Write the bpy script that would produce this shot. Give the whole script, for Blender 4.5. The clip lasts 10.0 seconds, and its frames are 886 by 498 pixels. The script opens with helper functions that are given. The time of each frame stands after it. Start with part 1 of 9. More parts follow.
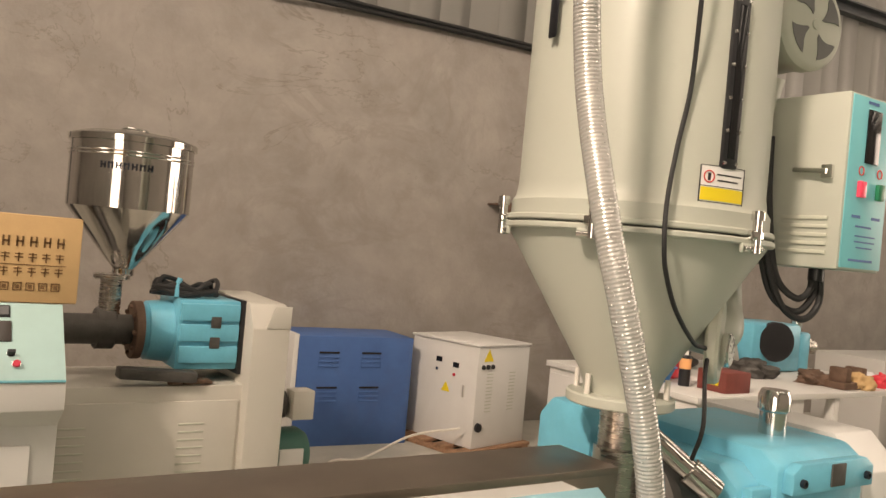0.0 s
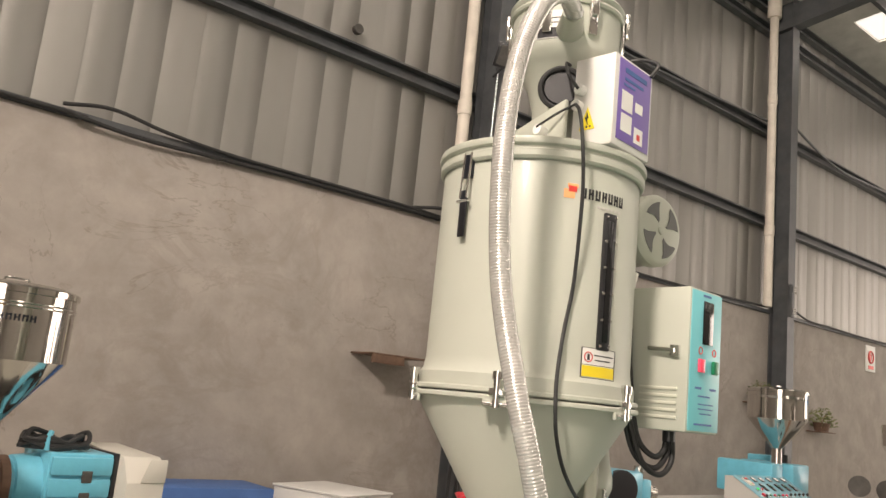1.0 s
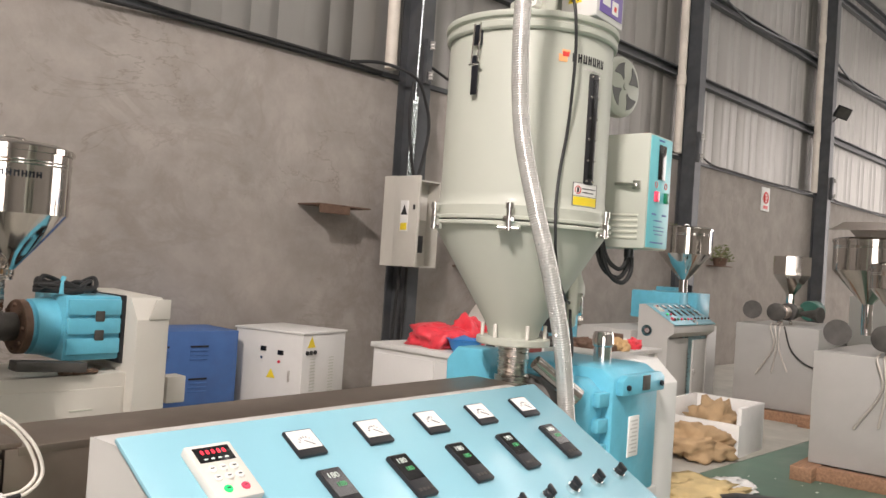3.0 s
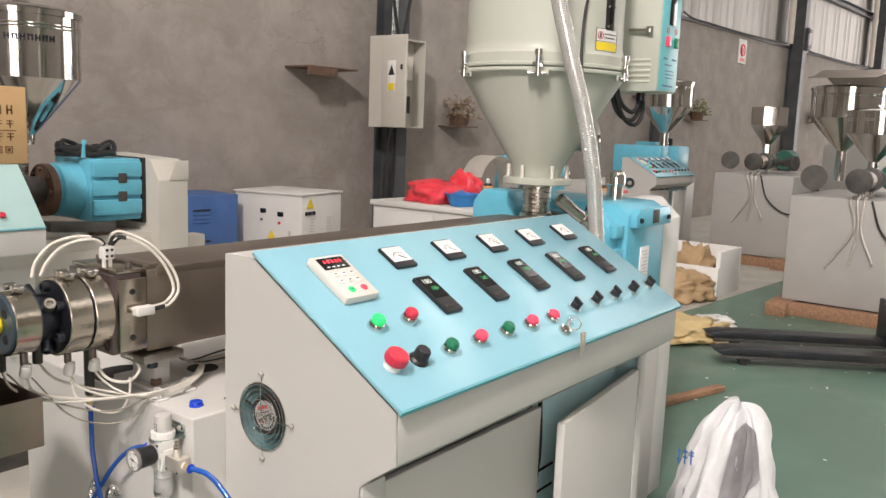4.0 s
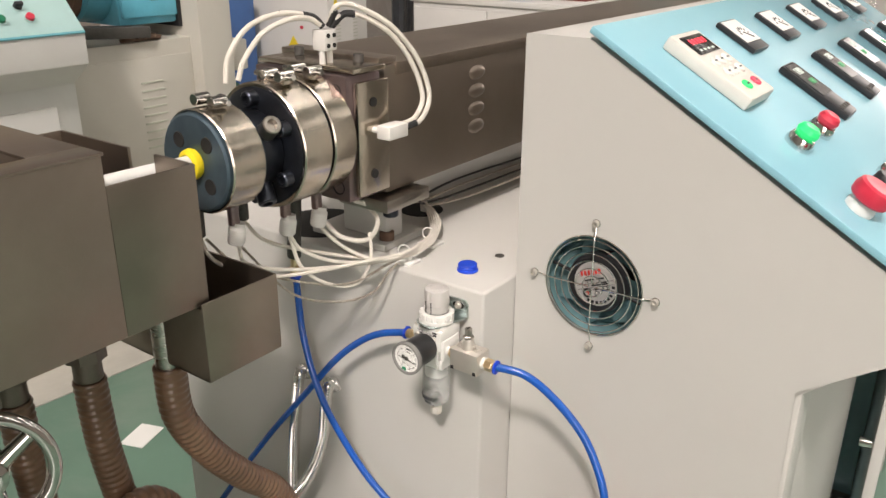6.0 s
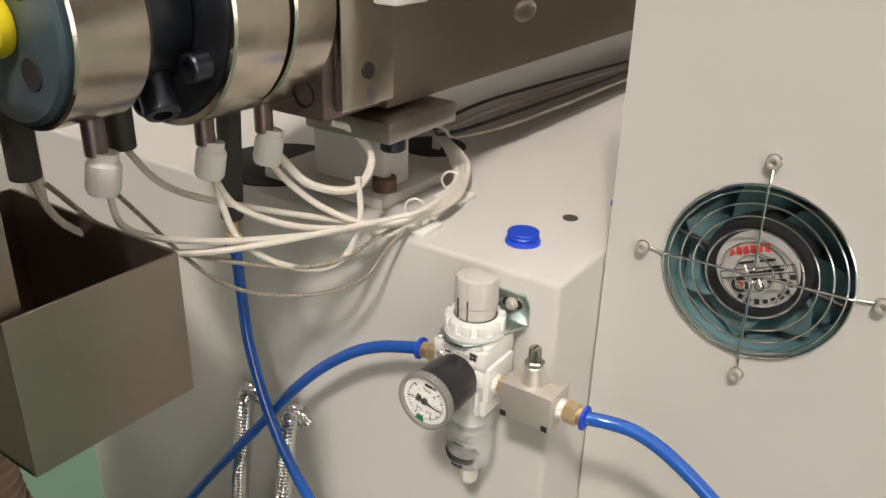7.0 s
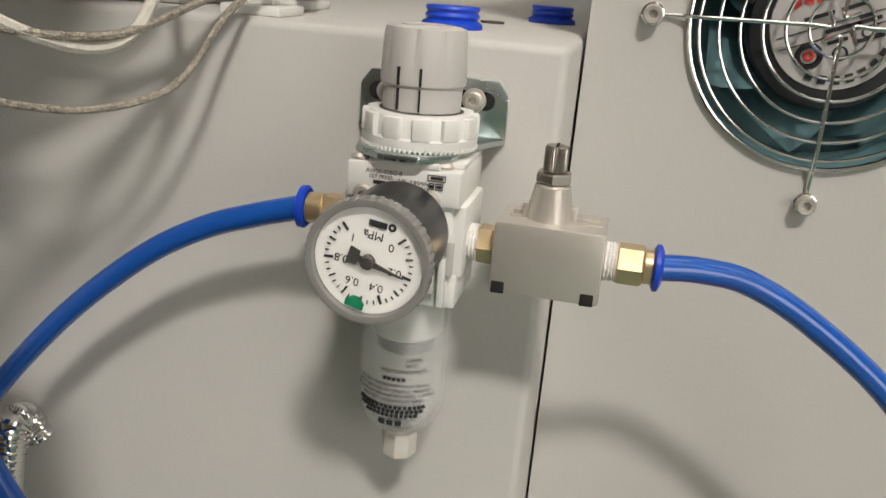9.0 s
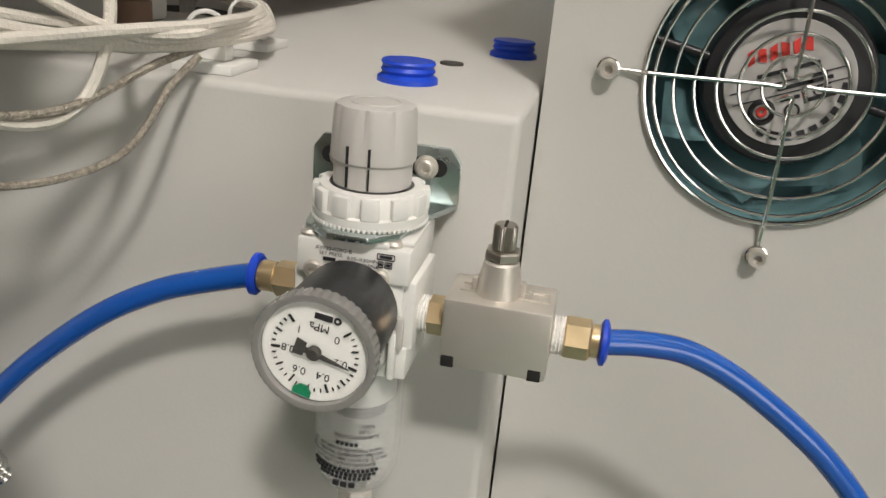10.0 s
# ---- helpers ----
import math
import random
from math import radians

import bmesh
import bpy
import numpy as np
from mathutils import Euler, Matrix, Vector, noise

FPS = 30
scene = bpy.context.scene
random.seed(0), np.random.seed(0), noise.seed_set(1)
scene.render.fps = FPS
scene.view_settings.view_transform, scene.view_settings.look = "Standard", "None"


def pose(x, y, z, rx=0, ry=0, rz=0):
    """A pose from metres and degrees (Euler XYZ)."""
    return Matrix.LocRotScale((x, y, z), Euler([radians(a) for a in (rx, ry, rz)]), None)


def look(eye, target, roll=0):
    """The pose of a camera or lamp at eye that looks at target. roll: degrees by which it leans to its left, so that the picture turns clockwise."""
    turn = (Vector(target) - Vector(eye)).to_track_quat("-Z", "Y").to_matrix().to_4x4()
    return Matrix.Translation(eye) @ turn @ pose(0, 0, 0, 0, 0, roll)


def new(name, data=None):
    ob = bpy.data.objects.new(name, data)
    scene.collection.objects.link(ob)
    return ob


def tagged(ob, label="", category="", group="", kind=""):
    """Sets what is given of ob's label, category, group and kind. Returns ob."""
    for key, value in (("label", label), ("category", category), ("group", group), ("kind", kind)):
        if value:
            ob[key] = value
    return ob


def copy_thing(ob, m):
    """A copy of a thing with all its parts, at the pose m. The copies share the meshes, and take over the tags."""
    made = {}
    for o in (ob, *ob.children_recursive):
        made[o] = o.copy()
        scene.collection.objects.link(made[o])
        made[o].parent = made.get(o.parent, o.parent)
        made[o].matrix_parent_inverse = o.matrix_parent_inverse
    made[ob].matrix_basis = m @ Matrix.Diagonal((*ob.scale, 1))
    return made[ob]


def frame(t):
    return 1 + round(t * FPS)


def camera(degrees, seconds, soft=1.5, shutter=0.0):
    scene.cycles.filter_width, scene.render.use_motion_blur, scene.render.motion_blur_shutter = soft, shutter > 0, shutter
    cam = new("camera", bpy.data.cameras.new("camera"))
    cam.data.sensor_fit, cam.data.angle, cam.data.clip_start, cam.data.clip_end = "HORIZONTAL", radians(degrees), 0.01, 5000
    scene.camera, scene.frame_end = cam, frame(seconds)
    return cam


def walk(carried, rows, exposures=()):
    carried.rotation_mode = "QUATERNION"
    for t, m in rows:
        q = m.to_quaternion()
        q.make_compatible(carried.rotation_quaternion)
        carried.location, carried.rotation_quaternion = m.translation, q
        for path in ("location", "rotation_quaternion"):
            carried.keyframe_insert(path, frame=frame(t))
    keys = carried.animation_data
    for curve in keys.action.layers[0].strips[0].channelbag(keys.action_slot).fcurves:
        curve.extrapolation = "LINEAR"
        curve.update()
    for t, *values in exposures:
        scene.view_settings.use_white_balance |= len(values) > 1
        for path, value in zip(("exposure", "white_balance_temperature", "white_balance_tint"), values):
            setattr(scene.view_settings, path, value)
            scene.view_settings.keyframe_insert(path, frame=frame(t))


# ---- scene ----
cam = camera(57.0, 10.0)
PATH = [
    (0, (0.017, 0.074, 1.491), (1.117, 1.745, 1.486), 5.2),
    (0.5, (-0.174, 0.043, 1.54), (1.119, 1.545, 1.805), 5.4),
    (1, (-0.271, -0.04, 1.527), (1.071, 1.395, 1.899), 5.8),
    (1.5, (-0.402, -0.112, 1.537), (0.996, 1.269, 1.91), 5.2),
    (2, (-0.598, -0.098, 1.539), (0.866, 1.206, 1.936), 4.8),
    (2.5, (-0.706, -0.099, 1.491), (0.817, 1.177, 1.721), 3.7),
    (2.7, (-0.732, -0.126, 1.463), (0.801, 1.15, 1.606), 3.5),
    (3.8, (-0.985, -0.147, 1.378), (0.576, 1.084, 1.161), 3.0),
    (4, (-1.054, -0.122, 1.364), (0.519, 1.079, 1.075), 2.1),
    (4.5, (-1.157, -0.032, 1.32), (0.37, 1.181, 0.874), 3.4),
    (5, (-1.176, 0.16, 1.286), (0.196, 1.504, 0.727), 2.8),
    (5.2, (-1.159, 0.238, 1.29), (0.194, 1.584, 0.694), 2.2),
    (6.3, (-0.857, 0.696, 1.229), (0.683, 1.728, 0.477), 0.4),
    (6.5, (-0.797, 0.759, 1.222), (0.735, 1.807, 0.479), 1.0),
    (7, (-0.669, 0.84, 1.09), (0.841, 1.857, 0.263), 1.5),
    (7.5, (-0.575, 0.902, 0.976), (1.1, 1.595, 0.132), 2.6),
    (8, (-0.547, 0.961, 0.909), (1.226, 1.524, 0.173), 2.8),
    (8.5, (-0.548, 1.006, 0.877), (1.276, 1.471, 0.201), 3.8),
    (9, (-0.537, 1.021, 0.871), (1.32, 1.399, 0.231), 4.6),
    (9.5, (-0.533, 1.023, 0.866), (1.337, 1.351, 0.238), 5.4),
    (10, (-0.525, 1.016, 0.908), (1.317, 1.334, 0.194), 5.2),
]
# seconds, stops, white balance, tint
EXPOSURES = [(0, -0.42, 7850, 14), (1, -0.24, 7050, 12), (2, -0.14, 6500, 12), (2.7, -0.22, 6350, 12), (4, -0.34, 6350, 12), (5, -0.32, 6450, 12), (6.5, -0.38, 6500, 9), (7.5, -0.62, 6600, 8), (8.5, -0.74, 6450, 7), (10, -0.78, 6350, 6)]
walk(cam, [(t, look(eye, target, roll)) for t, eye, target, roll in PATH], EXPOSURES)

# ---- world and lights ----
WALL = pose(4.35, 6.0, 0, 0, 0, -4.3)      # the long plastered wall: its own x runs along it, y goes out through it
EAVE, SLOPE = 8.4, 0.1


def sky_and_lamps():
    w = bpy.data.worlds.new("sky")
    scene.world = w
    w.use_nodes = True
    nt = w.node_tree
    sky = nt.nodes.new("ShaderNodeTexSky")
    sky.sky_type, sky.sun_disc, sky.sun_elevation, sky.sun_rotation = "NISHITA", False, radians(50), radians(200)
    bg = nt.nodes["Background"]
    bg.inputs["Strength"].default_value = 0.1
    nt.links.new(sky.outputs[0], bg.inputs[0])


sky_and_lamps()
SKYLIGHTS = [(-8.6, 0.95), (-2.75, 0.95), (3.25, 0.95), (9.25, 0.95), (14.9, 0.95), (20.9, 0.95), (26.9, 0.95)]   # middle along the wall, width
LAMP_POWER = 150.0
LAMP_COLOUR = (1.0, 0.90, 0.84)


def roof_z(v):
    """Height of the roof's underside at v metres in front of the long wall."""
    return EAVE + SLOPE * min(v, 20 - v)


def skylight_lamps():
    for u, w in SKYLIGHTS:
        for v0, v1 in ((0.6, 9.0), (11.0, 19.0)):
            lamp = bpy.data.lights.new("skylight_lamp", "AREA")
            lamp.shape, lamp.size, lamp.size_y = "RECTANGLE", w, v1 - v0
            lamp.energy, lamp.color = LAMP_POWER, LAMP_COLOUR
            ob = new("skylight_lamp", lamp)
            v = (v0 + v1) / 2
            tilt = math.degrees(math.atan(SLOPE)) * (-1 if v < 10 else 1)
            ob.matrix_world = WALL @ pose(u, -v, roof_z(v) + 0.02, tilt, 0, 0)


skylight_lamps()
EAST, EAST_OPENING = 27.0, (3.0, 15.0, 0.0, 7.5)                   # the far end of the hall, unseen, with an opening added for a lamp
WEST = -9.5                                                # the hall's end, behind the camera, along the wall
LAMP_OPENING = (7.5, 8.6, 7.2, 8.3)                             # opening added for light: from, to in front of the wall, sill, head


FILL_OPENING = (9.5, 14.5, 0.0, 4.0)                          # unseen opening added low in the same wall for fill light


# Lamps behind made-up openings at both ends of the hall, out of view.
def added_lamp():
    v0, v1, z0, z1 = LAMP_OPENING
    lamp = bpy.data.lights.new("added_lamp", "AREA")
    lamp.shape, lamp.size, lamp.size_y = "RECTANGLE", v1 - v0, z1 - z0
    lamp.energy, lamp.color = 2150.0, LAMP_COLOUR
    ob = new("added_lamp", lamp)
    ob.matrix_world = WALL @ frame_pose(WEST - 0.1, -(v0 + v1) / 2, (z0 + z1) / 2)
    # Low lamp added out of view to brighten the cabinet's front.
    v0, v1, z0, z1 = FILL_OPENING
    lamp = bpy.data.lights.new("west_fill_lamp", "AREA")
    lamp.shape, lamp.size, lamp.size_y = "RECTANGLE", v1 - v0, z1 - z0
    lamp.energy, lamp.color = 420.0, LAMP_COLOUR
    ob = new("west_fill_lamp", lamp)
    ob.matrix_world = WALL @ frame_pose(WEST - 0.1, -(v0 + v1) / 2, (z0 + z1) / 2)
    # Lamp added beyond the far end to brighten the wall sheets.
    v0, v1, z0, z1 = EAST_OPENING
    lamp = bpy.data.lights.new("east_fill_lamp", "AREA")
    lamp.shape, lamp.size, lamp.size_y = "RECTANGLE", v1 - v0, z1 - z0
    lamp.energy, lamp.color = 2000.0, LAMP_COLOUR
    ob = new("east_fill_lamp", lamp)
    ob.matrix_world = WALL @ frame_pose(EAST + 0.1, -(v0 + v1) / 2, (z0 + z1) / 2) @ pose(0, 0, 0, 0, 180, 0)


def frame_pose(u, v, z):
    """A lamp's pose there that looks along the wall's +x."""
    return pose(u, v, z) @ Matrix(((0, 0, -1, 0), (-1, 0, 0, 0), (0, 1, 0, 0), (0, 0, 0, 1)))


added_lamp()

# ---- materials ----
MATS = {}


def mat(name, color, rough=0.5, metal=0.0, var=0.12, scale=6.0, bump=0.05, bscale=120.0, stain=0.0, stain_color=(0.1, 0.08, 0.06),
        stain_scale=1.6, coat=0.0, spec=0.5, stretch=(1, 1, 1), emit=None, power=0.0, trans=0.0, alpha=1.0, each=0.0, ior=1.45):
    m = bpy.data.materials.new(name)
    m.use_nodes = True
    nt = m.node_tree
    N, L = nt.nodes, nt.links
    b = N["Principled BSDF"]
    co = N.new("ShaderNodeTexCoord")
    mp = N.new("ShaderNodeMapping")
    mp.inputs["Scale"].default_value = stretch
    L.new(co.outputs["Object"], mp.inputs["Vector"])
    n1 = N.new("ShaderNodeTexNoise")
    n1.inputs["Scale"].default_value, n1.inputs["Detail"].default_value, n1.inputs["Roughness"].default_value = scale, 6.0, 0.6
    L.new(mp.outputs[0], n1.inputs["Vector"])
    r1 = N.new("ShaderNodeValToRGB")
    r1.color_ramp.elements[0].position, r1.color_ramp.elements[1].position = 0.3, 0.7
    r1.color_ramp.elements[0].color = (*[c * (1 - var) for c in color], 1)
    r1.color_ramp.elements[1].color = (*[min(1, c * (1 + var)) for c in color], 1)
    L.new(n1.outputs["Fac"], r1.inputs["Fac"])
    col = r1.outputs["Color"]
    if stain > 0:
        n2 = N.new("ShaderNodeTexNoise")
        n2.inputs["Scale"].default_value, n2.inputs["Detail"].default_value, n2.inputs["Roughness"].default_value = stain_scale, 8.0, 0.65
        n2.inputs["Distortion"].default_value = 0.6
        L.new(mp.outputs[0], n2.inputs["Vector"])
        r2 = N.new("ShaderNodeValToRGB")
        r2.color_ramp.elements[0].position, r2.color_ramp.elements[1].position = 0.5, 0.72
        r2.color_ramp.elements[0].color, r2.color_ramp.elements[1].color = (0, 0, 0, 1), (stain, stain, stain, 1)
        L.new(n2.outputs["Fac"], r2.inputs["Fac"])
        mx = N.new("ShaderNodeMixRGB")
        L.new(r2.outputs["Color"], mx.inputs["Fac"])
        L.new(col, mx.inputs["Color1"])
        mx.inputs["Color2"].default_value = (*stain_color, 1)
        col = mx.outputs["Color"]
    if each > 0:
        oi = N.new("ShaderNodeObjectInfo")
        hs = N.new("ShaderNodeHueSaturation")
        ma = N.new("ShaderNodeMapRange")
        ma.inputs["To Min"].default_value, ma.inputs["To Max"].default_value = 1 - each, 1 + each
        L.new(oi.outputs["Random"], ma.inputs["Value"])
        L.new(ma.outputs[0], hs.inputs["Value"])
        L.new(col, hs.inputs["Color"])
        col = hs.outputs["Color"]
    L.new(col, b.inputs["Base Color"])
    n3 = N.new("ShaderNodeTexNoise")
    n3.inputs["Scale"].default_value, n3.inputs["Detail"].default_value = bscale, 4.0
    L.new(mp.outputs[0], n3.inputs["Vector"])
    rr = N.new("ShaderNodeMapRange")
    rr.inputs["To Min"].default_value, rr.inputs["To Max"].default_value = max(0.02, rough - 0.08), min(1, rough + 0.08)
    L.new(n1.outputs["Fac"], rr.inputs["Value"])
    L.new(rr.outputs[0], b.inputs["Roughness"])
    if bump > 0:
        bu = N.new("ShaderNodeBump")
        bu.inputs["Strength"].default_value, bu.inputs["Distance"].default_value = bump, 0.004
        L.new(n3.outputs["Fac"], bu.inputs["Height"])
        L.new(bu.outputs[0], b.inputs["Normal"])
    b.inputs["Metallic"].default_value = metal
    b.inputs["Specular IOR Level"].default_value = spec
    b.inputs["Coat Weight"].default_value = coat
    b.inputs["Coat Roughness"].default_value = 0.12
    b.inputs["IOR"].default_value = ior
    b.inputs["Transmission Weight"].default_value = trans
    b.inputs["Alpha"].default_value = alpha
    if emit:
        b.inputs["Emission Color"].default_value = (*emit, 1)
        b.inputs["Emission Strength"].default_value = power
    MATS[name] = m
    return m


plaster = mat("plaster", (0.318, 0.288, 0.26), 0.92, var=0.14, scale=3.2, bump=0.6, bscale=34, stain=0.55, stain_color=(0.25, 0.22, 0.195), stain_scale=1.7)
sheet_metal = mat("galvanised_sheet", (0.30, 0.29, 0.27), 0.5, 0.55, var=0.1, scale=0.9, bump=0.05, bscale=25, stain=0.3, stain_color=(0.28, 0.25, 0.22), stretch=(1, 1, 0.3), each=0.06)
steel_dark = mat("dark_painted_steel", (0.075, 0.08, 0.085), 0.5, 0.1, var=0.25, scale=4, stain=0.3, stain_color=(0.14, 0.12, 0.1))
concrete = mat("bare_concrete", (0.42, 0.40, 0.35), 0.8, var=0.15, scale=2, bump=0.3, bscale=30, stain=0.4, stain_color=(0.25, 0.23, 0.2))
floor_green = mat("green_floor_paint", (0.105, 0.18, 0.135), 0.42, var=0.2, scale=1.2, bump=0.08, bscale=18, stain=0.6, stain_color=(0.26, 0.28, 0.24), stain_scale=0.9)
pvc = mat("pvc_pipe", (0.68, 0.62, 0.54), 0.5, var=0.08, stain=0.2)
foil = mat("roof_foil", (0.58, 0.56, 0.53), 0.45, 0.2, var=0.15, scale=3, bump=0.6, bscale=5)
grey_paint = mat("grey_powder_coat", (0.515, 0.505, 0.475), 0.45, var=0.025, scale=3, bump=0.04, bscale=420, stain=0.10, stain_color=(0.4, 0.38, 0.33), stain_scale=2.2, spec=0.35)
beige_paint = mat("beige_paint", (0.55, 0.53, 0.47), 0.5, var=0.05, scale=2, bump=0.05, bscale=200, stain=0.25, stain_color=(0.42, 0.38, 0.3))
white_paint = mat("white_paint", (0.66, 0.65, 0.62), 0.45, var=0.04, scale=2, bump=0.05, bscale=200, stain=0.2, stain_color=(0.45, 0.42, 0.38))
teal_panel = mat("light_blue_panel", (0.255, 0.50, 0.585), 0.2, var=0.03, scale=3, bump=0.03, bscale=260, coat=0.3)
teal_edge = mat("teal_edge_paint", (0.13, 0.40, 0.46), 0.4, var=0.06)
teal_old = mat("pale_teal_panel", (0.42, 0.62, 0.60), 0.45, var=0.05, stain=0.15)
blue_gear = mat("blue_machine_enamel", (0.13, 0.46, 0.60), 0.35, var=0.1, scale=9, bump=0.25, bscale=60, stain=0.25, stain_color=(0.05, 0.16, 0.22), coat=0.2)
cabinet_blue = mat("blue_cabinet_paint", (0.055, 0.13, 0.33), 0.5, var=0.1, stain=0.2)
dryer_paint = mat("pale_green_enamel", (0.435, 0.45, 0.385), 0.48, var=0.035, scale=2, bump=0.04, bscale=60, coat=0.06, stain=0.08, stain_color=(0.38, 0.37, 0.30))
dryer_in = mat("dryer_grey_enamel", (0.48, 0.49, 0.41), 0.4, var=0.05)
stainless = mat("brushed_stainless", (0.52, 0.49, 0.45), 0.27, 1.0, var=0.1, scale=14, bump=0.05, bscale=300, stretch=(1, 1, 6))
stainless_dull = mat("worn_stainless", (0.33, 0.28, 0.235), 0.42, 1.0, var=0.14, scale=5, bump=0.06, bscale=90, stain=0.4, stain_color=(0.22, 0.18, 0.15), stain_scale=2.5)
polished = mat("polished_steel", (0.60, 0.58, 0.55), 0.1, 1.0, var=0.06, scale=8, bump=0.02, bscale=60)
chrome = mat("chrome", (0.75, 0.74, 0.72), 0.12, 1.0, var=0.04, bump=0.0)
band_steel = mat("heater_band_steel", (0.50, 0.45, 0.38), 0.22, 1.0, var=0.12, scale=20, bump=0.05, bscale=80, stain=0.35, stain_color=(0.33, 0.24, 0.15), stain_scale=9)
black_oxide = mat("blued_black_steel", (0.045, 0.05, 0.062), 0.3, 0.85, var=0.3, scale=12, bump=0.08, bscale=90, stain=0.3, stain_color=(0.12, 0.10, 0.09), stain_scale=8)
die_blue = mat("blued_die_face", (0.085, 0.125, 0.155), 0.36, 0.6, var=0.25, scale=15, bump=0.06, stain=0.45, stain_color=(0.10, 0.06, 0.035), stain_scale=12)
plate_steel = mat("heat_tinted_plate", (0.22, 0.17, 0.17), 0.35, 0.9, var=0.2, scale=9, bump=0.08, stain=0.5, stain_color=(0.22, 0.12, 0.07), stain_scale=10)
cast_iron = mat("cast_iron", (0.09, 0.085, 0.078), 0.6, 0.5, var=0.25, scale=12, bump=0.3, bscale=90)
rusty = mat("rusty_steel", (0.16, 0.10, 0.07), 0.7, 0.4, var=0.3, scale=12, bump=0.3, bscale=70)
brass = mat("brass", (0.72, 0.57, 0.34), 0.3, 0.85, var=0.1, scale=30)
nickel = mat("nickel_plate", (0.60, 0.565, 0.51), 0.42, 0.62, var=0.06, scale=30, bump=0.04)
zinc = mat("zinc_bracket", (0.50, 0.56, 0.55), 0.26, 1.0, var=0.15, scale=20)
black_plastic = mat("black_plastic", (0.018, 0.018, 0.02), 0.38, var=0.1)
black_rubber = mat("black_rubber", (0.02, 0.02, 0.02), 0.6, var=0.15)
white_plastic = mat("white_plastic", (0.74, 0.735, 0.70), 0.38, var=0.02, scale=10, bump=0.02)
grey_plastic = mat("warm_grey_plastic", (0.52, 0.50, 0.475), 0.45, var=0.03, scale=10, bump=0.04)
offwhite = mat("off_white_plastic", (0.66, 0.63, 0.57), 0.45, var=0.04)
ceramic = mat("ceramic_white", (0.72, 0.70, 0.66), 0.4, var=0.05)
white_wire = mat("white_glass_sleeve", (0.66, 0.62, 0.55), 0.75, var=0.08, scale=40, bump=0.3, bscale=600)
braid = mat("braided_wire", (0.40, 0.36, 0.30), 0.45, 0.6, var=0.4, scale=500, bump=0.5, bscale=900)
blue_tube = mat("blue_polyurethane", (0.010, 0.085, 0.40), 0.13, var=0.06, coat=0.5)
blue_cap = mat("blue_plastic", (0.012, 0.06, 0.55), 0.4, var=0.06)
red_plastic = mat("red_plastic", (0.56, 0.03, 0.06), 0.35, var=0.06)
green_plastic = mat("green_plastic", (0.01, 0.17, 0.08), 0.35, var=0.06)
red_lit = mat("lit_red_lens", (0.72, 0.06, 0.11), 0.2, var=0.03, emit=(1, 0.10, 0.16), power=0.25)
green_lit = mat("lit_green_lens", (0.02, 0.5, 0.14), 0.25, var=0.03, emit=(0.05, 1, 0.25), power=0.5)
led_red = mat("red_digits", (0.6, 0.02, 0.03), 0.3, var=0, emit=(1, 0.05, 0.08), power=2.0)
led_white = mat("pale_digits", (0.6, 0.65, 0.6), 0.3, var=0, emit=(0.7, 0.85, 0.75), power=0.22)
led_green = mat("green_digits", (0.05, 0.3, 0.1), 0.3, var=0, emit=(0.1, 0.7, 0.25), power=0.22)
screen_black = mat("glossy_black_face", (0.012, 0.012, 0.013), 0.12, var=0.05, bump=0)
paper = mat("white_paper", (0.76, 0.75, 0.72), 0.6, var=0.03)
ink = mat("black_ink", (0.02, 0.02, 0.022), 0.6, var=0.05, bump=0)
yellow = mat("yellow_print", (0.78, 0.60, 0.03), 0.5, var=0.05)
red_ink = mat("red_print", (0.62, 0.05, 0.04), 0.5, var=0.05)
orange_ink = mat("orange_print", (0.85, 0.42, 0.18), 0.5, var=0.05)
purple = mat("purple_label", (0.17, 0.11, 0.38), 0.4, var=0.05)
cardboard = mat("cardboard", (0.56, 0.37, 0.18), 0.85, var=0.08, scale=5, bump=0.1)
brown_print = mat("brown_print", (0.16, 0.085, 0.035), 0.85, var=0.1)
wood = mat("rough_wood", (0.30, 0.17, 0.10), 0.8, var=0.3, scale=6, bump=0.3, bscale=50, stretch=(0.6, 8, 8))
glass = mat("clear_polycarbonate", (0.93, 0.94, 0.93), 0.05, var=0.0, bump=0, trans=1.0, ior=1.3)
hose_clear = mat("clear_pvc_hose", (0.50, 0.485, 0.455), 0.18, 0.35, var=0.08, scale=30, coat=0.4)
hose_wire = mat("hose_spiral_wire", (0.72, 0.70, 0.68), 0.18, 0.9, var=0.1)
hose_brown = mat("stained_brown_hose", (0.15, 0.085, 0.05), 0.35, var=0.25, scale=14, coat=0.3, stain=0.3, stain_color=(0.28, 0.2, 0.13), stain_scale=7)
plant_leaf = mat("plant_leaf", (0.15, 0.17, 0.06), 0.55, var=0.4, scale=30, each=0.3)
plant_dry = mat("dry_leaf", (0.22, 0.16, 0.10), 0.7, var=0.4, scale=30)
red_bag = mat("red_plastic_bag", (0.72, 0.05, 0.07), 0.3, var=0.12, scale=20, bump=0.4, bscale=40)
blue_bowl = mat("blue_plastic_bowl", (0.03, 0.20, 0.52), 0.35, var=0.05)
sack_white = mat("woven_sack", (0.66, 0.66, 0.66), 0.6, var=0.1, scale=12, bump=0.5, bscale=30)
sack_brown = mat("brown_paper_sack", (0.42, 0.29, 0.16), 0.8, var=0.15, bump=0.5, bscale=30)
sack_yellow = mat("yellow_paper_sack", (0.62, 0.48, 0.24), 0.8, var=0.15, bump=0.4, bscale=30)
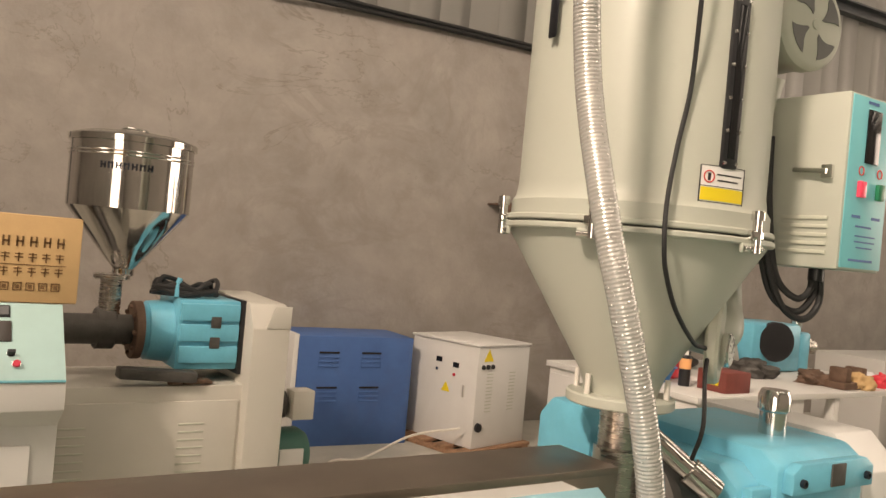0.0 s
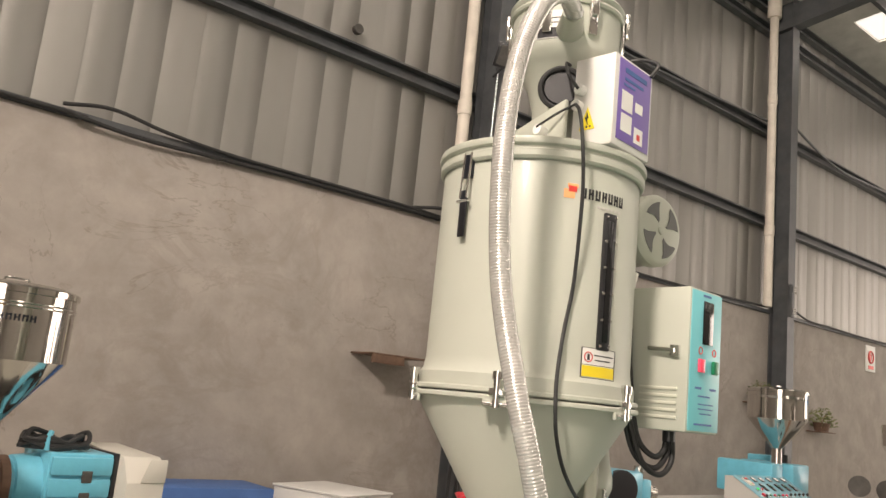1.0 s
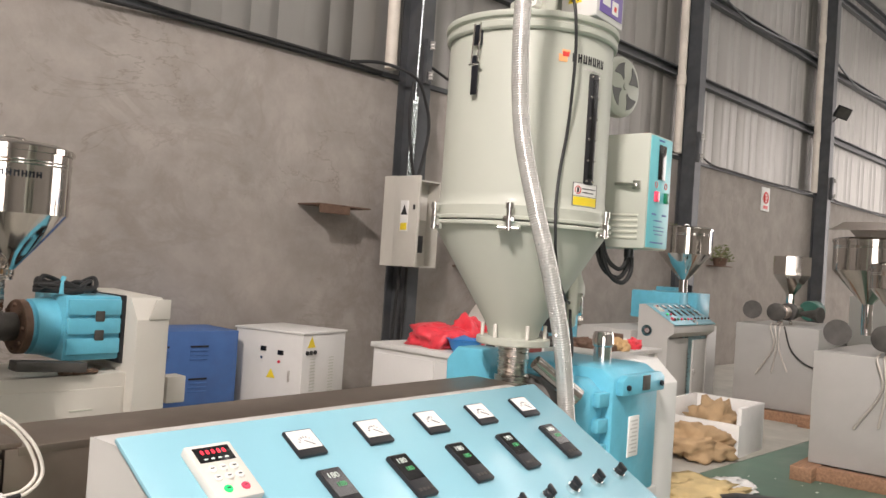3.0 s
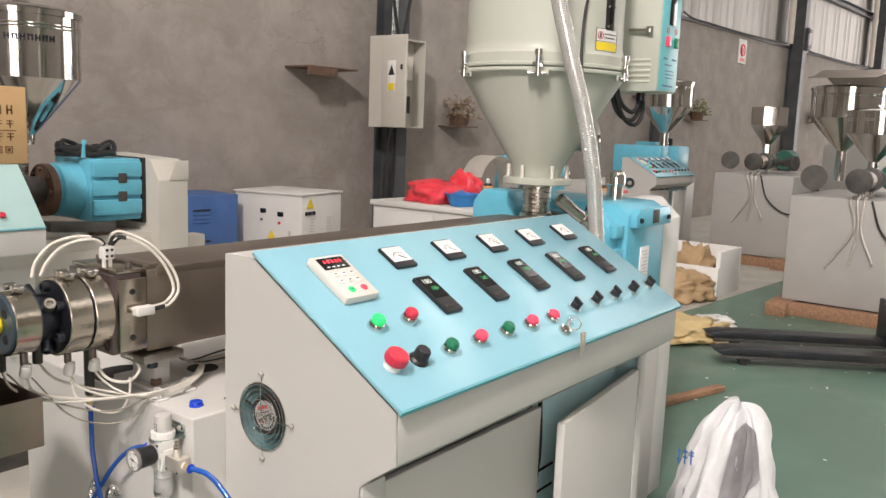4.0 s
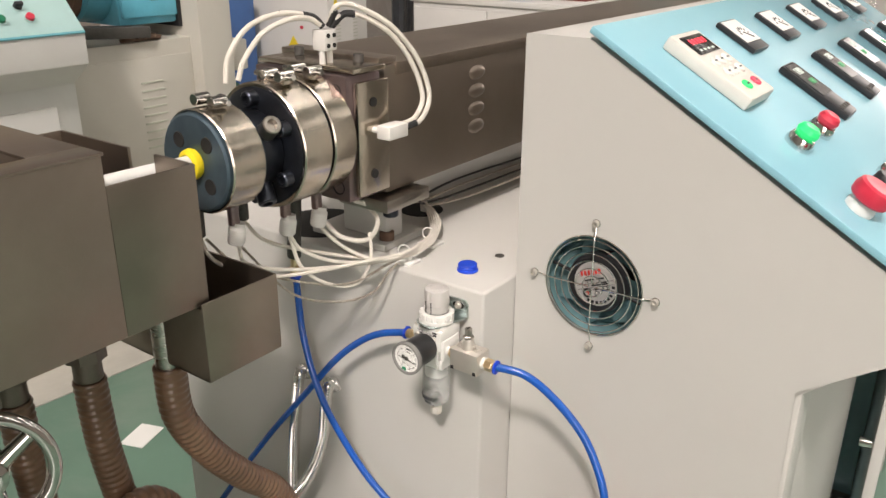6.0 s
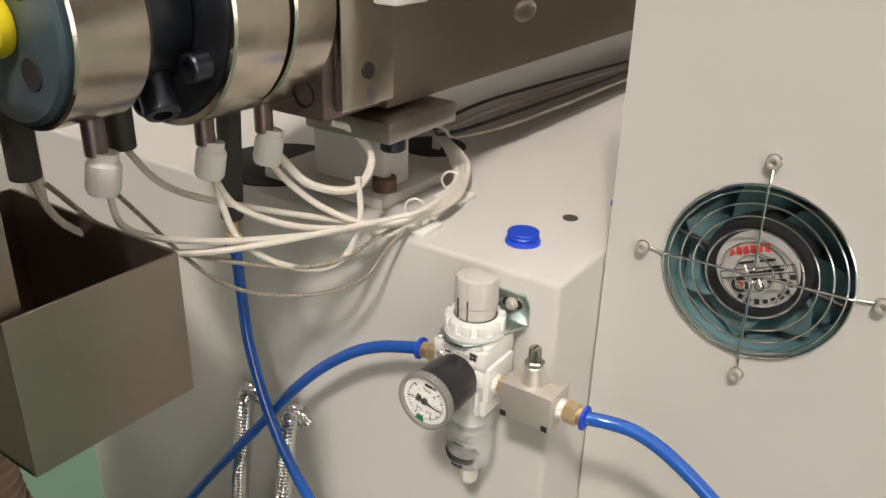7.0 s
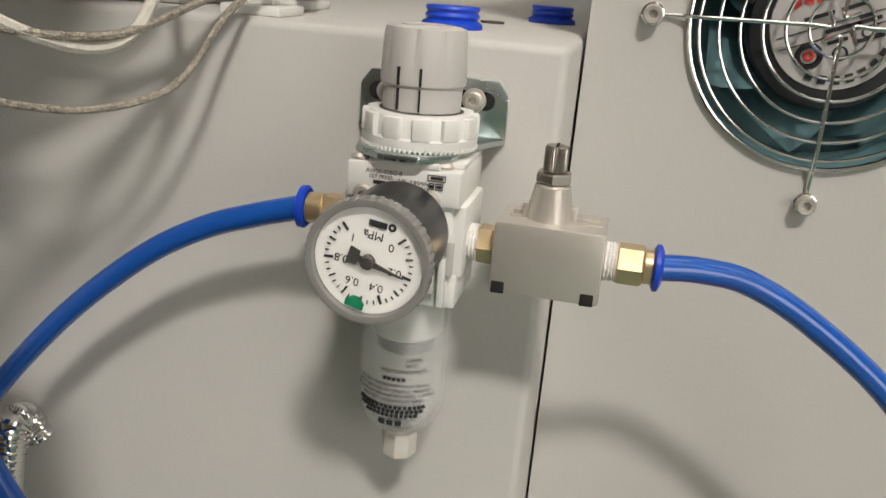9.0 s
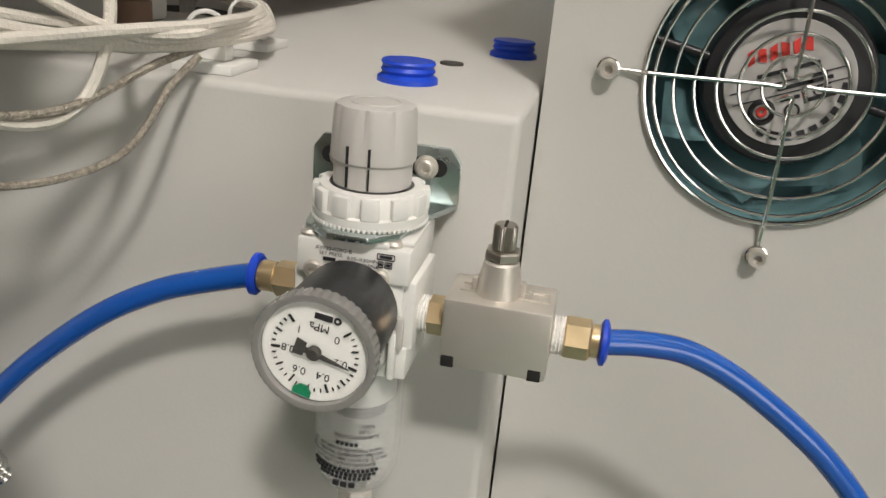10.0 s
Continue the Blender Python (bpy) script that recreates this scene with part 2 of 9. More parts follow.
teal_wall_in = mat("cabinet_inside_teal", (0.58, 0.82, 0.84), 0.45, var=0.08)
teal_glass = mat("fan_dark_teal", (0.15, 0.275, 0.295), 0.15, var=0.2, scale=10, coat=0.5)
yellow_plastic = mat("yellow_plastic", (0.85, 0.68, 0.02), 0.4, var=0.05)
white_foam = mat("white_foam", (0.78, 0.77, 0.74), 0.7, var=0.05, bump=0.1)
bowl_plastic = mat("clear_bowl_plastic", (0.88, 0.88, 0.86), 0.08, var=0.0, bump=0, alpha=0.28, coat=0.6, ior=1.5)
# The sheet's own glow stands in for daylight passing through the skylights.
sheet_clear = mat("glowing_fibreglass_sheet", (0.8, 0.8, 0.78), 0.6, var=0.06, emit=(1.0, 0.97, 0.93), power=1.1)
bezel_plastic = mat("smoky_clear_plastic", (0.27, 0.265, 0.25), 0.14, var=0.0, bump=0, coat=0.6, alpha=0.8)
stand_iron = mat("worn_machine_iron", (0.19, 0.165, 0.14), 0.42, 0.75, var=0.25, scale=9, bump=0.15, bscale=80, stain=0.5, stain_color=(0.13, 0.085, 0.06), stain_scale=5)
# Grey painted for the shaded inside seen through the blower's slots.
slot_grey = mat("shaded_grille_back", (0.13, 0.13, 0.125), 0.6, var=0.1)
# Near-black that paints the shade inside holes, slots and notches.
dark_void = mat("dark_interior", (0.015, 0.014, 0.013), 0.8, var=0.2)
pallet_black = mat("black_truck_paint", (0.02, 0.022, 0.026), 0.35, var=0.3, stain=0.3)
thread_white = mat("thread_tape", (0.78, 0.76, 0.72), 0.6, var=0.08, bump=0.5, bscale=500)
motor_green = mat("green_motor_paint", (0.03, 0.12, 0.09), 0.45, var=0.15)

far_grey = mat("darker_grey_paint", (0.40, 0.39, 0.365), 0.5, var=0.06, scale=2, bump=0.05, bscale=200, stain=0.25, stain_color=(0.30, 0.28, 0.25))
silver_label = mat("silver_label", (0.50, 0.485, 0.47), 0.4, 0.3, var=0.08, scale=60, bump=0.02)
dark_nickel = mat("dark_nickel", (0.40, 0.37, 0.33), 0.32, 1.0, var=0.08, scale=40, bump=0.04)
sack_liner = mat("grey_sack_liner", (0.42, 0.41, 0.42), 0.55, var=0.15, scale=9, bump=0.5, bscale=24)


def plaster_marks(m):
    """Wandering hairline cracks and trowel smears in the plaster."""
    nt = m.node_tree
    N, L = nt.nodes, nt.links
    b = N["Principled BSDF"]
    col = b.inputs["Base Color"].links[0].from_socket
    co = N.new("ShaderNodeTexCoord")

    def noise_ramp(scale, distortion, stops):
        n = N.new("ShaderNodeTexNoise")
        n.inputs["Scale"].default_value, n.inputs["Detail"].default_value = scale, 7.0
        n.inputs["Roughness"].default_value, n.inputs["Distortion"].default_value = 0.62, distortion
        L.new(co.outputs["Object"], n.inputs["Vector"])
        r = N.new("ShaderNodeValToRGB")
        r.color_ramp.elements[0].position, r.color_ramp.elements[1].position = stops[0][0], stops[-1][0]
        for p, _ in stops[1:-1]:
            r.color_ramp.elements.new(p)
        for e, (_, v) in zip(r.color_ramp.elements, stops):
            e.color = (v, v, v, 1)
        L.new(n.outputs["Fac"], r.inputs["Fac"])
        return r.outputs["Color"]

    def product(a, c):
        mu = N.new("ShaderNodeMixRGB")
        mu.blend_type = "MULTIPLY"
        mu.inputs["Fac"].default_value = 1.0
        L.new(a, mu.inputs["Color1"])
        L.new(c, mu.inputs["Color2"])
        return mu.outputs["Color"]

    def tint(col, fac, colour):
        mx = N.new("ShaderNodeMixRGB")
        L.new(fac, mx.inputs["Fac"])
        L.new(col, mx.inputs["Color1"])
        mx.inputs["Color2"].default_value = (*colour, 1)
        return mx.outputs["Color"]
    crack = product(noise_ramp(0.55, 1.2, [(0.0, 0), (0.492, 0), (0.498, 0.6), (0.504, 0), (1.0, 0)]), noise_ramp(0.8, 0.3, [(0.48, 0), (0.62, 1)]))
    smear = product(noise_ramp(0.9, 2.0, [(0.0, 0), (0.44, 0), (0.5, 0.38), (0.56, 0), (1.0, 0)]), noise_ramp(0.45, 0.2, [(0.45, 0), (0.60, 1)]))
    chalk = noise_ramp(2.6, 0.8, [(0.52, 0), (0.75, 0.3)])
    col = tint(col, chalk, (0.43, 0.40, 0.37))
    col = tint(col, smear, (0.23, 0.20, 0.175))
    col = tint(col, crack, (0.16, 0.135, 0.115))
    L.new(col, b.inputs["Base Color"])


plaster_marks(plaster)


# ---- mesh helpers ----
def bmn():
    return bmesh.new()


def merge(bm, other):
    me = bpy.data.meshes.new("tmp")
    other.to_mesh(me)
    other.free()
    bm.from_mesh(me)
    bpy.data.meshes.remove(me)
    return bm


def box(bm, x0, x1, y0, y1, z0, z1, bev=0.0, seg=2, m=None):
    b = bmesh.new()
    bmesh.ops.create_cube(b, size=1)
    for v in b.verts:
        v.co = Vector(((x0 + x1) / 2 + v.co.x * (x1 - x0), (y0 + y1) / 2 + v.co.y * (y1 - y0), (z0 + z1) / 2 + v.co.z * (z1 - z0)))
    if bev > 0:
        bmesh.ops.bevel(b, geom=b.edges[:], offset=bev, segments=seg, affect="EDGES", profile=0.5)
    if m is not None:
        b.transform(m)
    return merge(bm, b)


def prism(bm, poly, a, b, axis="x", bev=0.0, m=None):
    """A polygon pushed along an axis from a to b; its points are (y, z) for x, (x, z) for y, (x, y) for z."""
    t = bmesh.new()

    def at(p, q):
        return {"x": (q, p[0], p[1]), "y": (p[0], q, p[1]), "z": (p[0], p[1], q)}[axis]
    lo = [t.verts.new(at(p, a)) for p in poly]
    hi = [t.verts.new(at(p, b)) for p in poly]
    n = len(poly)
    t.faces.new(lo)
    t.faces.new(hi)
    for i in range(n):
        t.faces.new((lo[i], lo[(i + 1) % n], hi[(i + 1) % n], hi[i]))
    bmesh.ops.recalc_face_normals(t, faces=t.faces[:])
    if bev > 0:
        bmesh.ops.bevel(t, geom=t.edges[:], offset=bev, segments=2, affect="EDGES", profile=0.5)
    if m is not None:
        t.transform(m)
    return merge(bm, t)


def lathe(bm, prof, origin, axis=(0, 0, 1), seg=32, closed=False):
    """Turns a profile of (radius, height) about an axis through origin. A radius of 0 closes an end."""
    t = bmesh.new()
    q = Vector(axis).normalized().to_track_quat("Z", "Y").to_matrix().to_4x4()
    rings = []
    for r, h in prof:
        if r < 1e-6:
            rings.append([t.verts.new((0, 0, h))])
        else:
            rings.append([t.verts.new((r * math.cos(2 * math.pi * i / seg), r * math.sin(2 * math.pi * i / seg), h)) for i in range(seg)])
    pairs = list(zip(rings, rings[1:])) + ([(rings[-1], rings[0])] if closed else [])
    for a, b in pairs:
        for i in range(seg):
            j = (i + 1) % seg
            if len(a) == 1 and len(b) == 1:
                continue
            if len(a) == 1:
                t.faces.new((a[0], b[j], b[i]))
            elif len(b) == 1:
                t.faces.new((a[i], a[j], b[0]))
            else:
                t.faces.new((a[i], a[j], b[j], b[i]))
    for f in t.faces:
        f.smooth = True
    bmesh.ops.recalc_face_normals(t, faces=t.faces[:])
    t.transform(Matrix.Translation(origin) @ q)
    return merge(bm, t)


def rod(bm, p, q, r, r2=None, seg=20, bev=0.0):
    """A round bar from p to q with closed, slightly broken ends."""
    p, q = Vector(p), Vector(q)
    h = (q - p).length
    r2 = r if r2 is None else r2
    e = bev if bev > 0 else min(r, r2, h) * 0.08
    return lathe(bm, [(0, 0), (r - e, 0), (r, e), (r2, h - e), (r2 - e, h), (0, h)], p, q - p, seg)


def hexbar(bm, p, q, r):
    return lathe_flat(bm, [(0, 0), (r * 0.9, 0), (r, r * 0.1), (r, (Vector(q) - Vector(p)).length - r * 0.1), (r * 0.9, (Vector(q) - Vector(p)).length), (0, (Vector(q) - Vector(p)).length)], p, Vector(q) - Vector(p), 6)


def lathe_flat(bm, prof, origin, axis, seg):
    t = bmesh.new()
    lathe(t, prof, origin, axis, seg)
    for f in t.faces:
        f.smooth = False
    return merge(bm, t)


def curve_points(pts, n=8):
    """Catmull-Rom points through pts."""
    P = [Vector(p) for p in pts]
    P = [2 * P[0] - P[1]] + P + [2 * P[-1] - P[-2]]
    out = []
    for i in range(1, len(P) - 2):
        a, b, c, d = P[i - 1:i + 3]
        for k in range(n):
            s = k / n
            out.append(0.5 * ((2 * b) + (c - a) * s + (2 * a - 5 * b + 4 * c - d) * s * s + (3 * b - a - 3 * c + d) * s ** 3))
    out.append(P[-2])
    return out


def tube(bm, pts, r, seg=10, n=8, ridge=0.0, pitch=0.01, smooth=True):
    """A round tube through pts; ridge: how far its rings stand out, one ring every pitch metres."""
    C = curve_points(pts, n) if n > 1 else [Vector(p) for p in pts]
    if ridge > 0:
        D, acc = [C[0]], 0.0
        step = pitch / 4
        for a, b in zip(C, C[1:]):
            L = (b - a).length
            s = step - acc
            while s <= L:
                D.append(a.lerp(b, s / L))
                s += step
            acc = L - (s - step)
        C = D
    t = bmesh.new()
    rings, up = [], None
    for i, c in enumerate(C):
        d = (C[min(i + 1, len(C) - 1)] - C[max(i - 1, 0)]).normalized()
        if up is None:
            up = d.orthogonal().normalized()
        up = (up - d * up.dot(d)).normalized()
        s = d.cross(up)
        rr = r + (ridge if ridge > 0 and i % 4 in (1, 2) else 0)
        rings.append([t.verts.new(c + (up * math.cos(2 * math.pi * k / seg) + s * math.sin(2 * math.pi * k / seg)) * rr) for k in range(seg)])
    for a, b in zip(rings, rings[1:]):
        for k in range(seg):
            t.faces.new((a[k], a[(k + 1) % seg], b[(k + 1) % seg], b[k]))
    t.faces.new(rings[0][::-1])
    t.faces.new(rings[-1])
    for f in t.faces:
        f.smooth = smooth
    bmesh.ops.recalc_face_normals(t, faces=t.faces[:])
    return merge(bm, t)


def ring(bm, c, axis, R, r, seg=32, ts=8):
    """A torus."""
    return lathe(bm, [(R + r * math.cos(2 * math.pi * i / ts), r * math.sin(2 * math.pi * i / ts)) for i in range(ts)], c, axis, seg, closed=True)


def quad(bm, c, u, v):
    """A thin tile with half-sides u and v about c."""
    c, u, v = Vector(c), Vector(u), Vector(v)
    n = u.cross(v).normalized() * 0.0004
    t = bmesh.new()
    vs = [t.verts.new(c + a * u + b * v + k * n) for k in (-1, 1) for a, b in ((-1, -1), (1, -1), (1, 1), (-1, 1))]
    for f in ((3, 2, 1, 0), (4, 5, 6, 7), (0, 1, 5, 4), (1, 2, 6, 5), (2, 3, 7, 6), (3, 0, 4, 7)):
        t.faces.new([vs[i] for i in f])
    return merge(bm, t)


def thing(name, at, label, category, group="", kind=""):
    ob = new(name)
    ob.empty_display_size = 0.05
    ob.location = at
    return tagged(ob, label, category, group, kind)


def world_at(ob):
    p = Vector(ob.location)
    return p + world_at(ob.parent) if ob.parent else p


def mesh_of(name, bm, material, autosmooth=True):
    for f in bm.faces:
        f.smooth = True
    for e in bm.edges:
        e.smooth = len(e.link_faces) == 2 and e.calc_face_angle(0) < radians(32)
    me = bpy.data.meshes.new(name)
    bm.to_mesh(me)
    bm.free()
    me.materials.append(material)
    return me


def part(name, bm, material, parent, label=""):
    """Links a bmesh, made in world metres, as one mesh under a thing or a part."""
    lo = [min(v.co[i] for v in bm.verts) for i in range(3)]
    hi = [max(v.co[i] for v in bm.verts) for i in range(3)]
    c = Vector([(a + b) / 2 for a, b in zip(lo, hi)])
    bm.transform(Matrix.Translation(-c))
    ob = new(name, mesh_of(name, bm, material))
    ob.parent = parent
    ob.location = c - world_at(parent)
    return tagged(ob, label)


def solo(name, bm, material, label, category, group="", kind=""):
    """A thing of one mesh, with its origin at its base."""
    lo = [min(v.co[i] for v in bm.verts) for i in range(3)]
    hi = [max(v.co[i] for v in bm.verts) for i in range(3)]
    c = Vector(((lo[0] + hi[0]) / 2, (lo[1] + hi[1]) / 2, lo[2]))
    bm.transform(Matrix.Translation(-c))
    ob = new(name, mesh_of(name, bm, material))
    ob.location = c
    return tagged(ob, label, category, group, kind)


def text_mesh(bm, body, m, size, depth=0.0002):
    """Writing in the built-in font: x along the line, z of m out of the surface, centred on m."""
    cu = bpy.data.curves.new("writing", "FONT")
    cu.body, cu.size, cu.extrude, cu.align_x, cu.align_y, cu.resolution_u = body, size, depth, "CENTER", "CENTER", 3
    ob = bpy.data.objects.new("writing", cu)
    me = bpy.data.meshes.new_from_object(ob)
    bpy.data.objects.remove(ob)
    t = bmesh.new()
    t.from_mesh(me)
    bpy.data.meshes.remove(me)
    t.transform(m)
    return merge(bm, t)


def frame_of(origin, xdir, zdir):
    """A pose whose x runs along xdir and whose z stands along zdir."""
    x, z = Vector(xdir).normalized(), Vector(zdir).normalized()
    y = z.cross(x).normalized()
    x = y.cross(z)
    return Matrix(((x.x, y.x, z.x, origin[0]), (x.y, y.y, z.y, origin[1]), (x.z, y.z, z.z, origin[2]), (0, 0, 0, 1)))

# ---- the hall ----
FLOOR = -0.06


def build_hall():
    bm = bmn()
    box(bm, -14, 36, -14.5, 8, FLOOR - 0.2, FLOOR)
    fl = solo("floor", bm, floor_green, "green painted concrete workshop floor, worn and stained", "floor", kind="structure")
    # plastered lower wall, along the hall
    bm = bmn()
    box(bm, -18, 32, 0, 0.24, FLOOR, 3.35, 0.01, m=WALL)
    solo("wall_north", bm, plaster, "grey-beige cement plastered wall with stains", "wall", kind="structure")
    # profiled sheets above it, each one 0.9 m wide with ribs
    up = thing("wall_upper", WALL @ Vector((0, 0.05, 3.35)), "galvanised profiled steel sheet cladding above the plaster", "wall", kind="structure")
    prof, x = [], 0.0
    for k in range(3):
        prof += [(k * 0.3, 0.008), (k * 0.3 + 0.010, 0.008), (k * 0.3 + 0.034, 0.0), (k * 0.3 + 0.299, 0.0)]
    prof.append((0.9, 0.0))
    t = bmn()
    lo = [t.verts.new((a, b, 0)) for a, b in prof]
    hi = [t.verts.new((a, b, EAVE - 3.33)) for a, b in prof]
    for i in range(len(prof) - 1):
        t.faces.new((lo[i], lo[i + 1], hi[i + 1], hi[i]))
    me = mesh_of("sheet", t, sheet_metal)
    for i in range(56):
        ob = new("sheet", me)
        ob.parent = up
        ob.matrix_basis = Matrix.Translation(-up.location) @ WALL @ pose(-18 + 0.9 * i, 0.10, 3.34)
    # rails that carry the sheets
    for z in (4.76, 6.22, 7.92, EAVE - 0.1):
        bm = bmn()
        prism(bm, [(0.05, z - 0.07), (0.07, z - 0.07), (0.07, z + 0.05), (-0.02, z + 0.05), (-0.02, z + 0.07), (0.09, z + 0.07), (0.09, z - 0.09), (-0.02, z - 0.09), (-0.02, z - 0.07)], -18, 32, "x", m=WALL)
        part("rail", bm, steel_dark, up)
    bm = bmn()
    box(bm, -18, 32, -0.03, 0.1, 3.35, 3.40, m=WALL)
    part("sill_strip", bm, steel_dark, up)
    # columns, with rain pipes beside them
    for i, u in enumerate((-10.6, -4.7, 1.29, 7.45, 13.35, 19.4, 25.4)):
        c = thing("column_%d" % (i + 1), WALL @ Vector((u, -0.12, FLOOR)), "dark painted steel H column against the wall", "column", "hall columns", "structure")
        bm = bmn()
        box(bm, u - 0.10, u + 0.10, -0.30, -0.285, FLOOR, EAVE + 0.05, m=WALL)
        box(bm, u - 0.10, u + 0.10, -0.02, -0.005, FLOOR, EAVE + 0.05, m=WALL)
        box(bm, u - 0.006, u + 0.006, -0.284, -0.021, FLOOR, EAVE + 0.05, m=WALL)
        part("shaft", bm, steel_dark, c)
        p = thing("rain_pipe", WALL @ Vector((u - 0.30, -0.09, 3.42)), "cream plastic rain pipe with socket joints", "pipe", "rain pipes")
        bm = bmn()
        rod(bm, WALL @ Vector((u - 0.30, -0.09, 3.42)), WALL @ Vector((u - 0.30, -0.09, EAVE - 0.2)), 0.065)
        part("pipe", bm, pvc, p)
        for z in (4.5, 6.6, EAVE - 0.35):
            bm = bmn()
            rod(bm, WALL @ Vector((u - 0.30, -0.09, z)), WALL @ Vector((u - 0.30, -0.09, z + 0.16 + (0.2 if z > 8 else 0))), 0.076 if z < 8 else 0.11)
            part("socket", bm, pvc, p)
        # rafter over the column
        bm = bmn()
        for v0, v1 in ((0.0, 10.0), (10.0, 20.0)):
            prism(bm, [(-v0, roof_z(v0) - 0.5), (-v1, roof_z(v1) - 0.35), (-v1, roof_z(v1) - 0.12), (-v0, roof_z(v0) - 0.12)], u - 0.1, u + 0.1, "x", m=WALL)
        solo("rafter", bm, steel_dark, "dark steel roof rafter", "beam", "rafters", "structure")
    # roof, with openings for the skylight strips
    bm = bmn()
    edges = [-18.0]
    for u, w in SKYLIGHTS:
        edges += [u - w / 2, u + w / 2]
    edges.append(32.0)
    for a, b in zip(edges[::2], edges[1::2]):
        for v0, v1 in ((-0.3, 10.0), (10.0, 20.3)):
            prism(bm, [(-v0, roof_z(v0)), (-v1, roof_z(v1)), (-v1, roof_z(v1) + 0.06), (-v0, roof_z(v0) + 0.06)], a, b, "x", m=WALL)
    for u, w in SKYLIGHTS:
        for v0, v1 in ((-0.3, 0.6), (9.0, 10.0), (10.0, 11.0), (19.0, 20.3)):
            prism(bm, [(-v0, roof_z(v0)), (-v1, roof_z(v1)), (-v1, roof_z(v1) + 0.06), (-v0, roof_z(v0) + 0.06)], u - w / 2, u + w / 2, "x", m=WALL)
    for i, (u, w) in enumerate(SKYLIGHTS):
        for v0, v1 in ((0.6, 9.0), (11.0, 19.0)):
            bs = bmn()
            prism(bs, [(-v0, roof_z(v0) + 0.045), (-v1, roof_z(v1) + 0.045), (-v1, roof_z(v1) + 0.05), (-v0, roof_z(v0) + 0.05)], u - w / 2, u + w / 2, "x", m=WALL)
            solo("skylight_%d" % (2 * i + (1 if v0 < 1 else 2)), bs, sheet_clear, "translucent white fibreglass skylight sheet in the roof, glowing for daylight", "skylight", "skylights", "structure")
    solo("ceiling", bm, foil, "foil-faced insulated roof underside", "ceiling", kind="structure")
    for v in (1.2, 2.6, 4.2, 5.8, 7.4, 9.0, 11, 13, 15, 17, 19):
        bm = bmn()
        box(bm, -18, 32, -v - 0.035, -v + 0.035, roof_z(v) - 0.17, roof_z(v) - 0.005, m=WALL)
        solo("purlin", bm, steel_dark, "steel roof purlin", "beam", "purlins", "structure")
    # plain walls that close the hall
    for n, a in (("wall_south", (-18, 32, -20.2, -20)), ("wall_yard", (31.8, 32, -20, 0))):
        bm = bmn()
        box(bm, a[0], a[1], a[2], a[3], FLOOR, 10.6, m=WALL)
        solo(n, bm, plaster, "plain grey plastered end of the hall, added out of view", "wall", kind="structure")
    # Far end wall, opened only to let the added lamp shine in.
    v0, v1, z0, z1 = EAST_OPENING
    bm = bmn()
    for a, b, c, d in ((0, 20, z1, 10.6), (0, v0, FLOOR, z1), (v1, 20, FLOOR, z1)):
        box(bm, EAST, EAST + 0.2, -b, -a, c, d, m=WALL)
    solo("wall_east", bm, plaster, "plastered far end of the hall, unseen, with opening added for a lamp", "wall", kind="structure")
    bm = bmn()
    box(bm, -8, 32, -3.6, -0.01, FLOOR, FLOOR + 0.004, m=WALL)
    solo("floor_strip", bm, concrete, "strip of bare concrete floor along the wall", "floor", kind="structure")
    # Unseen end wall, its openings made up to let two added lamps in.
    v0, v1, z0, z1 = LAMP_OPENING
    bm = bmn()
    d0, d1, _, dz = FILL_OPENING
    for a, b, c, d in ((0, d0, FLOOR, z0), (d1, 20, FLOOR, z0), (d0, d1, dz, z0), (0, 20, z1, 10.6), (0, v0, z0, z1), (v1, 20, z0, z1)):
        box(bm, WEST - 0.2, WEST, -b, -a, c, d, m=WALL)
    solo("wall_west", bm, plaster, "plain grey plastered end of the hall, added out of view", "wall", kind="structure")
    wn = thing("window_1", WALL @ Vector((WEST - 0.1, -(v0 + v1) / 2, z0)), "high opening made up out of view for a lamp", "window", kind="structure")
    for i in (0, 2):
        v = v0 + (v1 - v0) * i / 2
        bm = bmn()
        box(bm, WEST - 0.08, WEST - 0.02, -v - 0.04, -v + 0.04, z0, z1, m=WALL)
        part("mullion", bm, steel_dark, wn)


build_hall()

# ---- control cabinet of the extruder ----
CX0, CX1 = -0.161, 0.918                                   # its two sides
SLOPE_A, SLOPE_B = Vector((0, 0.961, 1.138)), Vector((0, 0.633, 0.944))   # top and bottom edge of the desk
UPS = (SLOPE_A - SLOPE_B).normalized()                     # up along the desk
NRM = Vector((0, -UPS.z, UPS.y))                           # out of the desk
DESK_L = (SLOPE_A - SLOPE_B).length


def desk(x, s, h=0.0):
    """A place on the desk: x along it, s from 0 at its lower to 1 at its upper edge, h above it."""
    p = SLOPE_B + UPS * (DESK_L * s) + NRM * h
    return Vector((x, p.y, p.z))


def desk_frame(x, s, h=0.0):
    return frame_of(desk(x, s, h), (1, 0, 0), NRM)


def pill(bm, m, w, h, d, bev):
    return box(bm, -w / 2, w / 2, -h / 2, h / 2, 0, d, bev, m=m)


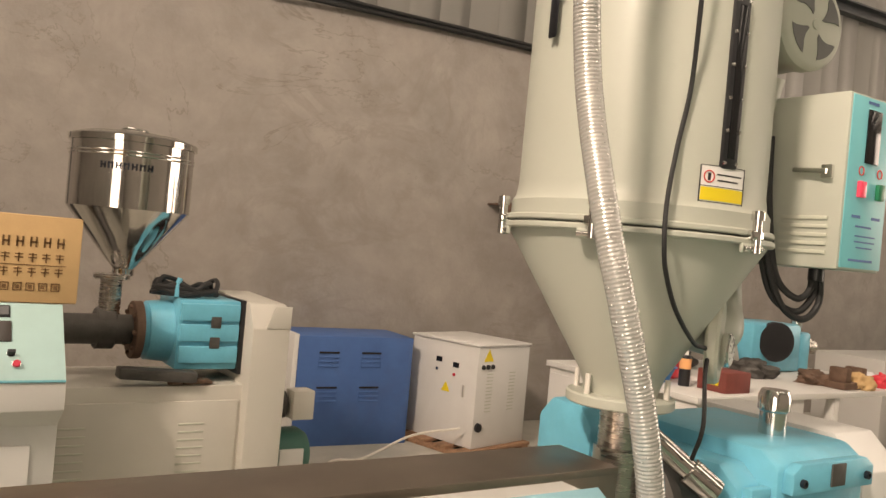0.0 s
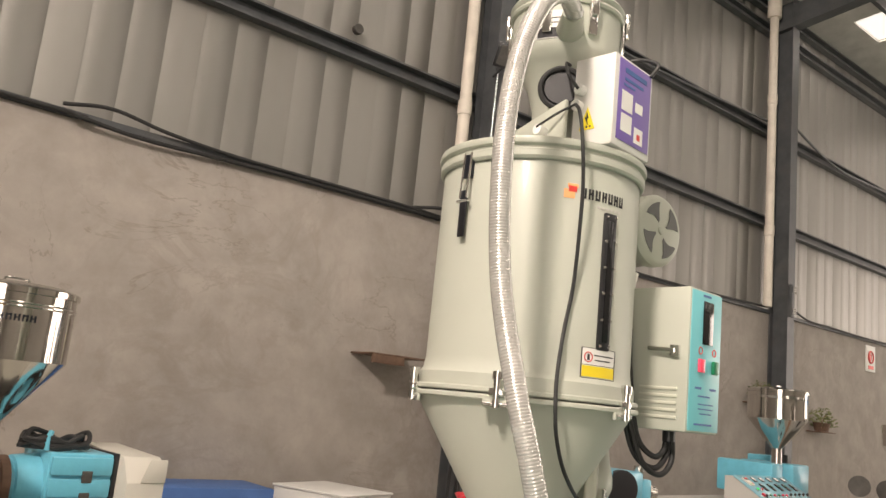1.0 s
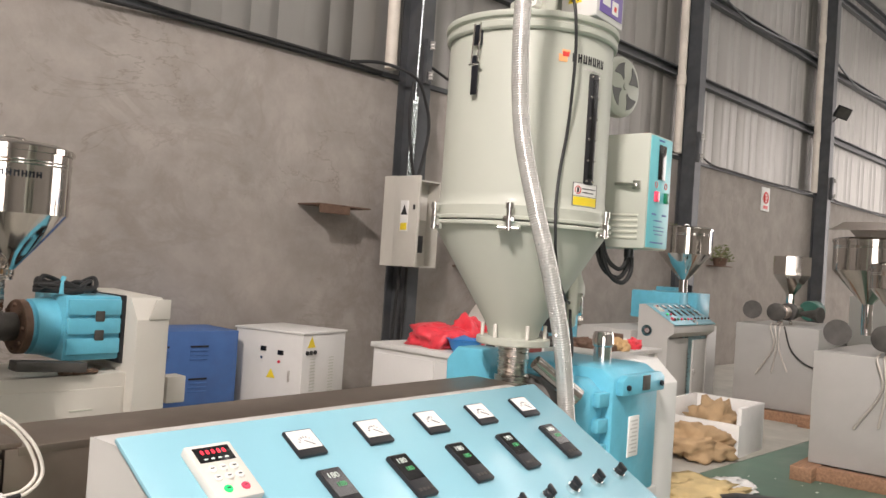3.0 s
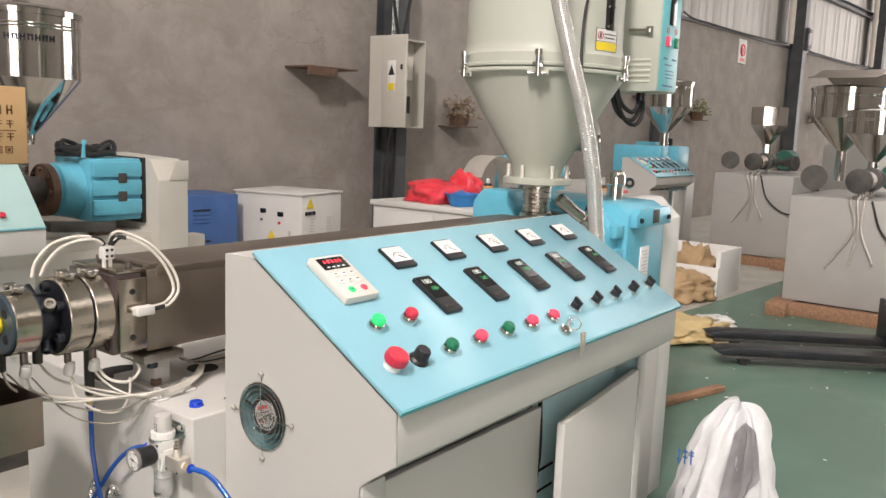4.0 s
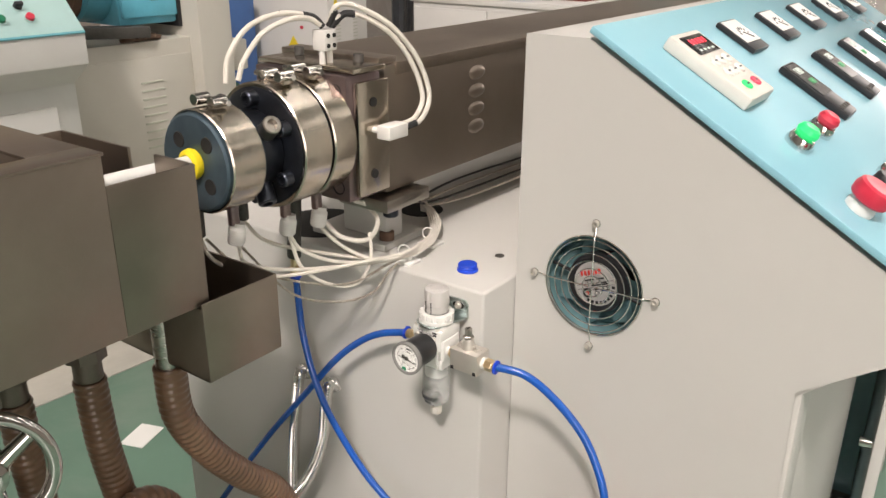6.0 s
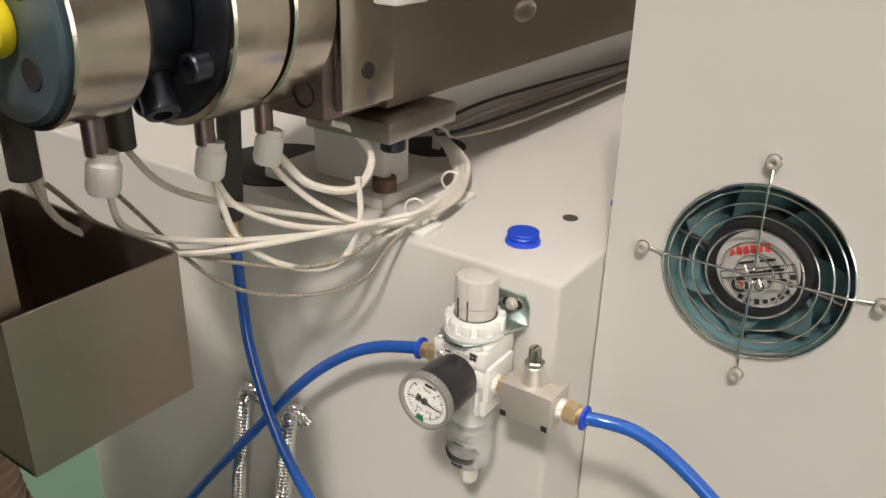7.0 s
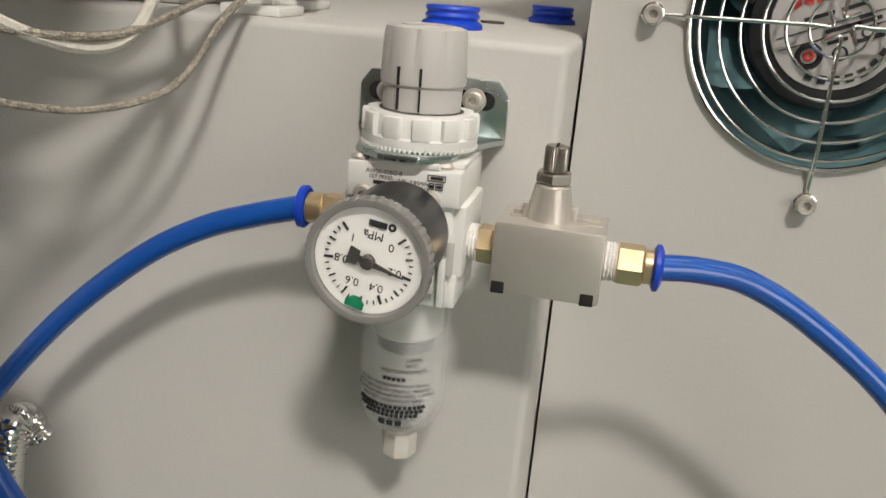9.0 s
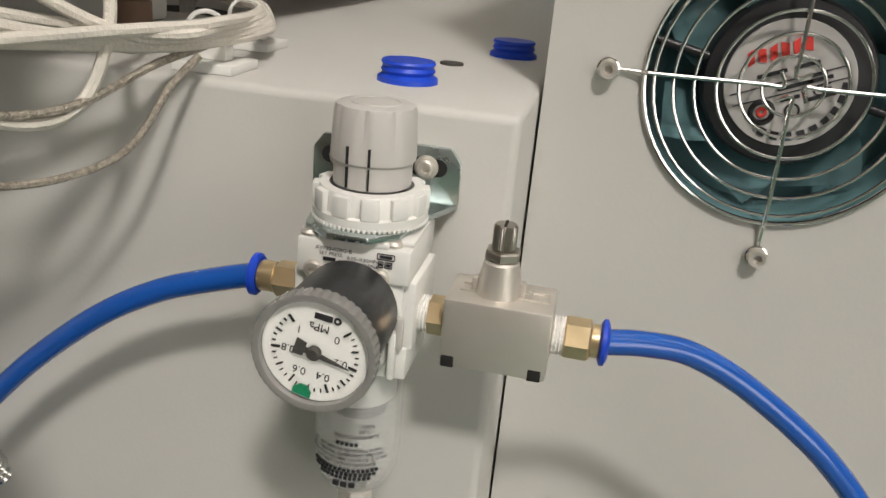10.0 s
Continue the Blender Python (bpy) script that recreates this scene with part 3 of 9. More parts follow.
def build_cabinet():
    cab = thing("control_cabinet", (0.38, 0.85, FLOOR), "grey steel control cabinet with sloping light blue desk, door ajar", "control cabinet")
    body = bmn()
    # left side, with a round fan opening, as a thick plate cut by a ring of faces
    side = [(1.0405, FLOOR), (1.0405, 1.136), (0.965, 1.136), (0.636, 0.942), (0.633, 0.86), (0.708, 0.806), (0.70, FLOOR)]
    t = bmn()
    fy, fz, fr, n = 0.9385, 0.8625, 0.0595, 48
    circ = [(fy + fr * math.cos(2 * math.pi * i / n), fz + fr * math.sin(2 * math.pi * i / n)) for i in range(n)]
    for x in (CX0, CX0 + 0.0018):
        a = [t.verts.new((x, *p)) for p in circ]
        outer = []
        for p in circ:
            d = Vector((p[0] - fy, p[1] - fz)).normalized()
            best = 9.0
            for (y0, z0), (y1, z1) in zip(side, side[1:] + side[:1]):
                den = d.x * (z1 - z0) - d.y * (y1 - y0)
                if abs(den) < 1e-9:
                    continue
                k = ((y0 - fy) * (z1 - z0) - (z0 - fz) * (y1 - y0)) / den
                s = ((y0 - fy) * d.y - (z0 - fz) * d.x) / den
                if k > 0 and -1e-6 <= s <= 1 + 1e-6:
                    best = min(best, k)
            outer.append((fy + d.x * best, fz + d.y * best))
        b = [t.verts.new((x, *p)) for p in outer]
        for i in range(n):
            j = (i + 1) % n
            t.faces.new((a[i], a[j], b[j], b[i]))
            for c in side:
                e0, e1 = Vector(outer[i]), Vector(outer[j])
                v = Vector(c)
                ang = [math.atan2(q[1] - fz, q[0] - fy) for q in (outer[i], c, outer[j])]
                u0, u1 = (ang[1] - ang[0]) % (2 * math.pi), (ang[2] - ang[0]) % (2 * math.pi)
                if 1e-4 < u0 < u1 - 1e-4:
                    t.faces.new((b[i], b[j], t.verts.new((x, *c))))
    t.verts.ensure_lookup_table()
    inner0, inner1 = t.verts[:n], [v for v in t.verts if abs(v.co.x - CX0 - 0.0018) < 1e-6][:n]
    for i in range(n):
        j = (i + 1) % n
        t.faces.new((inner0[i], inner0[j], inner1[j], inner1[i]))
    bmesh.ops.recalc_face_normals(t, faces=t.faces[:])
    merge(body, t)
    w = 0.0018
    prism(body, side, CX1 - w, CX1, "x")
    box(body, CX0 + w, CX1 - w, 1.0385, 1.0405, FLOOR, 1.134)                          # back
    box(body, CX0 + w, CX1 - w, 0.965, 1.038, 1.134, 1.1362, 0.0008)                  # flat top strip
    prism(body, [(0.965, 1.1362), (0.636, 0.9421), (0.636, 0.9400), (0.965, 1.1341)], CX0 + w, CX1 - w, "x")
    prism(body, [(0.633, 0.942), (0.633, 0.860), (0.635, 0.860), (0.635, 0.942)], CX0 + w, CX1 - w, "x", 0.0006)
    prism(body, [(0.6335, 0.8605), (0.708, 0.806), (0.708, 0.808), (0.6335, 0.8625)], CX0 + w, CX1 - w, "x")
    part("body", body, grey_paint, cab)
    # lower front: fixed frame, a closed leaf, and one that stands open
    fr_ = bmn()
    box(fr_, CX0 + w, CX0 + 0.055, 0.702, 0.712, FLOOR + 0.09, 0.806, 0.001)
    box(fr_, CX1 - 0.035, CX1 - w, 0.702, 0.712, FLOOR + 0.09, 0.806, 0.001)
    box(fr_, CX0 + w, CX1 - w, 0.702, 0.712, FLOOR, FLOOR + 0.09, 0.001)
    part("door_frame", fr_, grey_paint, cab)
    d1 = bmn()
    box(d1, CX0 + 0.06, 0.405, 0.713, 0.729, FLOOR + 0.10, 0.79, 0.002)
    part("door", d1, grey_paint, cab, "closed grey door leaf")
    # the open leaf is hinged at the far post and swings out into the aisle
    hinge, ang, wd = Vector((0.875, 0.712, 0)), radians(180 + 6.5), 0.487
    R = Matrix.Translation(hinge) @ Matrix.Rotation(ang, 4, "Z")
    d2 = bmn()
    box(d2, 0, wd, -0.009, 0.009, FLOOR + 0.10, 0.772, 0.002, m=R)
    leaf = part("door", d2, grey_paint, cab, "open grey door leaf")
    lk = bmn()
    box(lk, wd - 0.045, wd - 0.02, 0.009, 0.016, 0.39, 0.47, 0.003, m=R)
    box(lk, wd - 0.055, wd - 0.01, 0.016, 0.026, 0.425, 0.440, 0.003, m=R)
    rod(lk, R @ Vector((wd - 0.032, -0.03, 0.432)), R @ Vector((wd - 0.032, 0.034, 0.432)), 0.009)
    part("lock", lk, chrome, leaf)
    ins = bmn()
    box(ins, 0.385, CX1 - 0.05, 0.765, 0.769, FLOOR + 0.02, 0.80)
    part("mounting_plate", ins, teal_wall_in, cab)
    ins2 = bmn()
    box(ins2, CX1 - 0.006, CX1 - 0.003, 0.72, 1.0, FLOOR + 0.05, 0.80)
    part("side_lining", ins2, teal_wall_in, cab)
    for k in range(8):
        sl = bmn()
        box(sl, 0.41, 0.56, 0.7632, 0.7648, 0.25 + 0.05 * k, 0.256 + 0.05 * k)
        part("louvre_slot", sl, dark_void, cab)
    cb = bmn()
    tube(cb, [(0.42, 0.75, 0.80), (0.41, 0.75, 0.62), (0.44, 0.75, 0.4), (0.42, 0.75, 0.15)], 0.006)
    tube(cb, [(0.46, 0.75, 0.80), (0.47, 0.75, 0.66), (0.45, 0.75, 0.5), (0.50, 0.75, 0.1)], 0.005)
    part("cable", cb, black_rubber, cab)
    # sloping desk plate
    dp = bmn()
    box(dp, CX0 - 0.0035, CX1 + 0.0035, -0.006, DESK_L + 0.006, 0.0, 0.008, 0.0015, m=frame_of(desk(0, 0, 0.002), (1, 0, 0), NRM))
    panel = part("desk_panel", dp, teal_panel, cab, "light blue sloping control panel")
    ed = bmn()
    box(ed, CX0 - 0.0045, CX1 + 0.0045, -0.0095, -0.0062, -0.002, 0.0075, 0.0008, m=frame_of(desk(0, 0, 0.002), (1, 0, 0), NRM))
    part("panel_edge", ed, teal_edge, panel)
    top = 0.0102
    # inverter keypad
    m = desk_frame(-0.048, 0.73, top)
    k = bmn()
    pill(k, m, 0.080, 0.112, 0.016, 0.003)
    kp = part("keypad", k, offwhite, panel, "white inverter keypad with a red display")
    k = bmn()
    box(k, -0.031, 0.031, 0.018, 0.048, 0.0162, 0.0172, 0.0004, m=m)
    part("display", k, screen_black, kp)
    k = bmn()
    for i in range(5):
        text_mesh(k, "8", m @ pose(-0.019 + 0.0095 * i, 0.037, 0.0176), 0.0125)
    part("digits", k, led_red, kp)
    k = bmn()
    for i in range(4):
        box(k, -0.022 + 0.012 * i, -0.016 + 0.012 * i, 0.022, 0.025, 0.0174, 0.0178, m=m)
    part("marks", k, led_white, kp)
    for i, (bx, by, ma) in enumerate(((-0.019, 0.004, white_plastic), (0, 0.004, white_plastic), (0.019, 0.004, white_plastic), (-0.019, -0.014, white_plastic), (0, -0.014, white_plastic), (0.019, -0.014, white_plastic), (-0.014, -0.037, green_lit), (0.016, -0.037, red_lit))):
        k = bmn()
        lathe(k, [(0, 0.0160), (0.0068, 0.0160), (0.0068, 0.0175), (0.006, 0.0185), (0, 0.0187)], (0, 0, 0), (0, 0, 1), 16)
        k.transform(m @ pose(bx, by, 0))
        b = part("key", k, ma, kp)
        k = bmn()
        box(k, bx - 0.003, bx + 0.003, by - 0.001, by + 0.001, 0.0187, 0.0190, m=m)
        part("mark", k, ink, b)
    # five ammeters
    for i in range(5):
        x = 0.137 + 0.1625 * i
        m = desk_frame(x, 0.825, top)
        k = bmn()
        pill(k, m, 0.060, 0.060, 0.007, 0.002)
        me_ = part("ammeter", k, black_plastic, panel, "square ammeter with a white scale")
        k = bmn()
        box(k, -0.0268, 0.0268, -0.0155, 0.0265, 0.0071, 0.0078, m=m)
        part("scale", k, paper, me_)
        k = bmn()
        for a in range(7):
            th = radians(150 - 20 * a)
            quad(k, m @ Vector((0.016 * math.cos(th), -0.010 + 0.020 * math.sin(th), 0.0082)), m.to_3x3() @ Vector((0.0022 * math.cos(th), 0.0022 * math.sin(th), 0)), m.to_3x3() @ Vector((-0.0004 * math.sin(th), 0.0004 * math.cos(th), 0)))
        quad(k, m @ Vector((0.006, -0.004, 0.0083)), m.to_3x3() @ Vector((0.008, -0.006, 0)), m.to_3x3() @ Vector((0.0003, 0.0004, 0)))
        part("needle", k, ink, me_)
    # five temperature controllers
    for i in range(5):
        x = 0.137 + 0.1625 * i
        m = desk_frame(x, 0.522, top)
        k = bmn()
        pill(k, m, 0.048, 0.100, 0.009, 0.0025)
        tc = part("temperature_controller", k, black_plastic, panel, "black temperature controller with lit digits")
        k = bmn()
        box(k, -0.021, 0.021, -0.012, 0.046, 0.0091, 0.0097, m=m)
        part("window", k, screen_black, tc)
        k = bmn()
        text_mesh(k, "180", m @ pose(-0.002, 0.032, 0.0100), 0.017)
        part("digits", k, led_white, tc)
        k = bmn()
        text_mesh(k, "180", m @ pose(0.002, 0.012, 0.0100), 0.014)
        part("digits", k, led_green, tc)
        for j in range(4):
            k = bmn()
            box(k, -0.018 + 0.010 * j, -0.011 + 0.010 * j, -0.040, -0.033, 0.0091, 0.0105, 0.0008, m=m)
            part("key", k, cast_iron, tc)

    def button(x, s, colour, name="push_button", r=0.0125, h=0.013, label=""):
        m = desk_frame(x, s, top)
        k = bmn()
        lathe(k, [(0.0, 0), (0.0148, 0), (0.0152, 0.003), (0.0142, 0.009), (0.0128, 0.012), (0, 0.012)], (0, 0, 0), (0, 0, 1), 28)
        k.transform(m)
        b = part(name, k, chrome if r < 0.015 else white_plastic, panel, label)
        k = bmn()
        lathe(k, [(0, 0.012), (r - 0.003, 0.012), (r - 0.001, 0.014), (r, 0.012 + h * 0.5), (r - 0.002, 0.012 + h - 0.002), (r - 0.005, 0.012 + h), (0, 0.0115 + h)], (0, 0, 0), (0, 0, 1), 28)
        k.transform(m)
        part("cap", k, colour, b)

    def selector(x, s, r=0.011):
        m = desk_frame(x, s, top)
        k = bmn()
        lathe(k, [(0.0, 0), (0.0142, 0), (0.0146, 0.003), (0.0132, 0.010), (0, 0.010)], (0, 0, 0), (0, 0, 1), 24)
        k.transform(m)
        b = part("selector_switch", k, chrome, panel, "selector switch with black handle")
        k = bmn()
        lathe(k, [(0, 0.010), (r, 0.010), (r, 0.018), (r - 0.002, 0.020), (0, 0.020)], (0, 0, 0), (0, 0, 1), 20)
        box(k, -0.004, 0.004, -0.012, 0.012, 0.019, 0.029, 0.002)
        k.transform(m @ pose(0, 0, 0, 0, 0, -20))
        part("handle", k, black_plastic, b)
    button(-0.069, 0.423, green_lit, "pilot_light", label="lit green pilot light")
    button(0.013, 0.416, red_plastic, "pilot_light", label="red pilot light")
    button(-0.109, 0.198, red_plastic, "emergency_stop", 0.0205, 0.018, "red mushroom emergency stop")
    m = desk_frame(-0.046, 0.190, top)
    k = bmn()
    lathe(k, [(0, 0), (0.017, 0), (0.0175, 0.004), (0.014, 0.008), (0.013, 0.022), (0.011, 0.025), (0, 0.025)], (0, 0, 0), (0, 0, 1), 24)
    k.transform(m)
    part("speed_knob", k, black_plastic, panel, "black potentiometer knob")
    button(0.034, 0.188, green_plastic)
    button(0.121, 0.187, red_lit)
    button(0.210, 0.187, green_plastic)
    button(0.294, 0.185, red_lit)
    button(0.378, 0.184, red_lit, "pilot_light", 0.0125, 0.010, "lit red pilot light")
    for i in range(5):
        selector(0.482 + 0.0955 * i, 0.202)
    # key switch with a ring of keys
    m = desk_frame(0.375, 0.082, top)
    k = bmn()
    lathe(k, [(0, 0), (0.0135, 0), (0.014, 0.004), (0.011, 0.012), (0, 0.012)], (0, 0, 0), (0, 0, 1), 20)
    box(k, -0.001, 0.001, -0.008, 0.008, 0.012, 0.032, m=m.inverted() @ m)
    k.transform(m)
    ks = part("key_switch", k, chrome, panel)
    k = bmn()
    ring(k, desk(0.377, 0.060, 0.040), (1, 0.4, 0), 0.013, 0.0012, 16, 6)
    e = desk(0.380, 0.035, 0.034)
    box(k, e.x - 0.005, e.x + 0.005, e.y - 0.012, e.y - 0.010, e.z - 0.055, e.z - 0.005, 0.0006)
    box(k, e.x + 0.004, e.x + 0.012, e.y - 0.014, e.y - 0.012, e.z - 0.045, e.z - 0.004, 0.0006)
    part("keys", k, nickel, ks)
    # cooling fan in the side, behind a wire guard
    fan = bmn()
    lathe(fan, [(0.0595, 0.0), (0.0590, 0.004), (0.0580, 0.030), (0.0602, 0.038), (0.0625, 0.038), (0.0625, 0.0022), (0.0595, 0.0022)], (CX0, fy, fz), (1, 0, 0), 48)
    fb = part("fan_housing", fan, teal_glass, cab, "dark cooling fan behind the wire guard")
    fan = bmn()
    lathe(fan, [(0, 0.006), (0.028, 0.006), (0.0345, 0.007), (0.036, 0.010), (0.036, 0.036), (0, 0.036)], (CX0, fy, fz), (1, 0, 0), 40)
    hub = part("hub", fan, black_plastic, fb)
    fan = bmn()
    lathe(fan, [(0, 0.0052), (0.0265, 0.0052), (0.0268, 0.0062), (0, 0.0062)], (CX0, fy, fz), (1, 0, 0), 40)
    part("label", fan, silver_label, fb, "silver-grey fan rating label")
    fan = bmn()
    lathe(fan, [(0.030, 0.0345), (0.0600, 0.0345), (0.0600, 0.0365), (0.030, 0.0365)], (CX0, fy, fz), (1, 0, 0), 48, closed=True)
    part("back_plate", fan, teal_glass, fb)
    lm = frame_of((CX0 + 0.0050, fy, fz), (0, -1, 0), (-1, 0, 0)) @ pose(0, 0, 0, 0, 0, 22)
    k = bmn()
    for j, (ww, yy) in enumerate(((0.026, 0.009), (0.016, 0.0035), (0.030, 0.0015), (0.030, -0.0035))):
        if j == 2 or j == 3:
            quad(k, lm @ Vector((0, yy, 0)), lm.to_3x3() @ Vector((ww * 0.8, 0, 0)), lm.to_3x3() @ Vector((0, 0.0002, 0)))
    for a, b, c in ((-0.006, 0.006, 0.006), (0.008, 0.006, 0.005), (0.012, 0.001, 0.003), (0.002, -0.0012, 0.007), (0.012, -0.0012, 0.005), (-0.001, -0.006, 0.004), (0.011, -0.0085, 0.006)):
        quad(k, lm @ Vector((a, b, 0)), lm.to_3x3() @ Vector((c, 0, 0)), lm.to_3x3() @ Vector((0, 0.0008, 0)))
    text_mesh(k, "CE", lm @ pose(0.012, -0.006, 0), 0.0065)
    for j in range(9):
        th = radians(-130 + 14 * j)
        quad(k, lm @ Vector((0.0225 * math.cos(th), 0.0225 * math.sin(th), 0)), lm.to_3x3() @ Vector((-0.0016 * math.sin(th), 0.0016 * math.cos(th), 0)), lm.to_3x3() @ Vector((0.0018 * math.cos(th), 0.0018 * math.sin(th), 0)))
    ring(k, lm @ Vector((-0.013, -0.009, 0)), (1, 0, 0), 0.0045, 0.0012, 16, 6)
    ring(k, lm @ Vector((-0.001, -0.0115, 0)), (1, 0, 0), 0.0028, 0.0004, 16, 6)
    part("print", k, ink, fb)
    k = bmn()
    for j in range(6):
        a = -0.013 + 0.0046 * j
        quad(k, lm @ Vector((a, 0.0145, 0)), lm.to_3x3() @ Vector((0.0015, 0.0006 * (-1) ** j, 0)), lm.to_3x3() @ Vector((0.0004, 0.0028, 0)))
    ring(k, lm @ Vector((-0.013, -0.009, 0)), (1, 0, 0), 0.0016, 0.0008, 12, 6)
    part("brand_bars", k, red_ink, fb, "red brand mark as plain bars")
    for j in range(7):
        th = 2 * math.pi * j / 7
        k = bmn()
        pts = []
        for q in range(5):
            rr = 0.036 + 0.0205 * q / 4
            pts.append((rr, th + 0.35 * q / 4))
        vs = []
        for rr, a in pts:
            vs.append((k.verts.new((CX0 + 0.012, fy + rr * math.cos(a), fz + rr * math.sin(a))), k.verts.new((CX0 + 0.033, fy + rr * math.cos(a + 0.98), fz + rr * math.sin(a + 0.98)))))
        for (a, b), (c, d) in zip(vs, vs[1:]):
            k.faces.new((a, c, d, b))
        bmesh.ops.solidify(k, geom=k.faces[:], thickness=0.0015)
        part("blade", k, teal_glass, fb)
    for a in (radians(12), radians(192)):
        k = bmn()
        rod(k, (CX0 + 0.010, fy + 0.034 * math.cos(a), fz + 0.034 * math.sin(a)), (CX0 + 0.010, fy + 0.059 * math.cos(a), fz + 0.059 * math.sin(a)), 0.002)
        part("strut", k, black_plastic, fb)
    g = thing("fan_guard", (CX0 - 0.004, fy, fz - 0.08), "chrome wire finger guard screwed over the cabinet fan", "fan guard")
    for R_ in (0.0125, 0.0215, 0.0305, 0.0395, 0.0480, 0.0560, 0.0600):
        k = bmn()
        ring(k, (CX0 - (0.0030 if R_ < 0.058 else 0.0018), fy, fz), (1, 0, 0), R_, 0.00072 if R_ < 0.058 else 0.0010, 56, 8)
        part("ring", k, chrome, g)
    for a in (-1, 89, 179, 269):
        a = radians(a)
        d = Vector((0, math.cos(a), math.sin(a)))
        s_ = Vector((0, -math.sin(a), math.cos(a)))
        c = Vector((CX0 - 0.0046, fy, fz))
        k = bmn()
        tube(k, [c + d * 0.006 + s_ * 0.006, c + d * 0.004, c + d * 0.012, c + d * 0.03, c + d * 0.056, c + d * 0.062 + Vector((0.002, 0, 0)), c + d * 0.0705 + Vector((0.0035, 0, 0))], 0.0009, 8, 6)
        ring(k, c + d * 0.0755 + Vector((0.0035, 0, 0)), (1, 0, 0), 0.0042, 0.0009, 20, 8)
        sp = part("spoke", k, chrome, g)
        k = bmn()
        e = c + d * 0.0755
        lathe(k, [(0, 0.0005), (0.0018, 0.0005), (0.0020, -0.0016), (0.0036, -0.0018), (0.0042, -0.0008), (0.0042, 0.0030), (0, 0.0030)], e + Vector((-0.0006, 0, 0)), (1, 0, 0), 20)
        part("screw", k, nickel, sp)
    # red mains socket low on the side
    so = thing("power_socket", (CX0 - 0.03, 0.885, 0.45), "red industrial power plug and socket on the cabinet side", "socket")
    k = bmn()
    box(k, CX0 - 0.012, CX0 - 0.001, 0.822, 0.905, 0.445, 0.556, 0.004)
    part("flange", k, red_plastic, so)
    k = bmn()
    lathe(k, [(0, 0), (0.036, 0), (0.038, 0.01), (0.038, 0.05), (0.033, 0.055), (0.033, 0.075), (0, 0.075)], (CX0 - 0.012, 0.868, 0.498), (-0.85, 0.35, -0.3), 28)
    part("plug", k, red_plastic, so)
    for a, b in ((0.829, 0.452), (0.829, 0.549), (0.898, 0.549)):
        k = bmn()
        rod(k, (CX0 - 0.0125, a, b), (CX0 - 0.016, a, b), 0.004)
        part("screw", k, nickel, so)


build_cabinet()

# ---- the extruder beside the cabinet ----
AY, AZ = 1.243, 1.021                                      # its axis, along x
BASE_X, BASE_Y, BASE_Z = -0.230, 1.042, 0.849              # end face, near side and top of its stand


def bolt(parent, p, d, r, h, material, name="bolt"):
    """A socket-head bolt that stands out from p along d."""
    k = bmn()
    lathe(k, [(0, 0), (r, 0), (r, h - r * 0.15), (r * 0.85, h), (r * 0.55, h), (r * 0.5, h - r * 0.7), (0, h - r * 0.7)], p, d, 18)
    return part(name, k, material, parent)


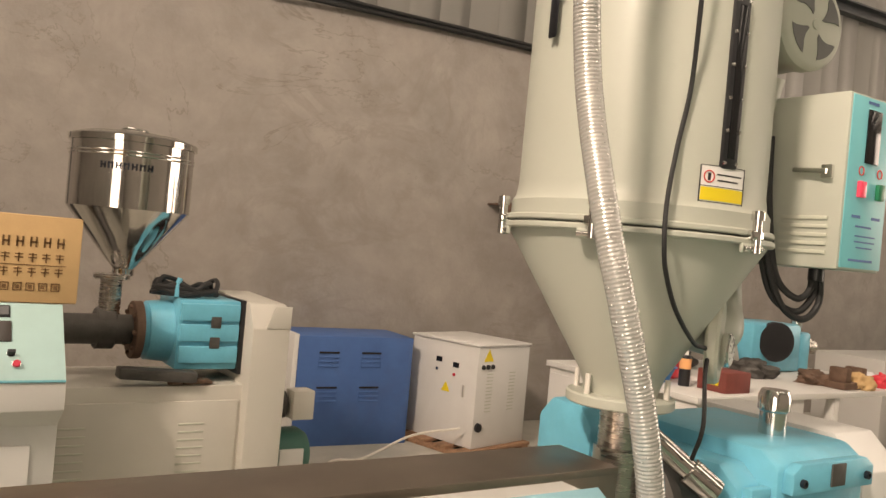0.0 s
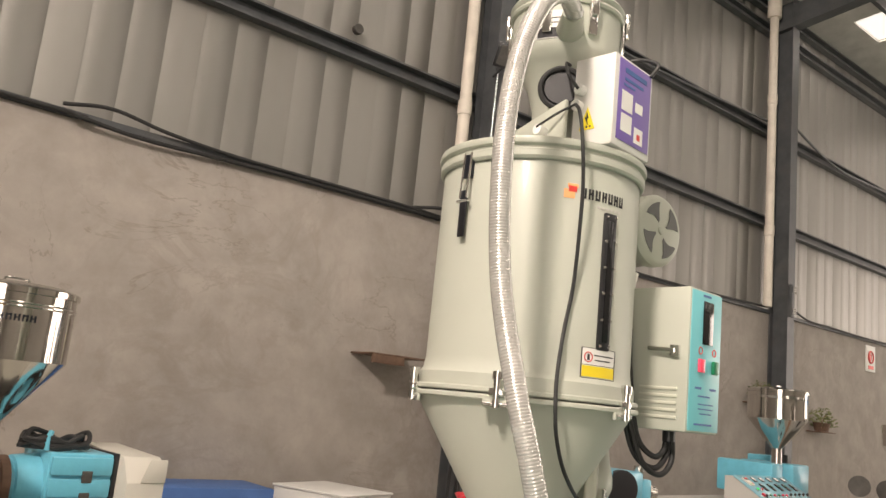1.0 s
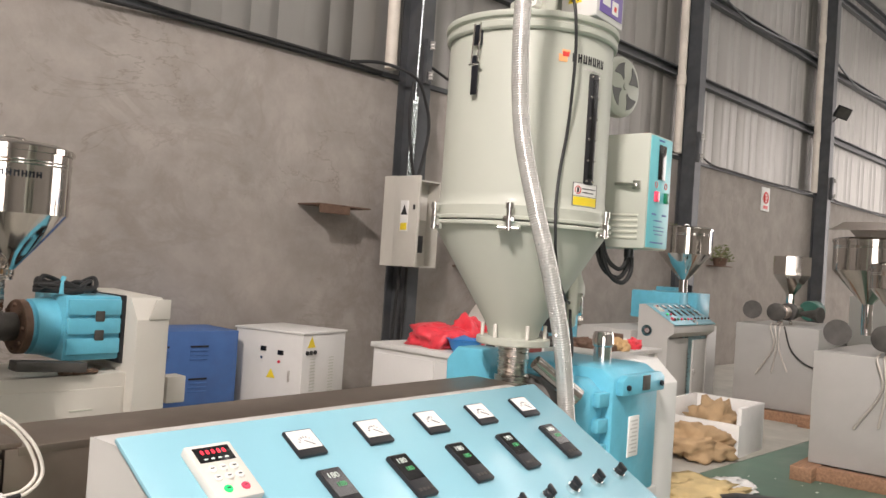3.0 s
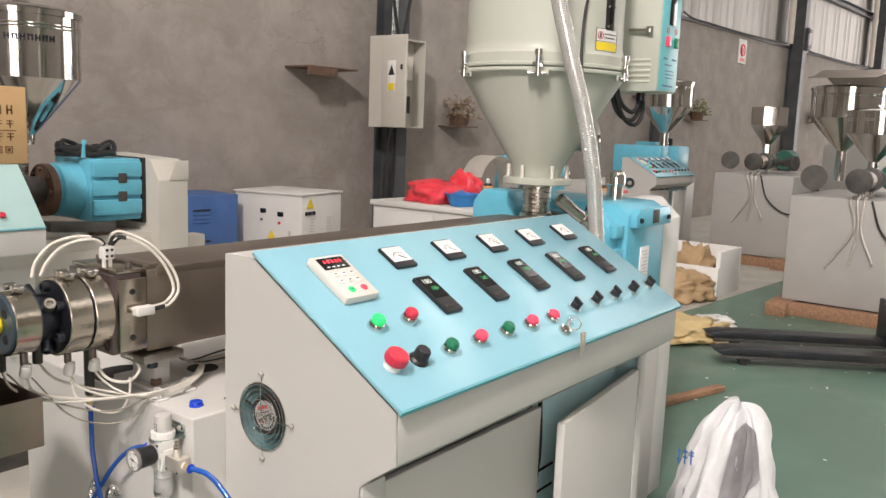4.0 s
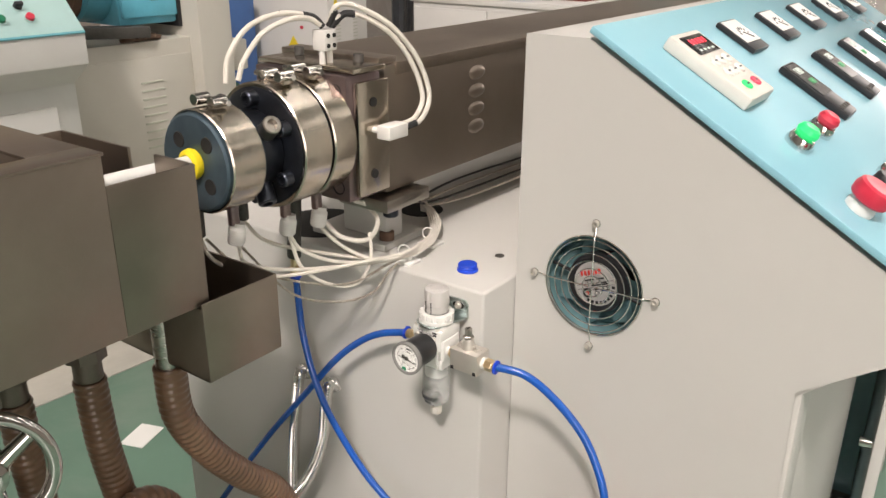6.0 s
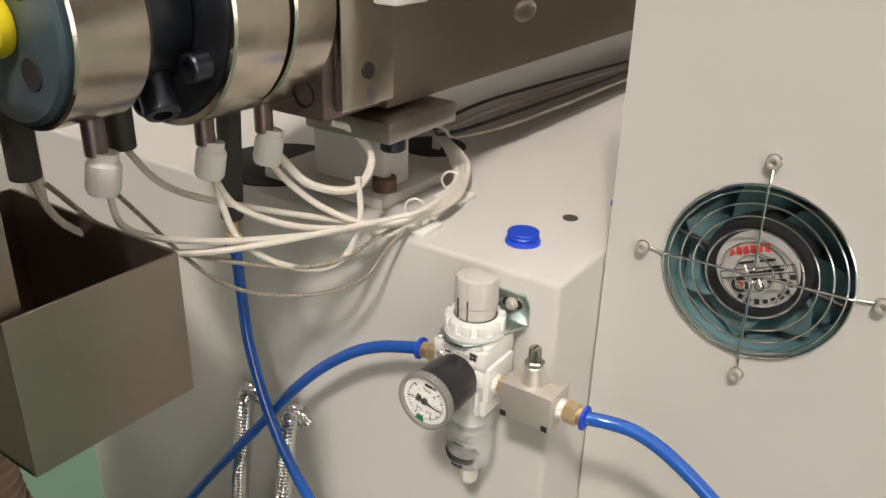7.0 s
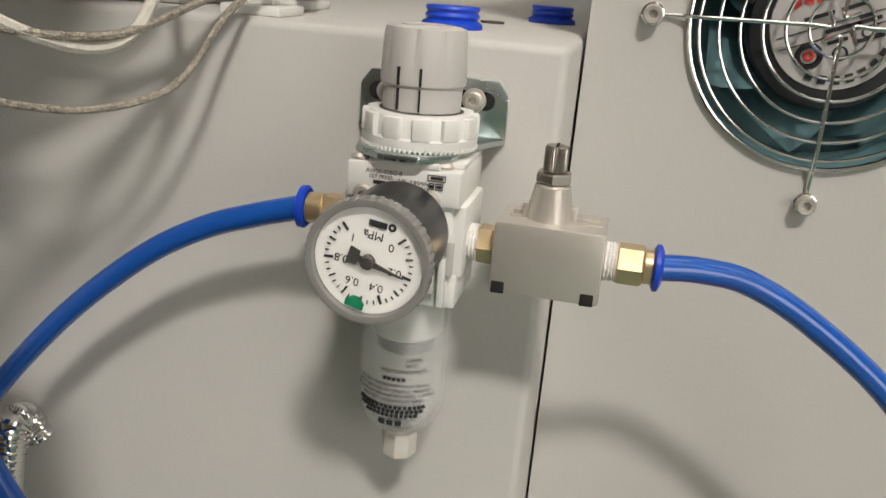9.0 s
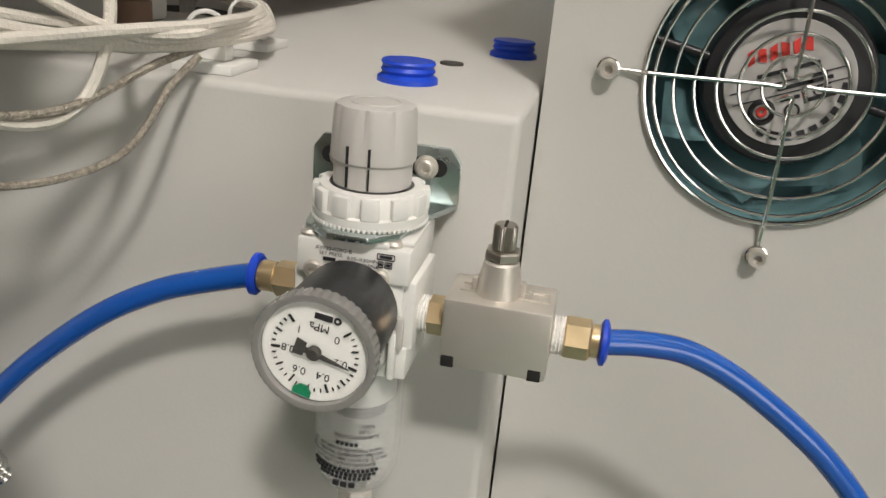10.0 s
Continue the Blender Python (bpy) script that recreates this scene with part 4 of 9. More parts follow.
def build_extruder():
    ex = thing("extruder", (0.5, AY, FLOOR), "plastics extruder with grey stand, steel barrel cover and round die head", "extruder")
    k = bmn()
    box(k, BASE_X, 1.30, BASE_Y, 1.652, FLOOR, BASE_Z, 0.004, 3)
    stand = part("stand", k, grey_paint, ex, "grey painted sheet steel stand")
    k = bmn()
    lathe(k, [(0, 0), (0.032, 0), (0.032, 0.0012), (0, 0.0012)], (-0.034, 1.282, BASE_Z), (0, 0, 1), 40)
    part("cable_hole", k, dark_void, stand)
    k = bmn()
    lathe(k, [(0, 0), (0.060, 0), (0.060, 0.0012), (0, 0.0012)], (-0.165, 1.36, BASE_Z), (0, 0, 1), 40)
    part("drain_hole", k, dark_void, stand)
    # front foot of the barrel
    k = bmn()
    box(k, -0.20, -0.115, 1.215, 1.345, BASE_Z, BASE_Z + 0.010, 0.002)
    box(k, -0.185, -0.15, 1.225, 1.30, BASE_Z + 0.010, 0.932, 0.003)
    foot = part("barrel_foot", k, grey_paint, ex)
    k = bmn()
    box(k, -0.235, -0.150, 1.180, 1.26, 0.918, 0.934, 0.002)
    part("bracket", k, dark_nickel, ex)
    bolt(foot, (-0.180, 1.208 + 0.02, BASE_Z + 0.010), (0, 0, 1), 0.010, 0.012, rusty)
    bolt(ex, (-0.205, 1.20, 0.918), (0, 0, -1), 0.010, 0.014, black_oxide)
    # barrel cover
    bx0, bx1, by0, by1, bz0, bz1 = -0.217, 1.21, 1.196, 1.366, 0.938, 1.092
    k = bmn()
    box(k, bx0, bx1, by0, by1, bz0, bz1, 0.002)
    cov = part("barrel_cover", k, stainless_dull, ex, "worn stainless steel barrel cover")
    k = bmn()
    box(k, bx0 + 0.02, bx1, by0 - 0.002, by1 + 0.002, bz1 - 0.012, bz1 + 0.0025, 0.001)
    part("cover_lid", k, stainless_dull, cov)
    for xx in (-0.022, 0.30, 0.62, 0.94):
        for j in range(4):
            z = 1.060 - 0.0245 * j
            k = bmn()
            lathe(k, [(0.0, 0.0045), (0.007, 0.0042), (0.0115, 0.0022), (0.0135, 0.0)], (0, 0, 0), (0, 0, 1), 20)
            k.transform(frame_of((xx, by0, z), (1, 0, 0), (0, -1, 0)) @ Matrix.Diagonal((1.45, 0.72, 1, 1)))
            part("louvre", k, stainless_dull, cov)
    # square clamp block with plate heaters
    k = bmn()
    box(k, -0.290, -0.232, 1.190, 1.334, 0.945, 1.090, 0.002)
    blk = part("clamp_block", k, plate_steel, ex, "heat-tinted square clamp block")
    for y in (1.206, 1.318):
        for z in (0.961, 1.072):
            k = bmn()
            lathe(k, [(0.0085, -0.0006), (0.0085, 0.0005), (0.0070, 0.0006), (0.0066, 0.012), (0, 0.012), (0, 0.0118), (0.006, 0.0118)], (-0.2906, y, z), (1, 0, 0), 20)
            part("bolt_hole", k, dark_void, blk)
    k = bmn()
    box(k, -0.280, -0.226, 1.1825, 1.1895, 0.950, 1.082, 0.0015)
    ph = part("plate_heater", k, band_steel, blk)
    for z in (0.974, 1.058):
        k = bmn()
        lathe(k, [(0, -0.001), (0.0055, -0.001), (0.0055, 0.001), (0, 0.001)], (-0.254, 1.1822, z), (0, 1, 0), 18)
        part("hole", k, dark_void, blk)
    k = bmn()
    box(k, -0.282, -0.226, 1.186, 1.338, 1.091, 1.0975, 0.0015)
    part("plate_heater", k, band_steel, blk)
    k = bmn()
    box(k, -0.222, -0.190, 1.20, 1.36, 1.093, 1.101, 0.001)
    part("strap", k, stainless_dull, blk)
    for y in (1.215, 1.31):
        k = bmn()
        rod(k, (-0.24, y, 1.0975), (-0.24, y, 1.107), 0.006)
        part("nut", k, cast_iron, blk)
    # die: wide flange with two band heaters, dark neck, narrow band heater, blued face
    k = bmn()
    lathe(k, [(0, -0.375), (0.058, -0.375), (0.064, -0.372), (0.064, -0.289), (0, -0.289)], (0, AY, AZ), (1, 0, 0), 56)
    flange = part("die_flange", k, black_oxide, ex, "black flange of the die with socket bolts")
    for a, b in ((-0.371, -0.330), (-0.326, -0.291)):
        k = bmn()
        lathe(k, [(0.0645, a), (0.0675, a), (0.0688, a + 0.0015), (0.0688, b - 0.0015), (0.0675, b), (0.0645, b)], (0, AY, AZ), (1, 0, 0), 64, closed=True)
        hb = part("band_heater", k, band_steel, flange, "shiny steel band heater")
        mid = (a + b) / 2
        k = bmn()
        for s_ in (-1, 1):
            rod(k, (mid - 0.010, AY + 0.012 * s_ - 0.01, AZ + 0.074), (mid + 0.010, AY + 0.012 * s_ - 0.01, AZ + 0.074), 0.0062)
        rod(k, (mid, AY - 0.036, AZ + 0.074), (mid, AY + 0.022, AZ + 0.074), 0.0032)
        part("clamp_screw", k, polished, flange)
        k = bmn()
        box(k, mid - 0.007, mid + 0.007, AY - 0.028, AY + 0.010, AZ + 0.066, AZ + 0.071, 0.001)
        part("clamp_tab", k, band_steel, flange)
    for i in range(6):
        a = radians(30 + 60 * i)
        bolt(flange, (-0.375, AY + 0.053 * math.cos(a), AZ + 0.053 * math.sin(a)), (-1, 0, 0), 0.0082, 0.012, black_oxide)
    k = bmn()
    lathe(k, [(0, -0.412), (0.043, -0.412), (0.045, -0.409), (0.041, -0.376), (0, -0.376)], (0, AY, AZ), (1, 0, 0), 48)
    neck = part("die_neck", k, black_oxide, ex)
    for i in range(4):
        a = radians(55 + 90 * i)
        d = Vector((-0.25, math.cos(a), math.sin(a))).normalized()
        c = Vector((-0.393, AY, AZ)) + Vector((0, math.cos(a), math.sin(a))) * 0.042
        k = bmn()
        lathe(k, [(0, 0), (0.0100, 0), (0.0100, 0.020), (0.0088, 0.0215), (0.0055, 0.0215), (0.0050, 0.015), (0, 0.015)], c, d, 22)
        part("adjusting_bolt", k, dark_nickel if i % 2 else black_oxide, neck)
    k = bmn()
    lathe(k, [(0, -0.458), (0.048, -0.458), (0.0505, -0.456), (0.0505, -0.409), (0, -0.409)], (0, AY, AZ), (1, 0, 0), 56)
    die = part("die_face", k, die_blue, ex, "blued steel die face with stains")
    k = bmn()
    lathe(k, [(0.0508, -0.452), (0.0525, -0.4535), (0.0538, -0.452), (0.0538, -0.413), (0.0528, -0.4115), (0.0508, -0.4115)], (0, AY, AZ), (1, 0, 0), 64, closed=True)
    part("band_heater", k, band_steel, die, "narrow shiny steel band heater")
    k = bmn()
    for s_ in (-1, 1):
        rod(k, (-0.442, AY + 0.013 * s_, AZ + 0.0595), (-0.424, AY + 0.013 * s_, AZ + 0.0595), 0.006)
    rod(k, (-0.433, AY - 0.030, AZ + 0.0595), (-0.433, AY + 0.026, AZ + 0.0595), 0.003)
    part("clamp_screw", k, polished, die)
    for i in range(4):
        a = radians(45 + 90 * i)
        k = bmn()
        lathe(k, [(0, -0.4586), (0.0060, -0.4586), (0.0078, -0.4590), (0.0084, -0.4582), (0.0084, -0.457), (0, -0.457)], (0, AY + 0.0300 * math.cos(a), AZ + 0.0300 * math.sin(a)), (1, 0, 0), 18)
        part("socket_hole", k, dark_void, die)
    k = bmn()
    lathe(k, [(0.0095, -0.4585), (0.0150, -0.4585), (0.0160, -0.4615), (0.0150, -0.466), (0.0105, -0.468), (0.0095, -0.466)], (0, AY, AZ), (1, 0, 0), 28, closed=True)
    part("collar", k, yellow_plastic, die, "yellow plastic ring at the nozzle")
    # terminals under the heaters, with porcelain caps
    for x, z, y in ((-0.425, 0.957, 1.232), (-0.348, 0.944, 1.236), (-0.306, 0.944, 1.228)):
        k = bmn()
        rod(k, (x, y, AZ - 0.045), (x, y, z - 0.008), 0.0062)
        tm = part("terminal", k, plate_steel, ex)
        k = bmn()
        lathe(k, [(0, 0), (0.008, 0), (0.0095, 0.003), (0.0095, 0.017), (0.0075, 0.020), (0.0075, 0.024), (0, 0.024)], (x, y, z - 0.030), (0.15, -0.1, 1), 20)
        part("cap", k, ceramic, tm)
    for x, y in ((-0.385, 1.268), (-0.45, 1.262)):
        k = bmn()
        rod(k, (x, y, AZ - 0.045), (x, y, AZ - 0.085), 0.0085, 0.0085)
        part("terminal", k, cast_iron, ex)
    # porcelain blocks of the plate heaters
    k = bmn()
    box(k, -0.279, -0.259, 1.229, 1.249, 1.112, 1.135, 0.002)
    cb = part("terminal_block", k, ceramic, ex, "white porcelain terminal block")
    for dx in (-0.006, 0.006):
        k = bmn()
        rod(k, (-0.269 + dx, 1.238, 1.097), (-0.269 + dx, 1.238, 1.112), 0.0035)
        part("pin", k, ceramic, cb)
        for dz in (1.118, 1.129):
            k = bmn()
            rod(k, (-0.269 + dx * 0.8, 1.2292, dz), (-0.269 + dx * 0.8, 1.2280, dz), 0.0026)
            part("screw", k, dark_void, cb)
    k = bmn()
    box(k, -0.262, -0.228, 1.152, 1.172, 1.018, 1.034, 0.002)
    cb2 = part("terminal_block", k, ceramic, ex, "white porcelain terminal block")
    for dx in (-0.006, 0.006):
        k = bmn()
        rod(k, (-0.248 + dx, 1.171, 1.026), (-0.248 + dx, 1.184, 1.026), 0.0035)
        part("pin", k, ceramic, cb2)

    def wire(pts, r, material, name="heater_wire", n=8):
        q = bmn()
        tube(q, pts, r, 8, n)
        return part(name, q, material, ex)
    # loops above the block
    wire([(-0.272, 1.238, 1.140), (-0.285, 1.246, 1.150), (-0.316, 1.258, 1.154), (-0.353, 1.268, 1.143), (-0.380, 1.272, 1.115), (-0.390, 1.268, 1.088)], 0.0030, white_wire)
    wire([(-0.276, 1.238, 1.140), (-0.290, 1.242, 1.148), (-0.314, 1.248, 1.148), (-0.345, 1.256, 1.136), (-0.368, 1.262, 1.110), (-0.378, 1.262, 1.090)], 0.0030, white_wire)
    wire([(-0.264, 1.236, 1.142), (-0.262, 1.226, 1.160), (-0.245, 1.214, 1.160), (-0.212, 1.190, 1.138), (-0.180, 1.176, 1.098), (-0.170, 1.166, 1.055), (-0.195, 1.160, 1.030), (-0.228, 1.160, 1.026)], 0.0030, white_wire)
    wire([(-0.262, 1.234, 1.140), (-0.256, 1.224, 1.150), (-0.240, 1.212, 1.150), (-0.212, 1.192, 1.130), (-0.187, 1.180, 1.095), (-0.178, 1.170, 1.055), (-0.200, 1.164, 1.034), (-0.228, 1.163, 1.030)], 0.0030, white_wire)
    for pts in ([(-0.272, 1.238, 1.138), (-0.280, 1.243, 1.148), (-0.292, 1.248, 1.152)], [(-0.264, 1.236, 1.138), (-0.262, 1.228, 1.156)], [(-0.262, 1.234, 1.138), (-0.254, 1.223, 1.151), (-0.244, 1.215, 1.151)], [(-0.228, 1.160, 1.026), (-0.205, 1.160, 1.028)]):
        wire(pts, 0.0040, black_rubber, "sleeve")
    # bundle that leaves the terminals and runs over the stand to the cable hole
    ends = [(-0.423, 1.231, 0.930), (-0.347, 1.235, 0.916), (-0.305, 1.227, 0.916), (-0.385, 1.268, 0.938), (-0.450, 1.262, 0.940)]
    mids = [[(-0.405, 1.240, 0.895), (-0.345, 1.225, 0.872)], [(-0.335, 1.225, 0.892), (-0.300, 1.205, 0.872)], [(-0.298, 1.215, 0.900), (-0.280, 1.20, 0.880)], [(-0.36, 1.262, 0.905), (-0.31, 1.245, 0.880)], [(-0.43, 1.258, 0.900), (-0.365, 1.235, 0.868)]]
    for i, (e, m_) in enumerate(zip(ends, mids)):
        o = 0.0042 * i
        wire([e] + m_ + [(-0.255, 1.182 - o * 0.4, 0.862 + o * 0.4), (-0.222, 1.166 - o * 0.3, 0.862 + o * 0.5), (-0.180, 1.164 + o * 0.3, 0.862 + o * 0.4), (-0.145, 1.175 + o * 0.4, 0.862 + o * 0.4), (-0.100, 1.200 + o, 0.866), (-0.066, 1.236 + o * 0.8, 0.866), (-0.045, 1.265 + o * 0.5, 0.862), (-0.036, 1.278, 0.835)], 0.0023, white_wire)
    wire([(-0.300, 1.224, 0.920), (-0.290, 1.205, 0.900), (-0.262, 1.190, 0.892), (-0.235, 1.196, 0.905), (-0.232, 1.215, 0.922), (-0.245, 1.225, 0.930)], 0.0030, white_wire)
    wire([(-0.345, 1.235, 0.91), (-0.34, 1.225, 0.875), (-0.318, 1.215, 0.850), (-0.290, 1.200, 0.838), (-0.272, 1.190, 0.845), (-0.262, 1.185, 0.872), (-0.258, 1.19, 0.90)], 0.0023, white_wire)
    wire([(-0.44, 1.262, 0.93), (-0.40, 1.255, 0.885), (-0.33, 1.222, 0.850), (-0.285, 1.195, 0.842), (-0.245, 1.178, 0.855), (-0.222, 1.170, 0.860)], 0.0016, braid)
    wire([(-0.40, 1.262, 0.915), (-0.35, 1.235, 0.842), (-0.30, 1.21, 0.818), (-0.262, 1.186, 0.822), (-0.245, 1.172, 0.848), (-0.235, 1.166, 0.858)], 0.0015, braid)
    for x, y in ((-0.209, 1.172), (-0.140, 1.186)):
        k = bmn()
        box(k, x - 0.013, x + 0.013, y - 0.013, y + 0.013, BASE_Z, BASE_Z + 0.004, 0.0008)
        box(k, x - 0.004, x + 0.004, y - 0.006, y + 0.006, BASE_Z + 0.004, BASE_Z + 0.011, 0.0008)
        cl = part("cable_clip", k, white_plastic, ex)
        k = bmn()
        ring(k, (x, y + 0.004, BASE_Z + 0.015), (1, 0.4, 0), 0.0078, 0.0010, 20, 6)
        part("tie", k, white_plastic, cl)
    # dark flat cables along the foot of the barrel
    for j in range(4):
        wire([(-0.17, 1.24 + 0.01 * j, 0.935), (-0.12, 1.215 + 0.012 * j, 0.90), (-0.07, 1.23 + 0.012 * j, 0.878), (0.05, 1.22 + 0.015 * j, 0.872 + 0.004 * j), (0.4, 1.22 + 0.015 * j, 0.868)], 0.0018, black_rubber if j % 2 else braid, "barrel_cable")
    # blue plugs on the stand
    for x, y in ((-0.183, 1.097), (-0.065, 1.066)):
        k = bmn()
        lathe(k, [(0, 0.009), (0.0112, 0.009), (0.0118, 0.008), (0.0108, 0.0065), (0.0118, 0.005), (0.0108, 0.0035), (0.0130, 0.002), (0.0132, 0), (0, 0)], (x, y, BASE_Z), (0, 0, 1), 28)
        solo("pipe_plug", k, blue_cap, "blue plastic thread plug in the stand's top", "plug", "blue plugs")
    k = bmn()
    lathe(k, [(0, 0), (0.006, 0), (0.006, 0.001), (0, 0.001)], (-0.120, 1.09, BASE_Z), (0, 0, 1), 16)
    part("screw_hole", k, cast_iron, stand)
    # white extrudate that leaves the die into the tank
    k = bmn()
    tube(k, [(-0.459, AY, AZ), (-0.62, AY, AZ + 0.001), (-0.9, AY, AZ - 0.012), (-1.6, AY, AZ - 0.05)], 0.0092, 16)
    solo("plastic_profile", k, white_plastic, "white extruded plastic rod leaving the die", "extrudate")

    # feed throat, gearbox and motor guard
    k = bmn()
    lathe(k, [(0, 0.0), (0.055, 0), (0.055, 0.10), (0.048, 0.105), (0.048, 0.19), (0.075, 0.20), (0, 0.20)], (1.318, 1.30, 1.0), (0, 0, 1), 32)
    part("feed_throat", k, stainless, ex, "bright steel feed throat")
    k = bmn()
    rod(k, (1.29, 1.20, 1.155), (1.38, 1.13, 1.07), 0.022)
    rod(k, (1.36, 1.15, 1.09), (1.40, 1.11, 1.05), 0.030)
    part("throat_valve", k, polished, ex)
    k = bmn()
    lathe(k, [(0, 0.0), (0.10, 0), (0.115, 0.01), (0.115, 0.035), (0.10, 0.045), (0.10, 0.14), (0, 0.14)], (1.33, 1.27, 0.99), (1, 0, 0), 36)
    part("thrust_flange", k, cast_iron, ex)
    gb = bmn()
    prism(gb, [(1.055, 0.72), (1.055, 1.105), (1.10, 1.135), (1.47, 1.135), (1.50, 1.105), (1.50, 0.72)], 1.52, 1.84, "x", 0.012)
    prism(gb, [(1.09, 0.82), (1.09, 1.06), (1.14, 1.10), (1.42, 1.10), (1.46, 1.06), (1.46, 0.82)], 1.44, 1.525, "x", 0.01)
    gear = part("gearbox", gb, blue_gear, ex, "light blue cast gearbox")
    for z in (0.86, 0.94, 1.02):
        k = bmn()
        box(k, 1.455, 1.52, 1.066, 1.092, z, z + 0.045, 0.006)
        part("rib", k, blue_gear, gear)
    k = bmn()
    prism(k, [(1.535, 1.055), (1.535, 1.10), (1.56, 1.118), (1.80, 1.118), (1.83, 1.10), (1.83, 1.055)], 1.030, 1.056, "y", 0.004)
    part("cover_plate", k, blue_gear, gear)
    for x in (1.565, 1.80):
        bolt(gear, (x, 1.031, 1.08), (0, -1, 0), 0.009, 0.010, black_oxide)
    k = bmn()
    box(k, 1.665, 1.715, 1.026, 1.031, 1.065, 1.112, 0.001)
    part("sight_plate", k, cast_iron, gear)
    k = bmn()
    box(k, 1.63, 1.70, 1.0505, 1.0555, 0.85, 0.98, 0.001)
    lab = part("data_plate", k, paper, gear, "white paper data plate")
    k = bmn()
    for j in range(9):
        quad(k, (1.662 + 0.006 * (j % 2), 1.0498, 0.965 - 0.0125 * j), (0.024 - 0.006 * (j % 2), 0, 0), (0, 0, 0.0022))
    part("print", k, grey_plastic, gear)
    k = bmn()
    lathe(k, [(0, 0), (0.03, 0), (0.03, 0.05), (0.036, 0.055), (0.036, 0.085), (0.03, 0.10), (0, 0.10)], (1.70, 1.20, 1.135), (0, 0, 1), 24)
    part("breather", k, chrome, gear)
    k = bmn()
    prism(k, [(1.08, FLOOR), (1.08, 1.06), (1.16, 1.135), (1.55, 1.135), (1.55, FLOOR)], 1.885, 2.05, "x", 0.004)
    part("belt_guard", k, white_paint, ex, "light grey sheet steel belt guard")
    k = bmn()
    box(k, 1.842, 1.884, 1.10, 1.50, 0.60, 1.10, 0.004)
    part("gasket", k, black_plastic, ex)
    k = bmn()
    box(k, 1.30, 1.884, 1.06, 1.55, FLOOR, 0.72, 0.004)
    part("gearbox_stand", k, grey_paint, ex)


build_extruder()

# ---- compressed air filter regulator on the stand's end face ----
RX, RY = -0.257, 1.0897                                    # upright axis of the regulator


def build_regulator():
    rg = thing("filter_regulator", (RX, RY, 0.686), "white air filter regulator with gauge and clear bowl on a bracket", "air regulator")
    # zinc bracket
    k = bmn()
    prism(k, [(1.0625, 0.8125), (1.1205, 0.8125), (1.1205, 0.829), (1.1165, 0.8345), (1.0665, 0.8345), (1.0625, 0.829)], BASE_X - 0.0026, BASE_X - 0.0002, "x", 0.0005)
    prism(k, [(BASE_X - 0.0004, 1.0625), (BASE_X - 0.0004, 1.1205), (-0.250, 1.1125), (-0.272, 1.1085), (-0.281, 1.098), (-0.281, 1.084), (-0.272, 1.0745), (-0.250, 1.0705)], 0.8106, 0.8130, "z", 0.0005)
    br = part("bracket", k, zinc, rg, "bent zinc-plated mounting bracket")
    for y in (1.0755, 1.1090):
        k = bmn()
        for c in (-0.0045, 0.0045):
            rod(k, (BASE_X - 0.0030, y + c, 0.8265), (BASE_X - 0.0020, y + c, 0.8265), 0.0034)
        box(k, BASE_X - 0.0030, BASE_X - 0.0020, y - 0.0045, y + 0.0045, 0.8231, 0.8299)
        part("slot", k, dark_void, br)
        k = bmn()
        lathe(k, [(0, 0), (0.0046, 0), (0.0046, 0.0008), (0.0034, 0.0010), (0.0034, 0.0034), (0.0029, 0.0038), (0.0017, 0.0038), (0.0015, 0.0020), (0, 0.0020)], (BASE_X - 0.0030, y, 0.8265), (-1, 0, 0), 24)
        part("screw", k, nickel, br)
    # knob with flutes
    k = bmn()
    n = 48
    t = bmn()
    rings = []
    for z, r, cut in ((0.8255, 0.0138, 0), (0.8335, 0.0140, 0), (0.8345, 0.0149, 0), (0.8360, 0.0151, 0.0006), (0.8510, 0.0143, 0.0010), (0.8530, 0.0137, 0.0008), (0.8536, 0.0120, 0)):
        rr = []
        for i in range(n):
            c = cut if i % 6 == 0 else 0
            a = 2 * math.pi * i / n
            rr.append(t.verts.new((RX + (r - c) * math.cos(a), RY + (r - c) * math.sin(a), z)))
        rings.append(rr)
    for a, b in zip(rings, rings[1:]):
        for i in range(n):
            t.faces.new((a[i], a[(i + 1) % n], b[(i + 1) % n], b[i]))
    t.faces.new(rings[-1])
    for f in t.faces:
        f.smooth = len(f.verts) == 4
    merge(k, t)
    kn = part("knob", k, grey_plastic, rg, "warm grey fluted pressure knob")
    for a in (160, 190):
        a = radians(a)
        for z0, z1, w in ((0.8262, 0.8335, 0.0003), (0.8345, 0.8405, 0.00045)):
            k = bmn()
            quad(k, (RX + 0.01505 * math.cos(a), RY + 0.01505 * math.sin(a), (z0 + z1) / 2), (-w * math.sin(a), w * math.cos(a), 0), (0, 0, (z1 - z0) / 2))
            part("slit", k, dark_void, kn)
    k = bmn()
    ring(k, (RX, RY, 0.8537), (0, 0, 1), 0.0085, 0.0004, 32, 6)
    part("top_ring", k, grey_plastic, kn)
    # castellated collar nut
    k = bmn()
    lathe(k, [(0.0150, 0.8136), (0.0202, 0.8136), (0.0206, 0.8150), (0.0206, 0.8170), (0.0192, 0.8176), (0.0190, 0.8235), (0.0182, 0.8250), (0.0150, 0.8252)], (RX, RY, 0), (0, 0, 1), 48, closed=True)
    col = part("collar_nut", k, white_plastic, rg, "white castellated panel nut")
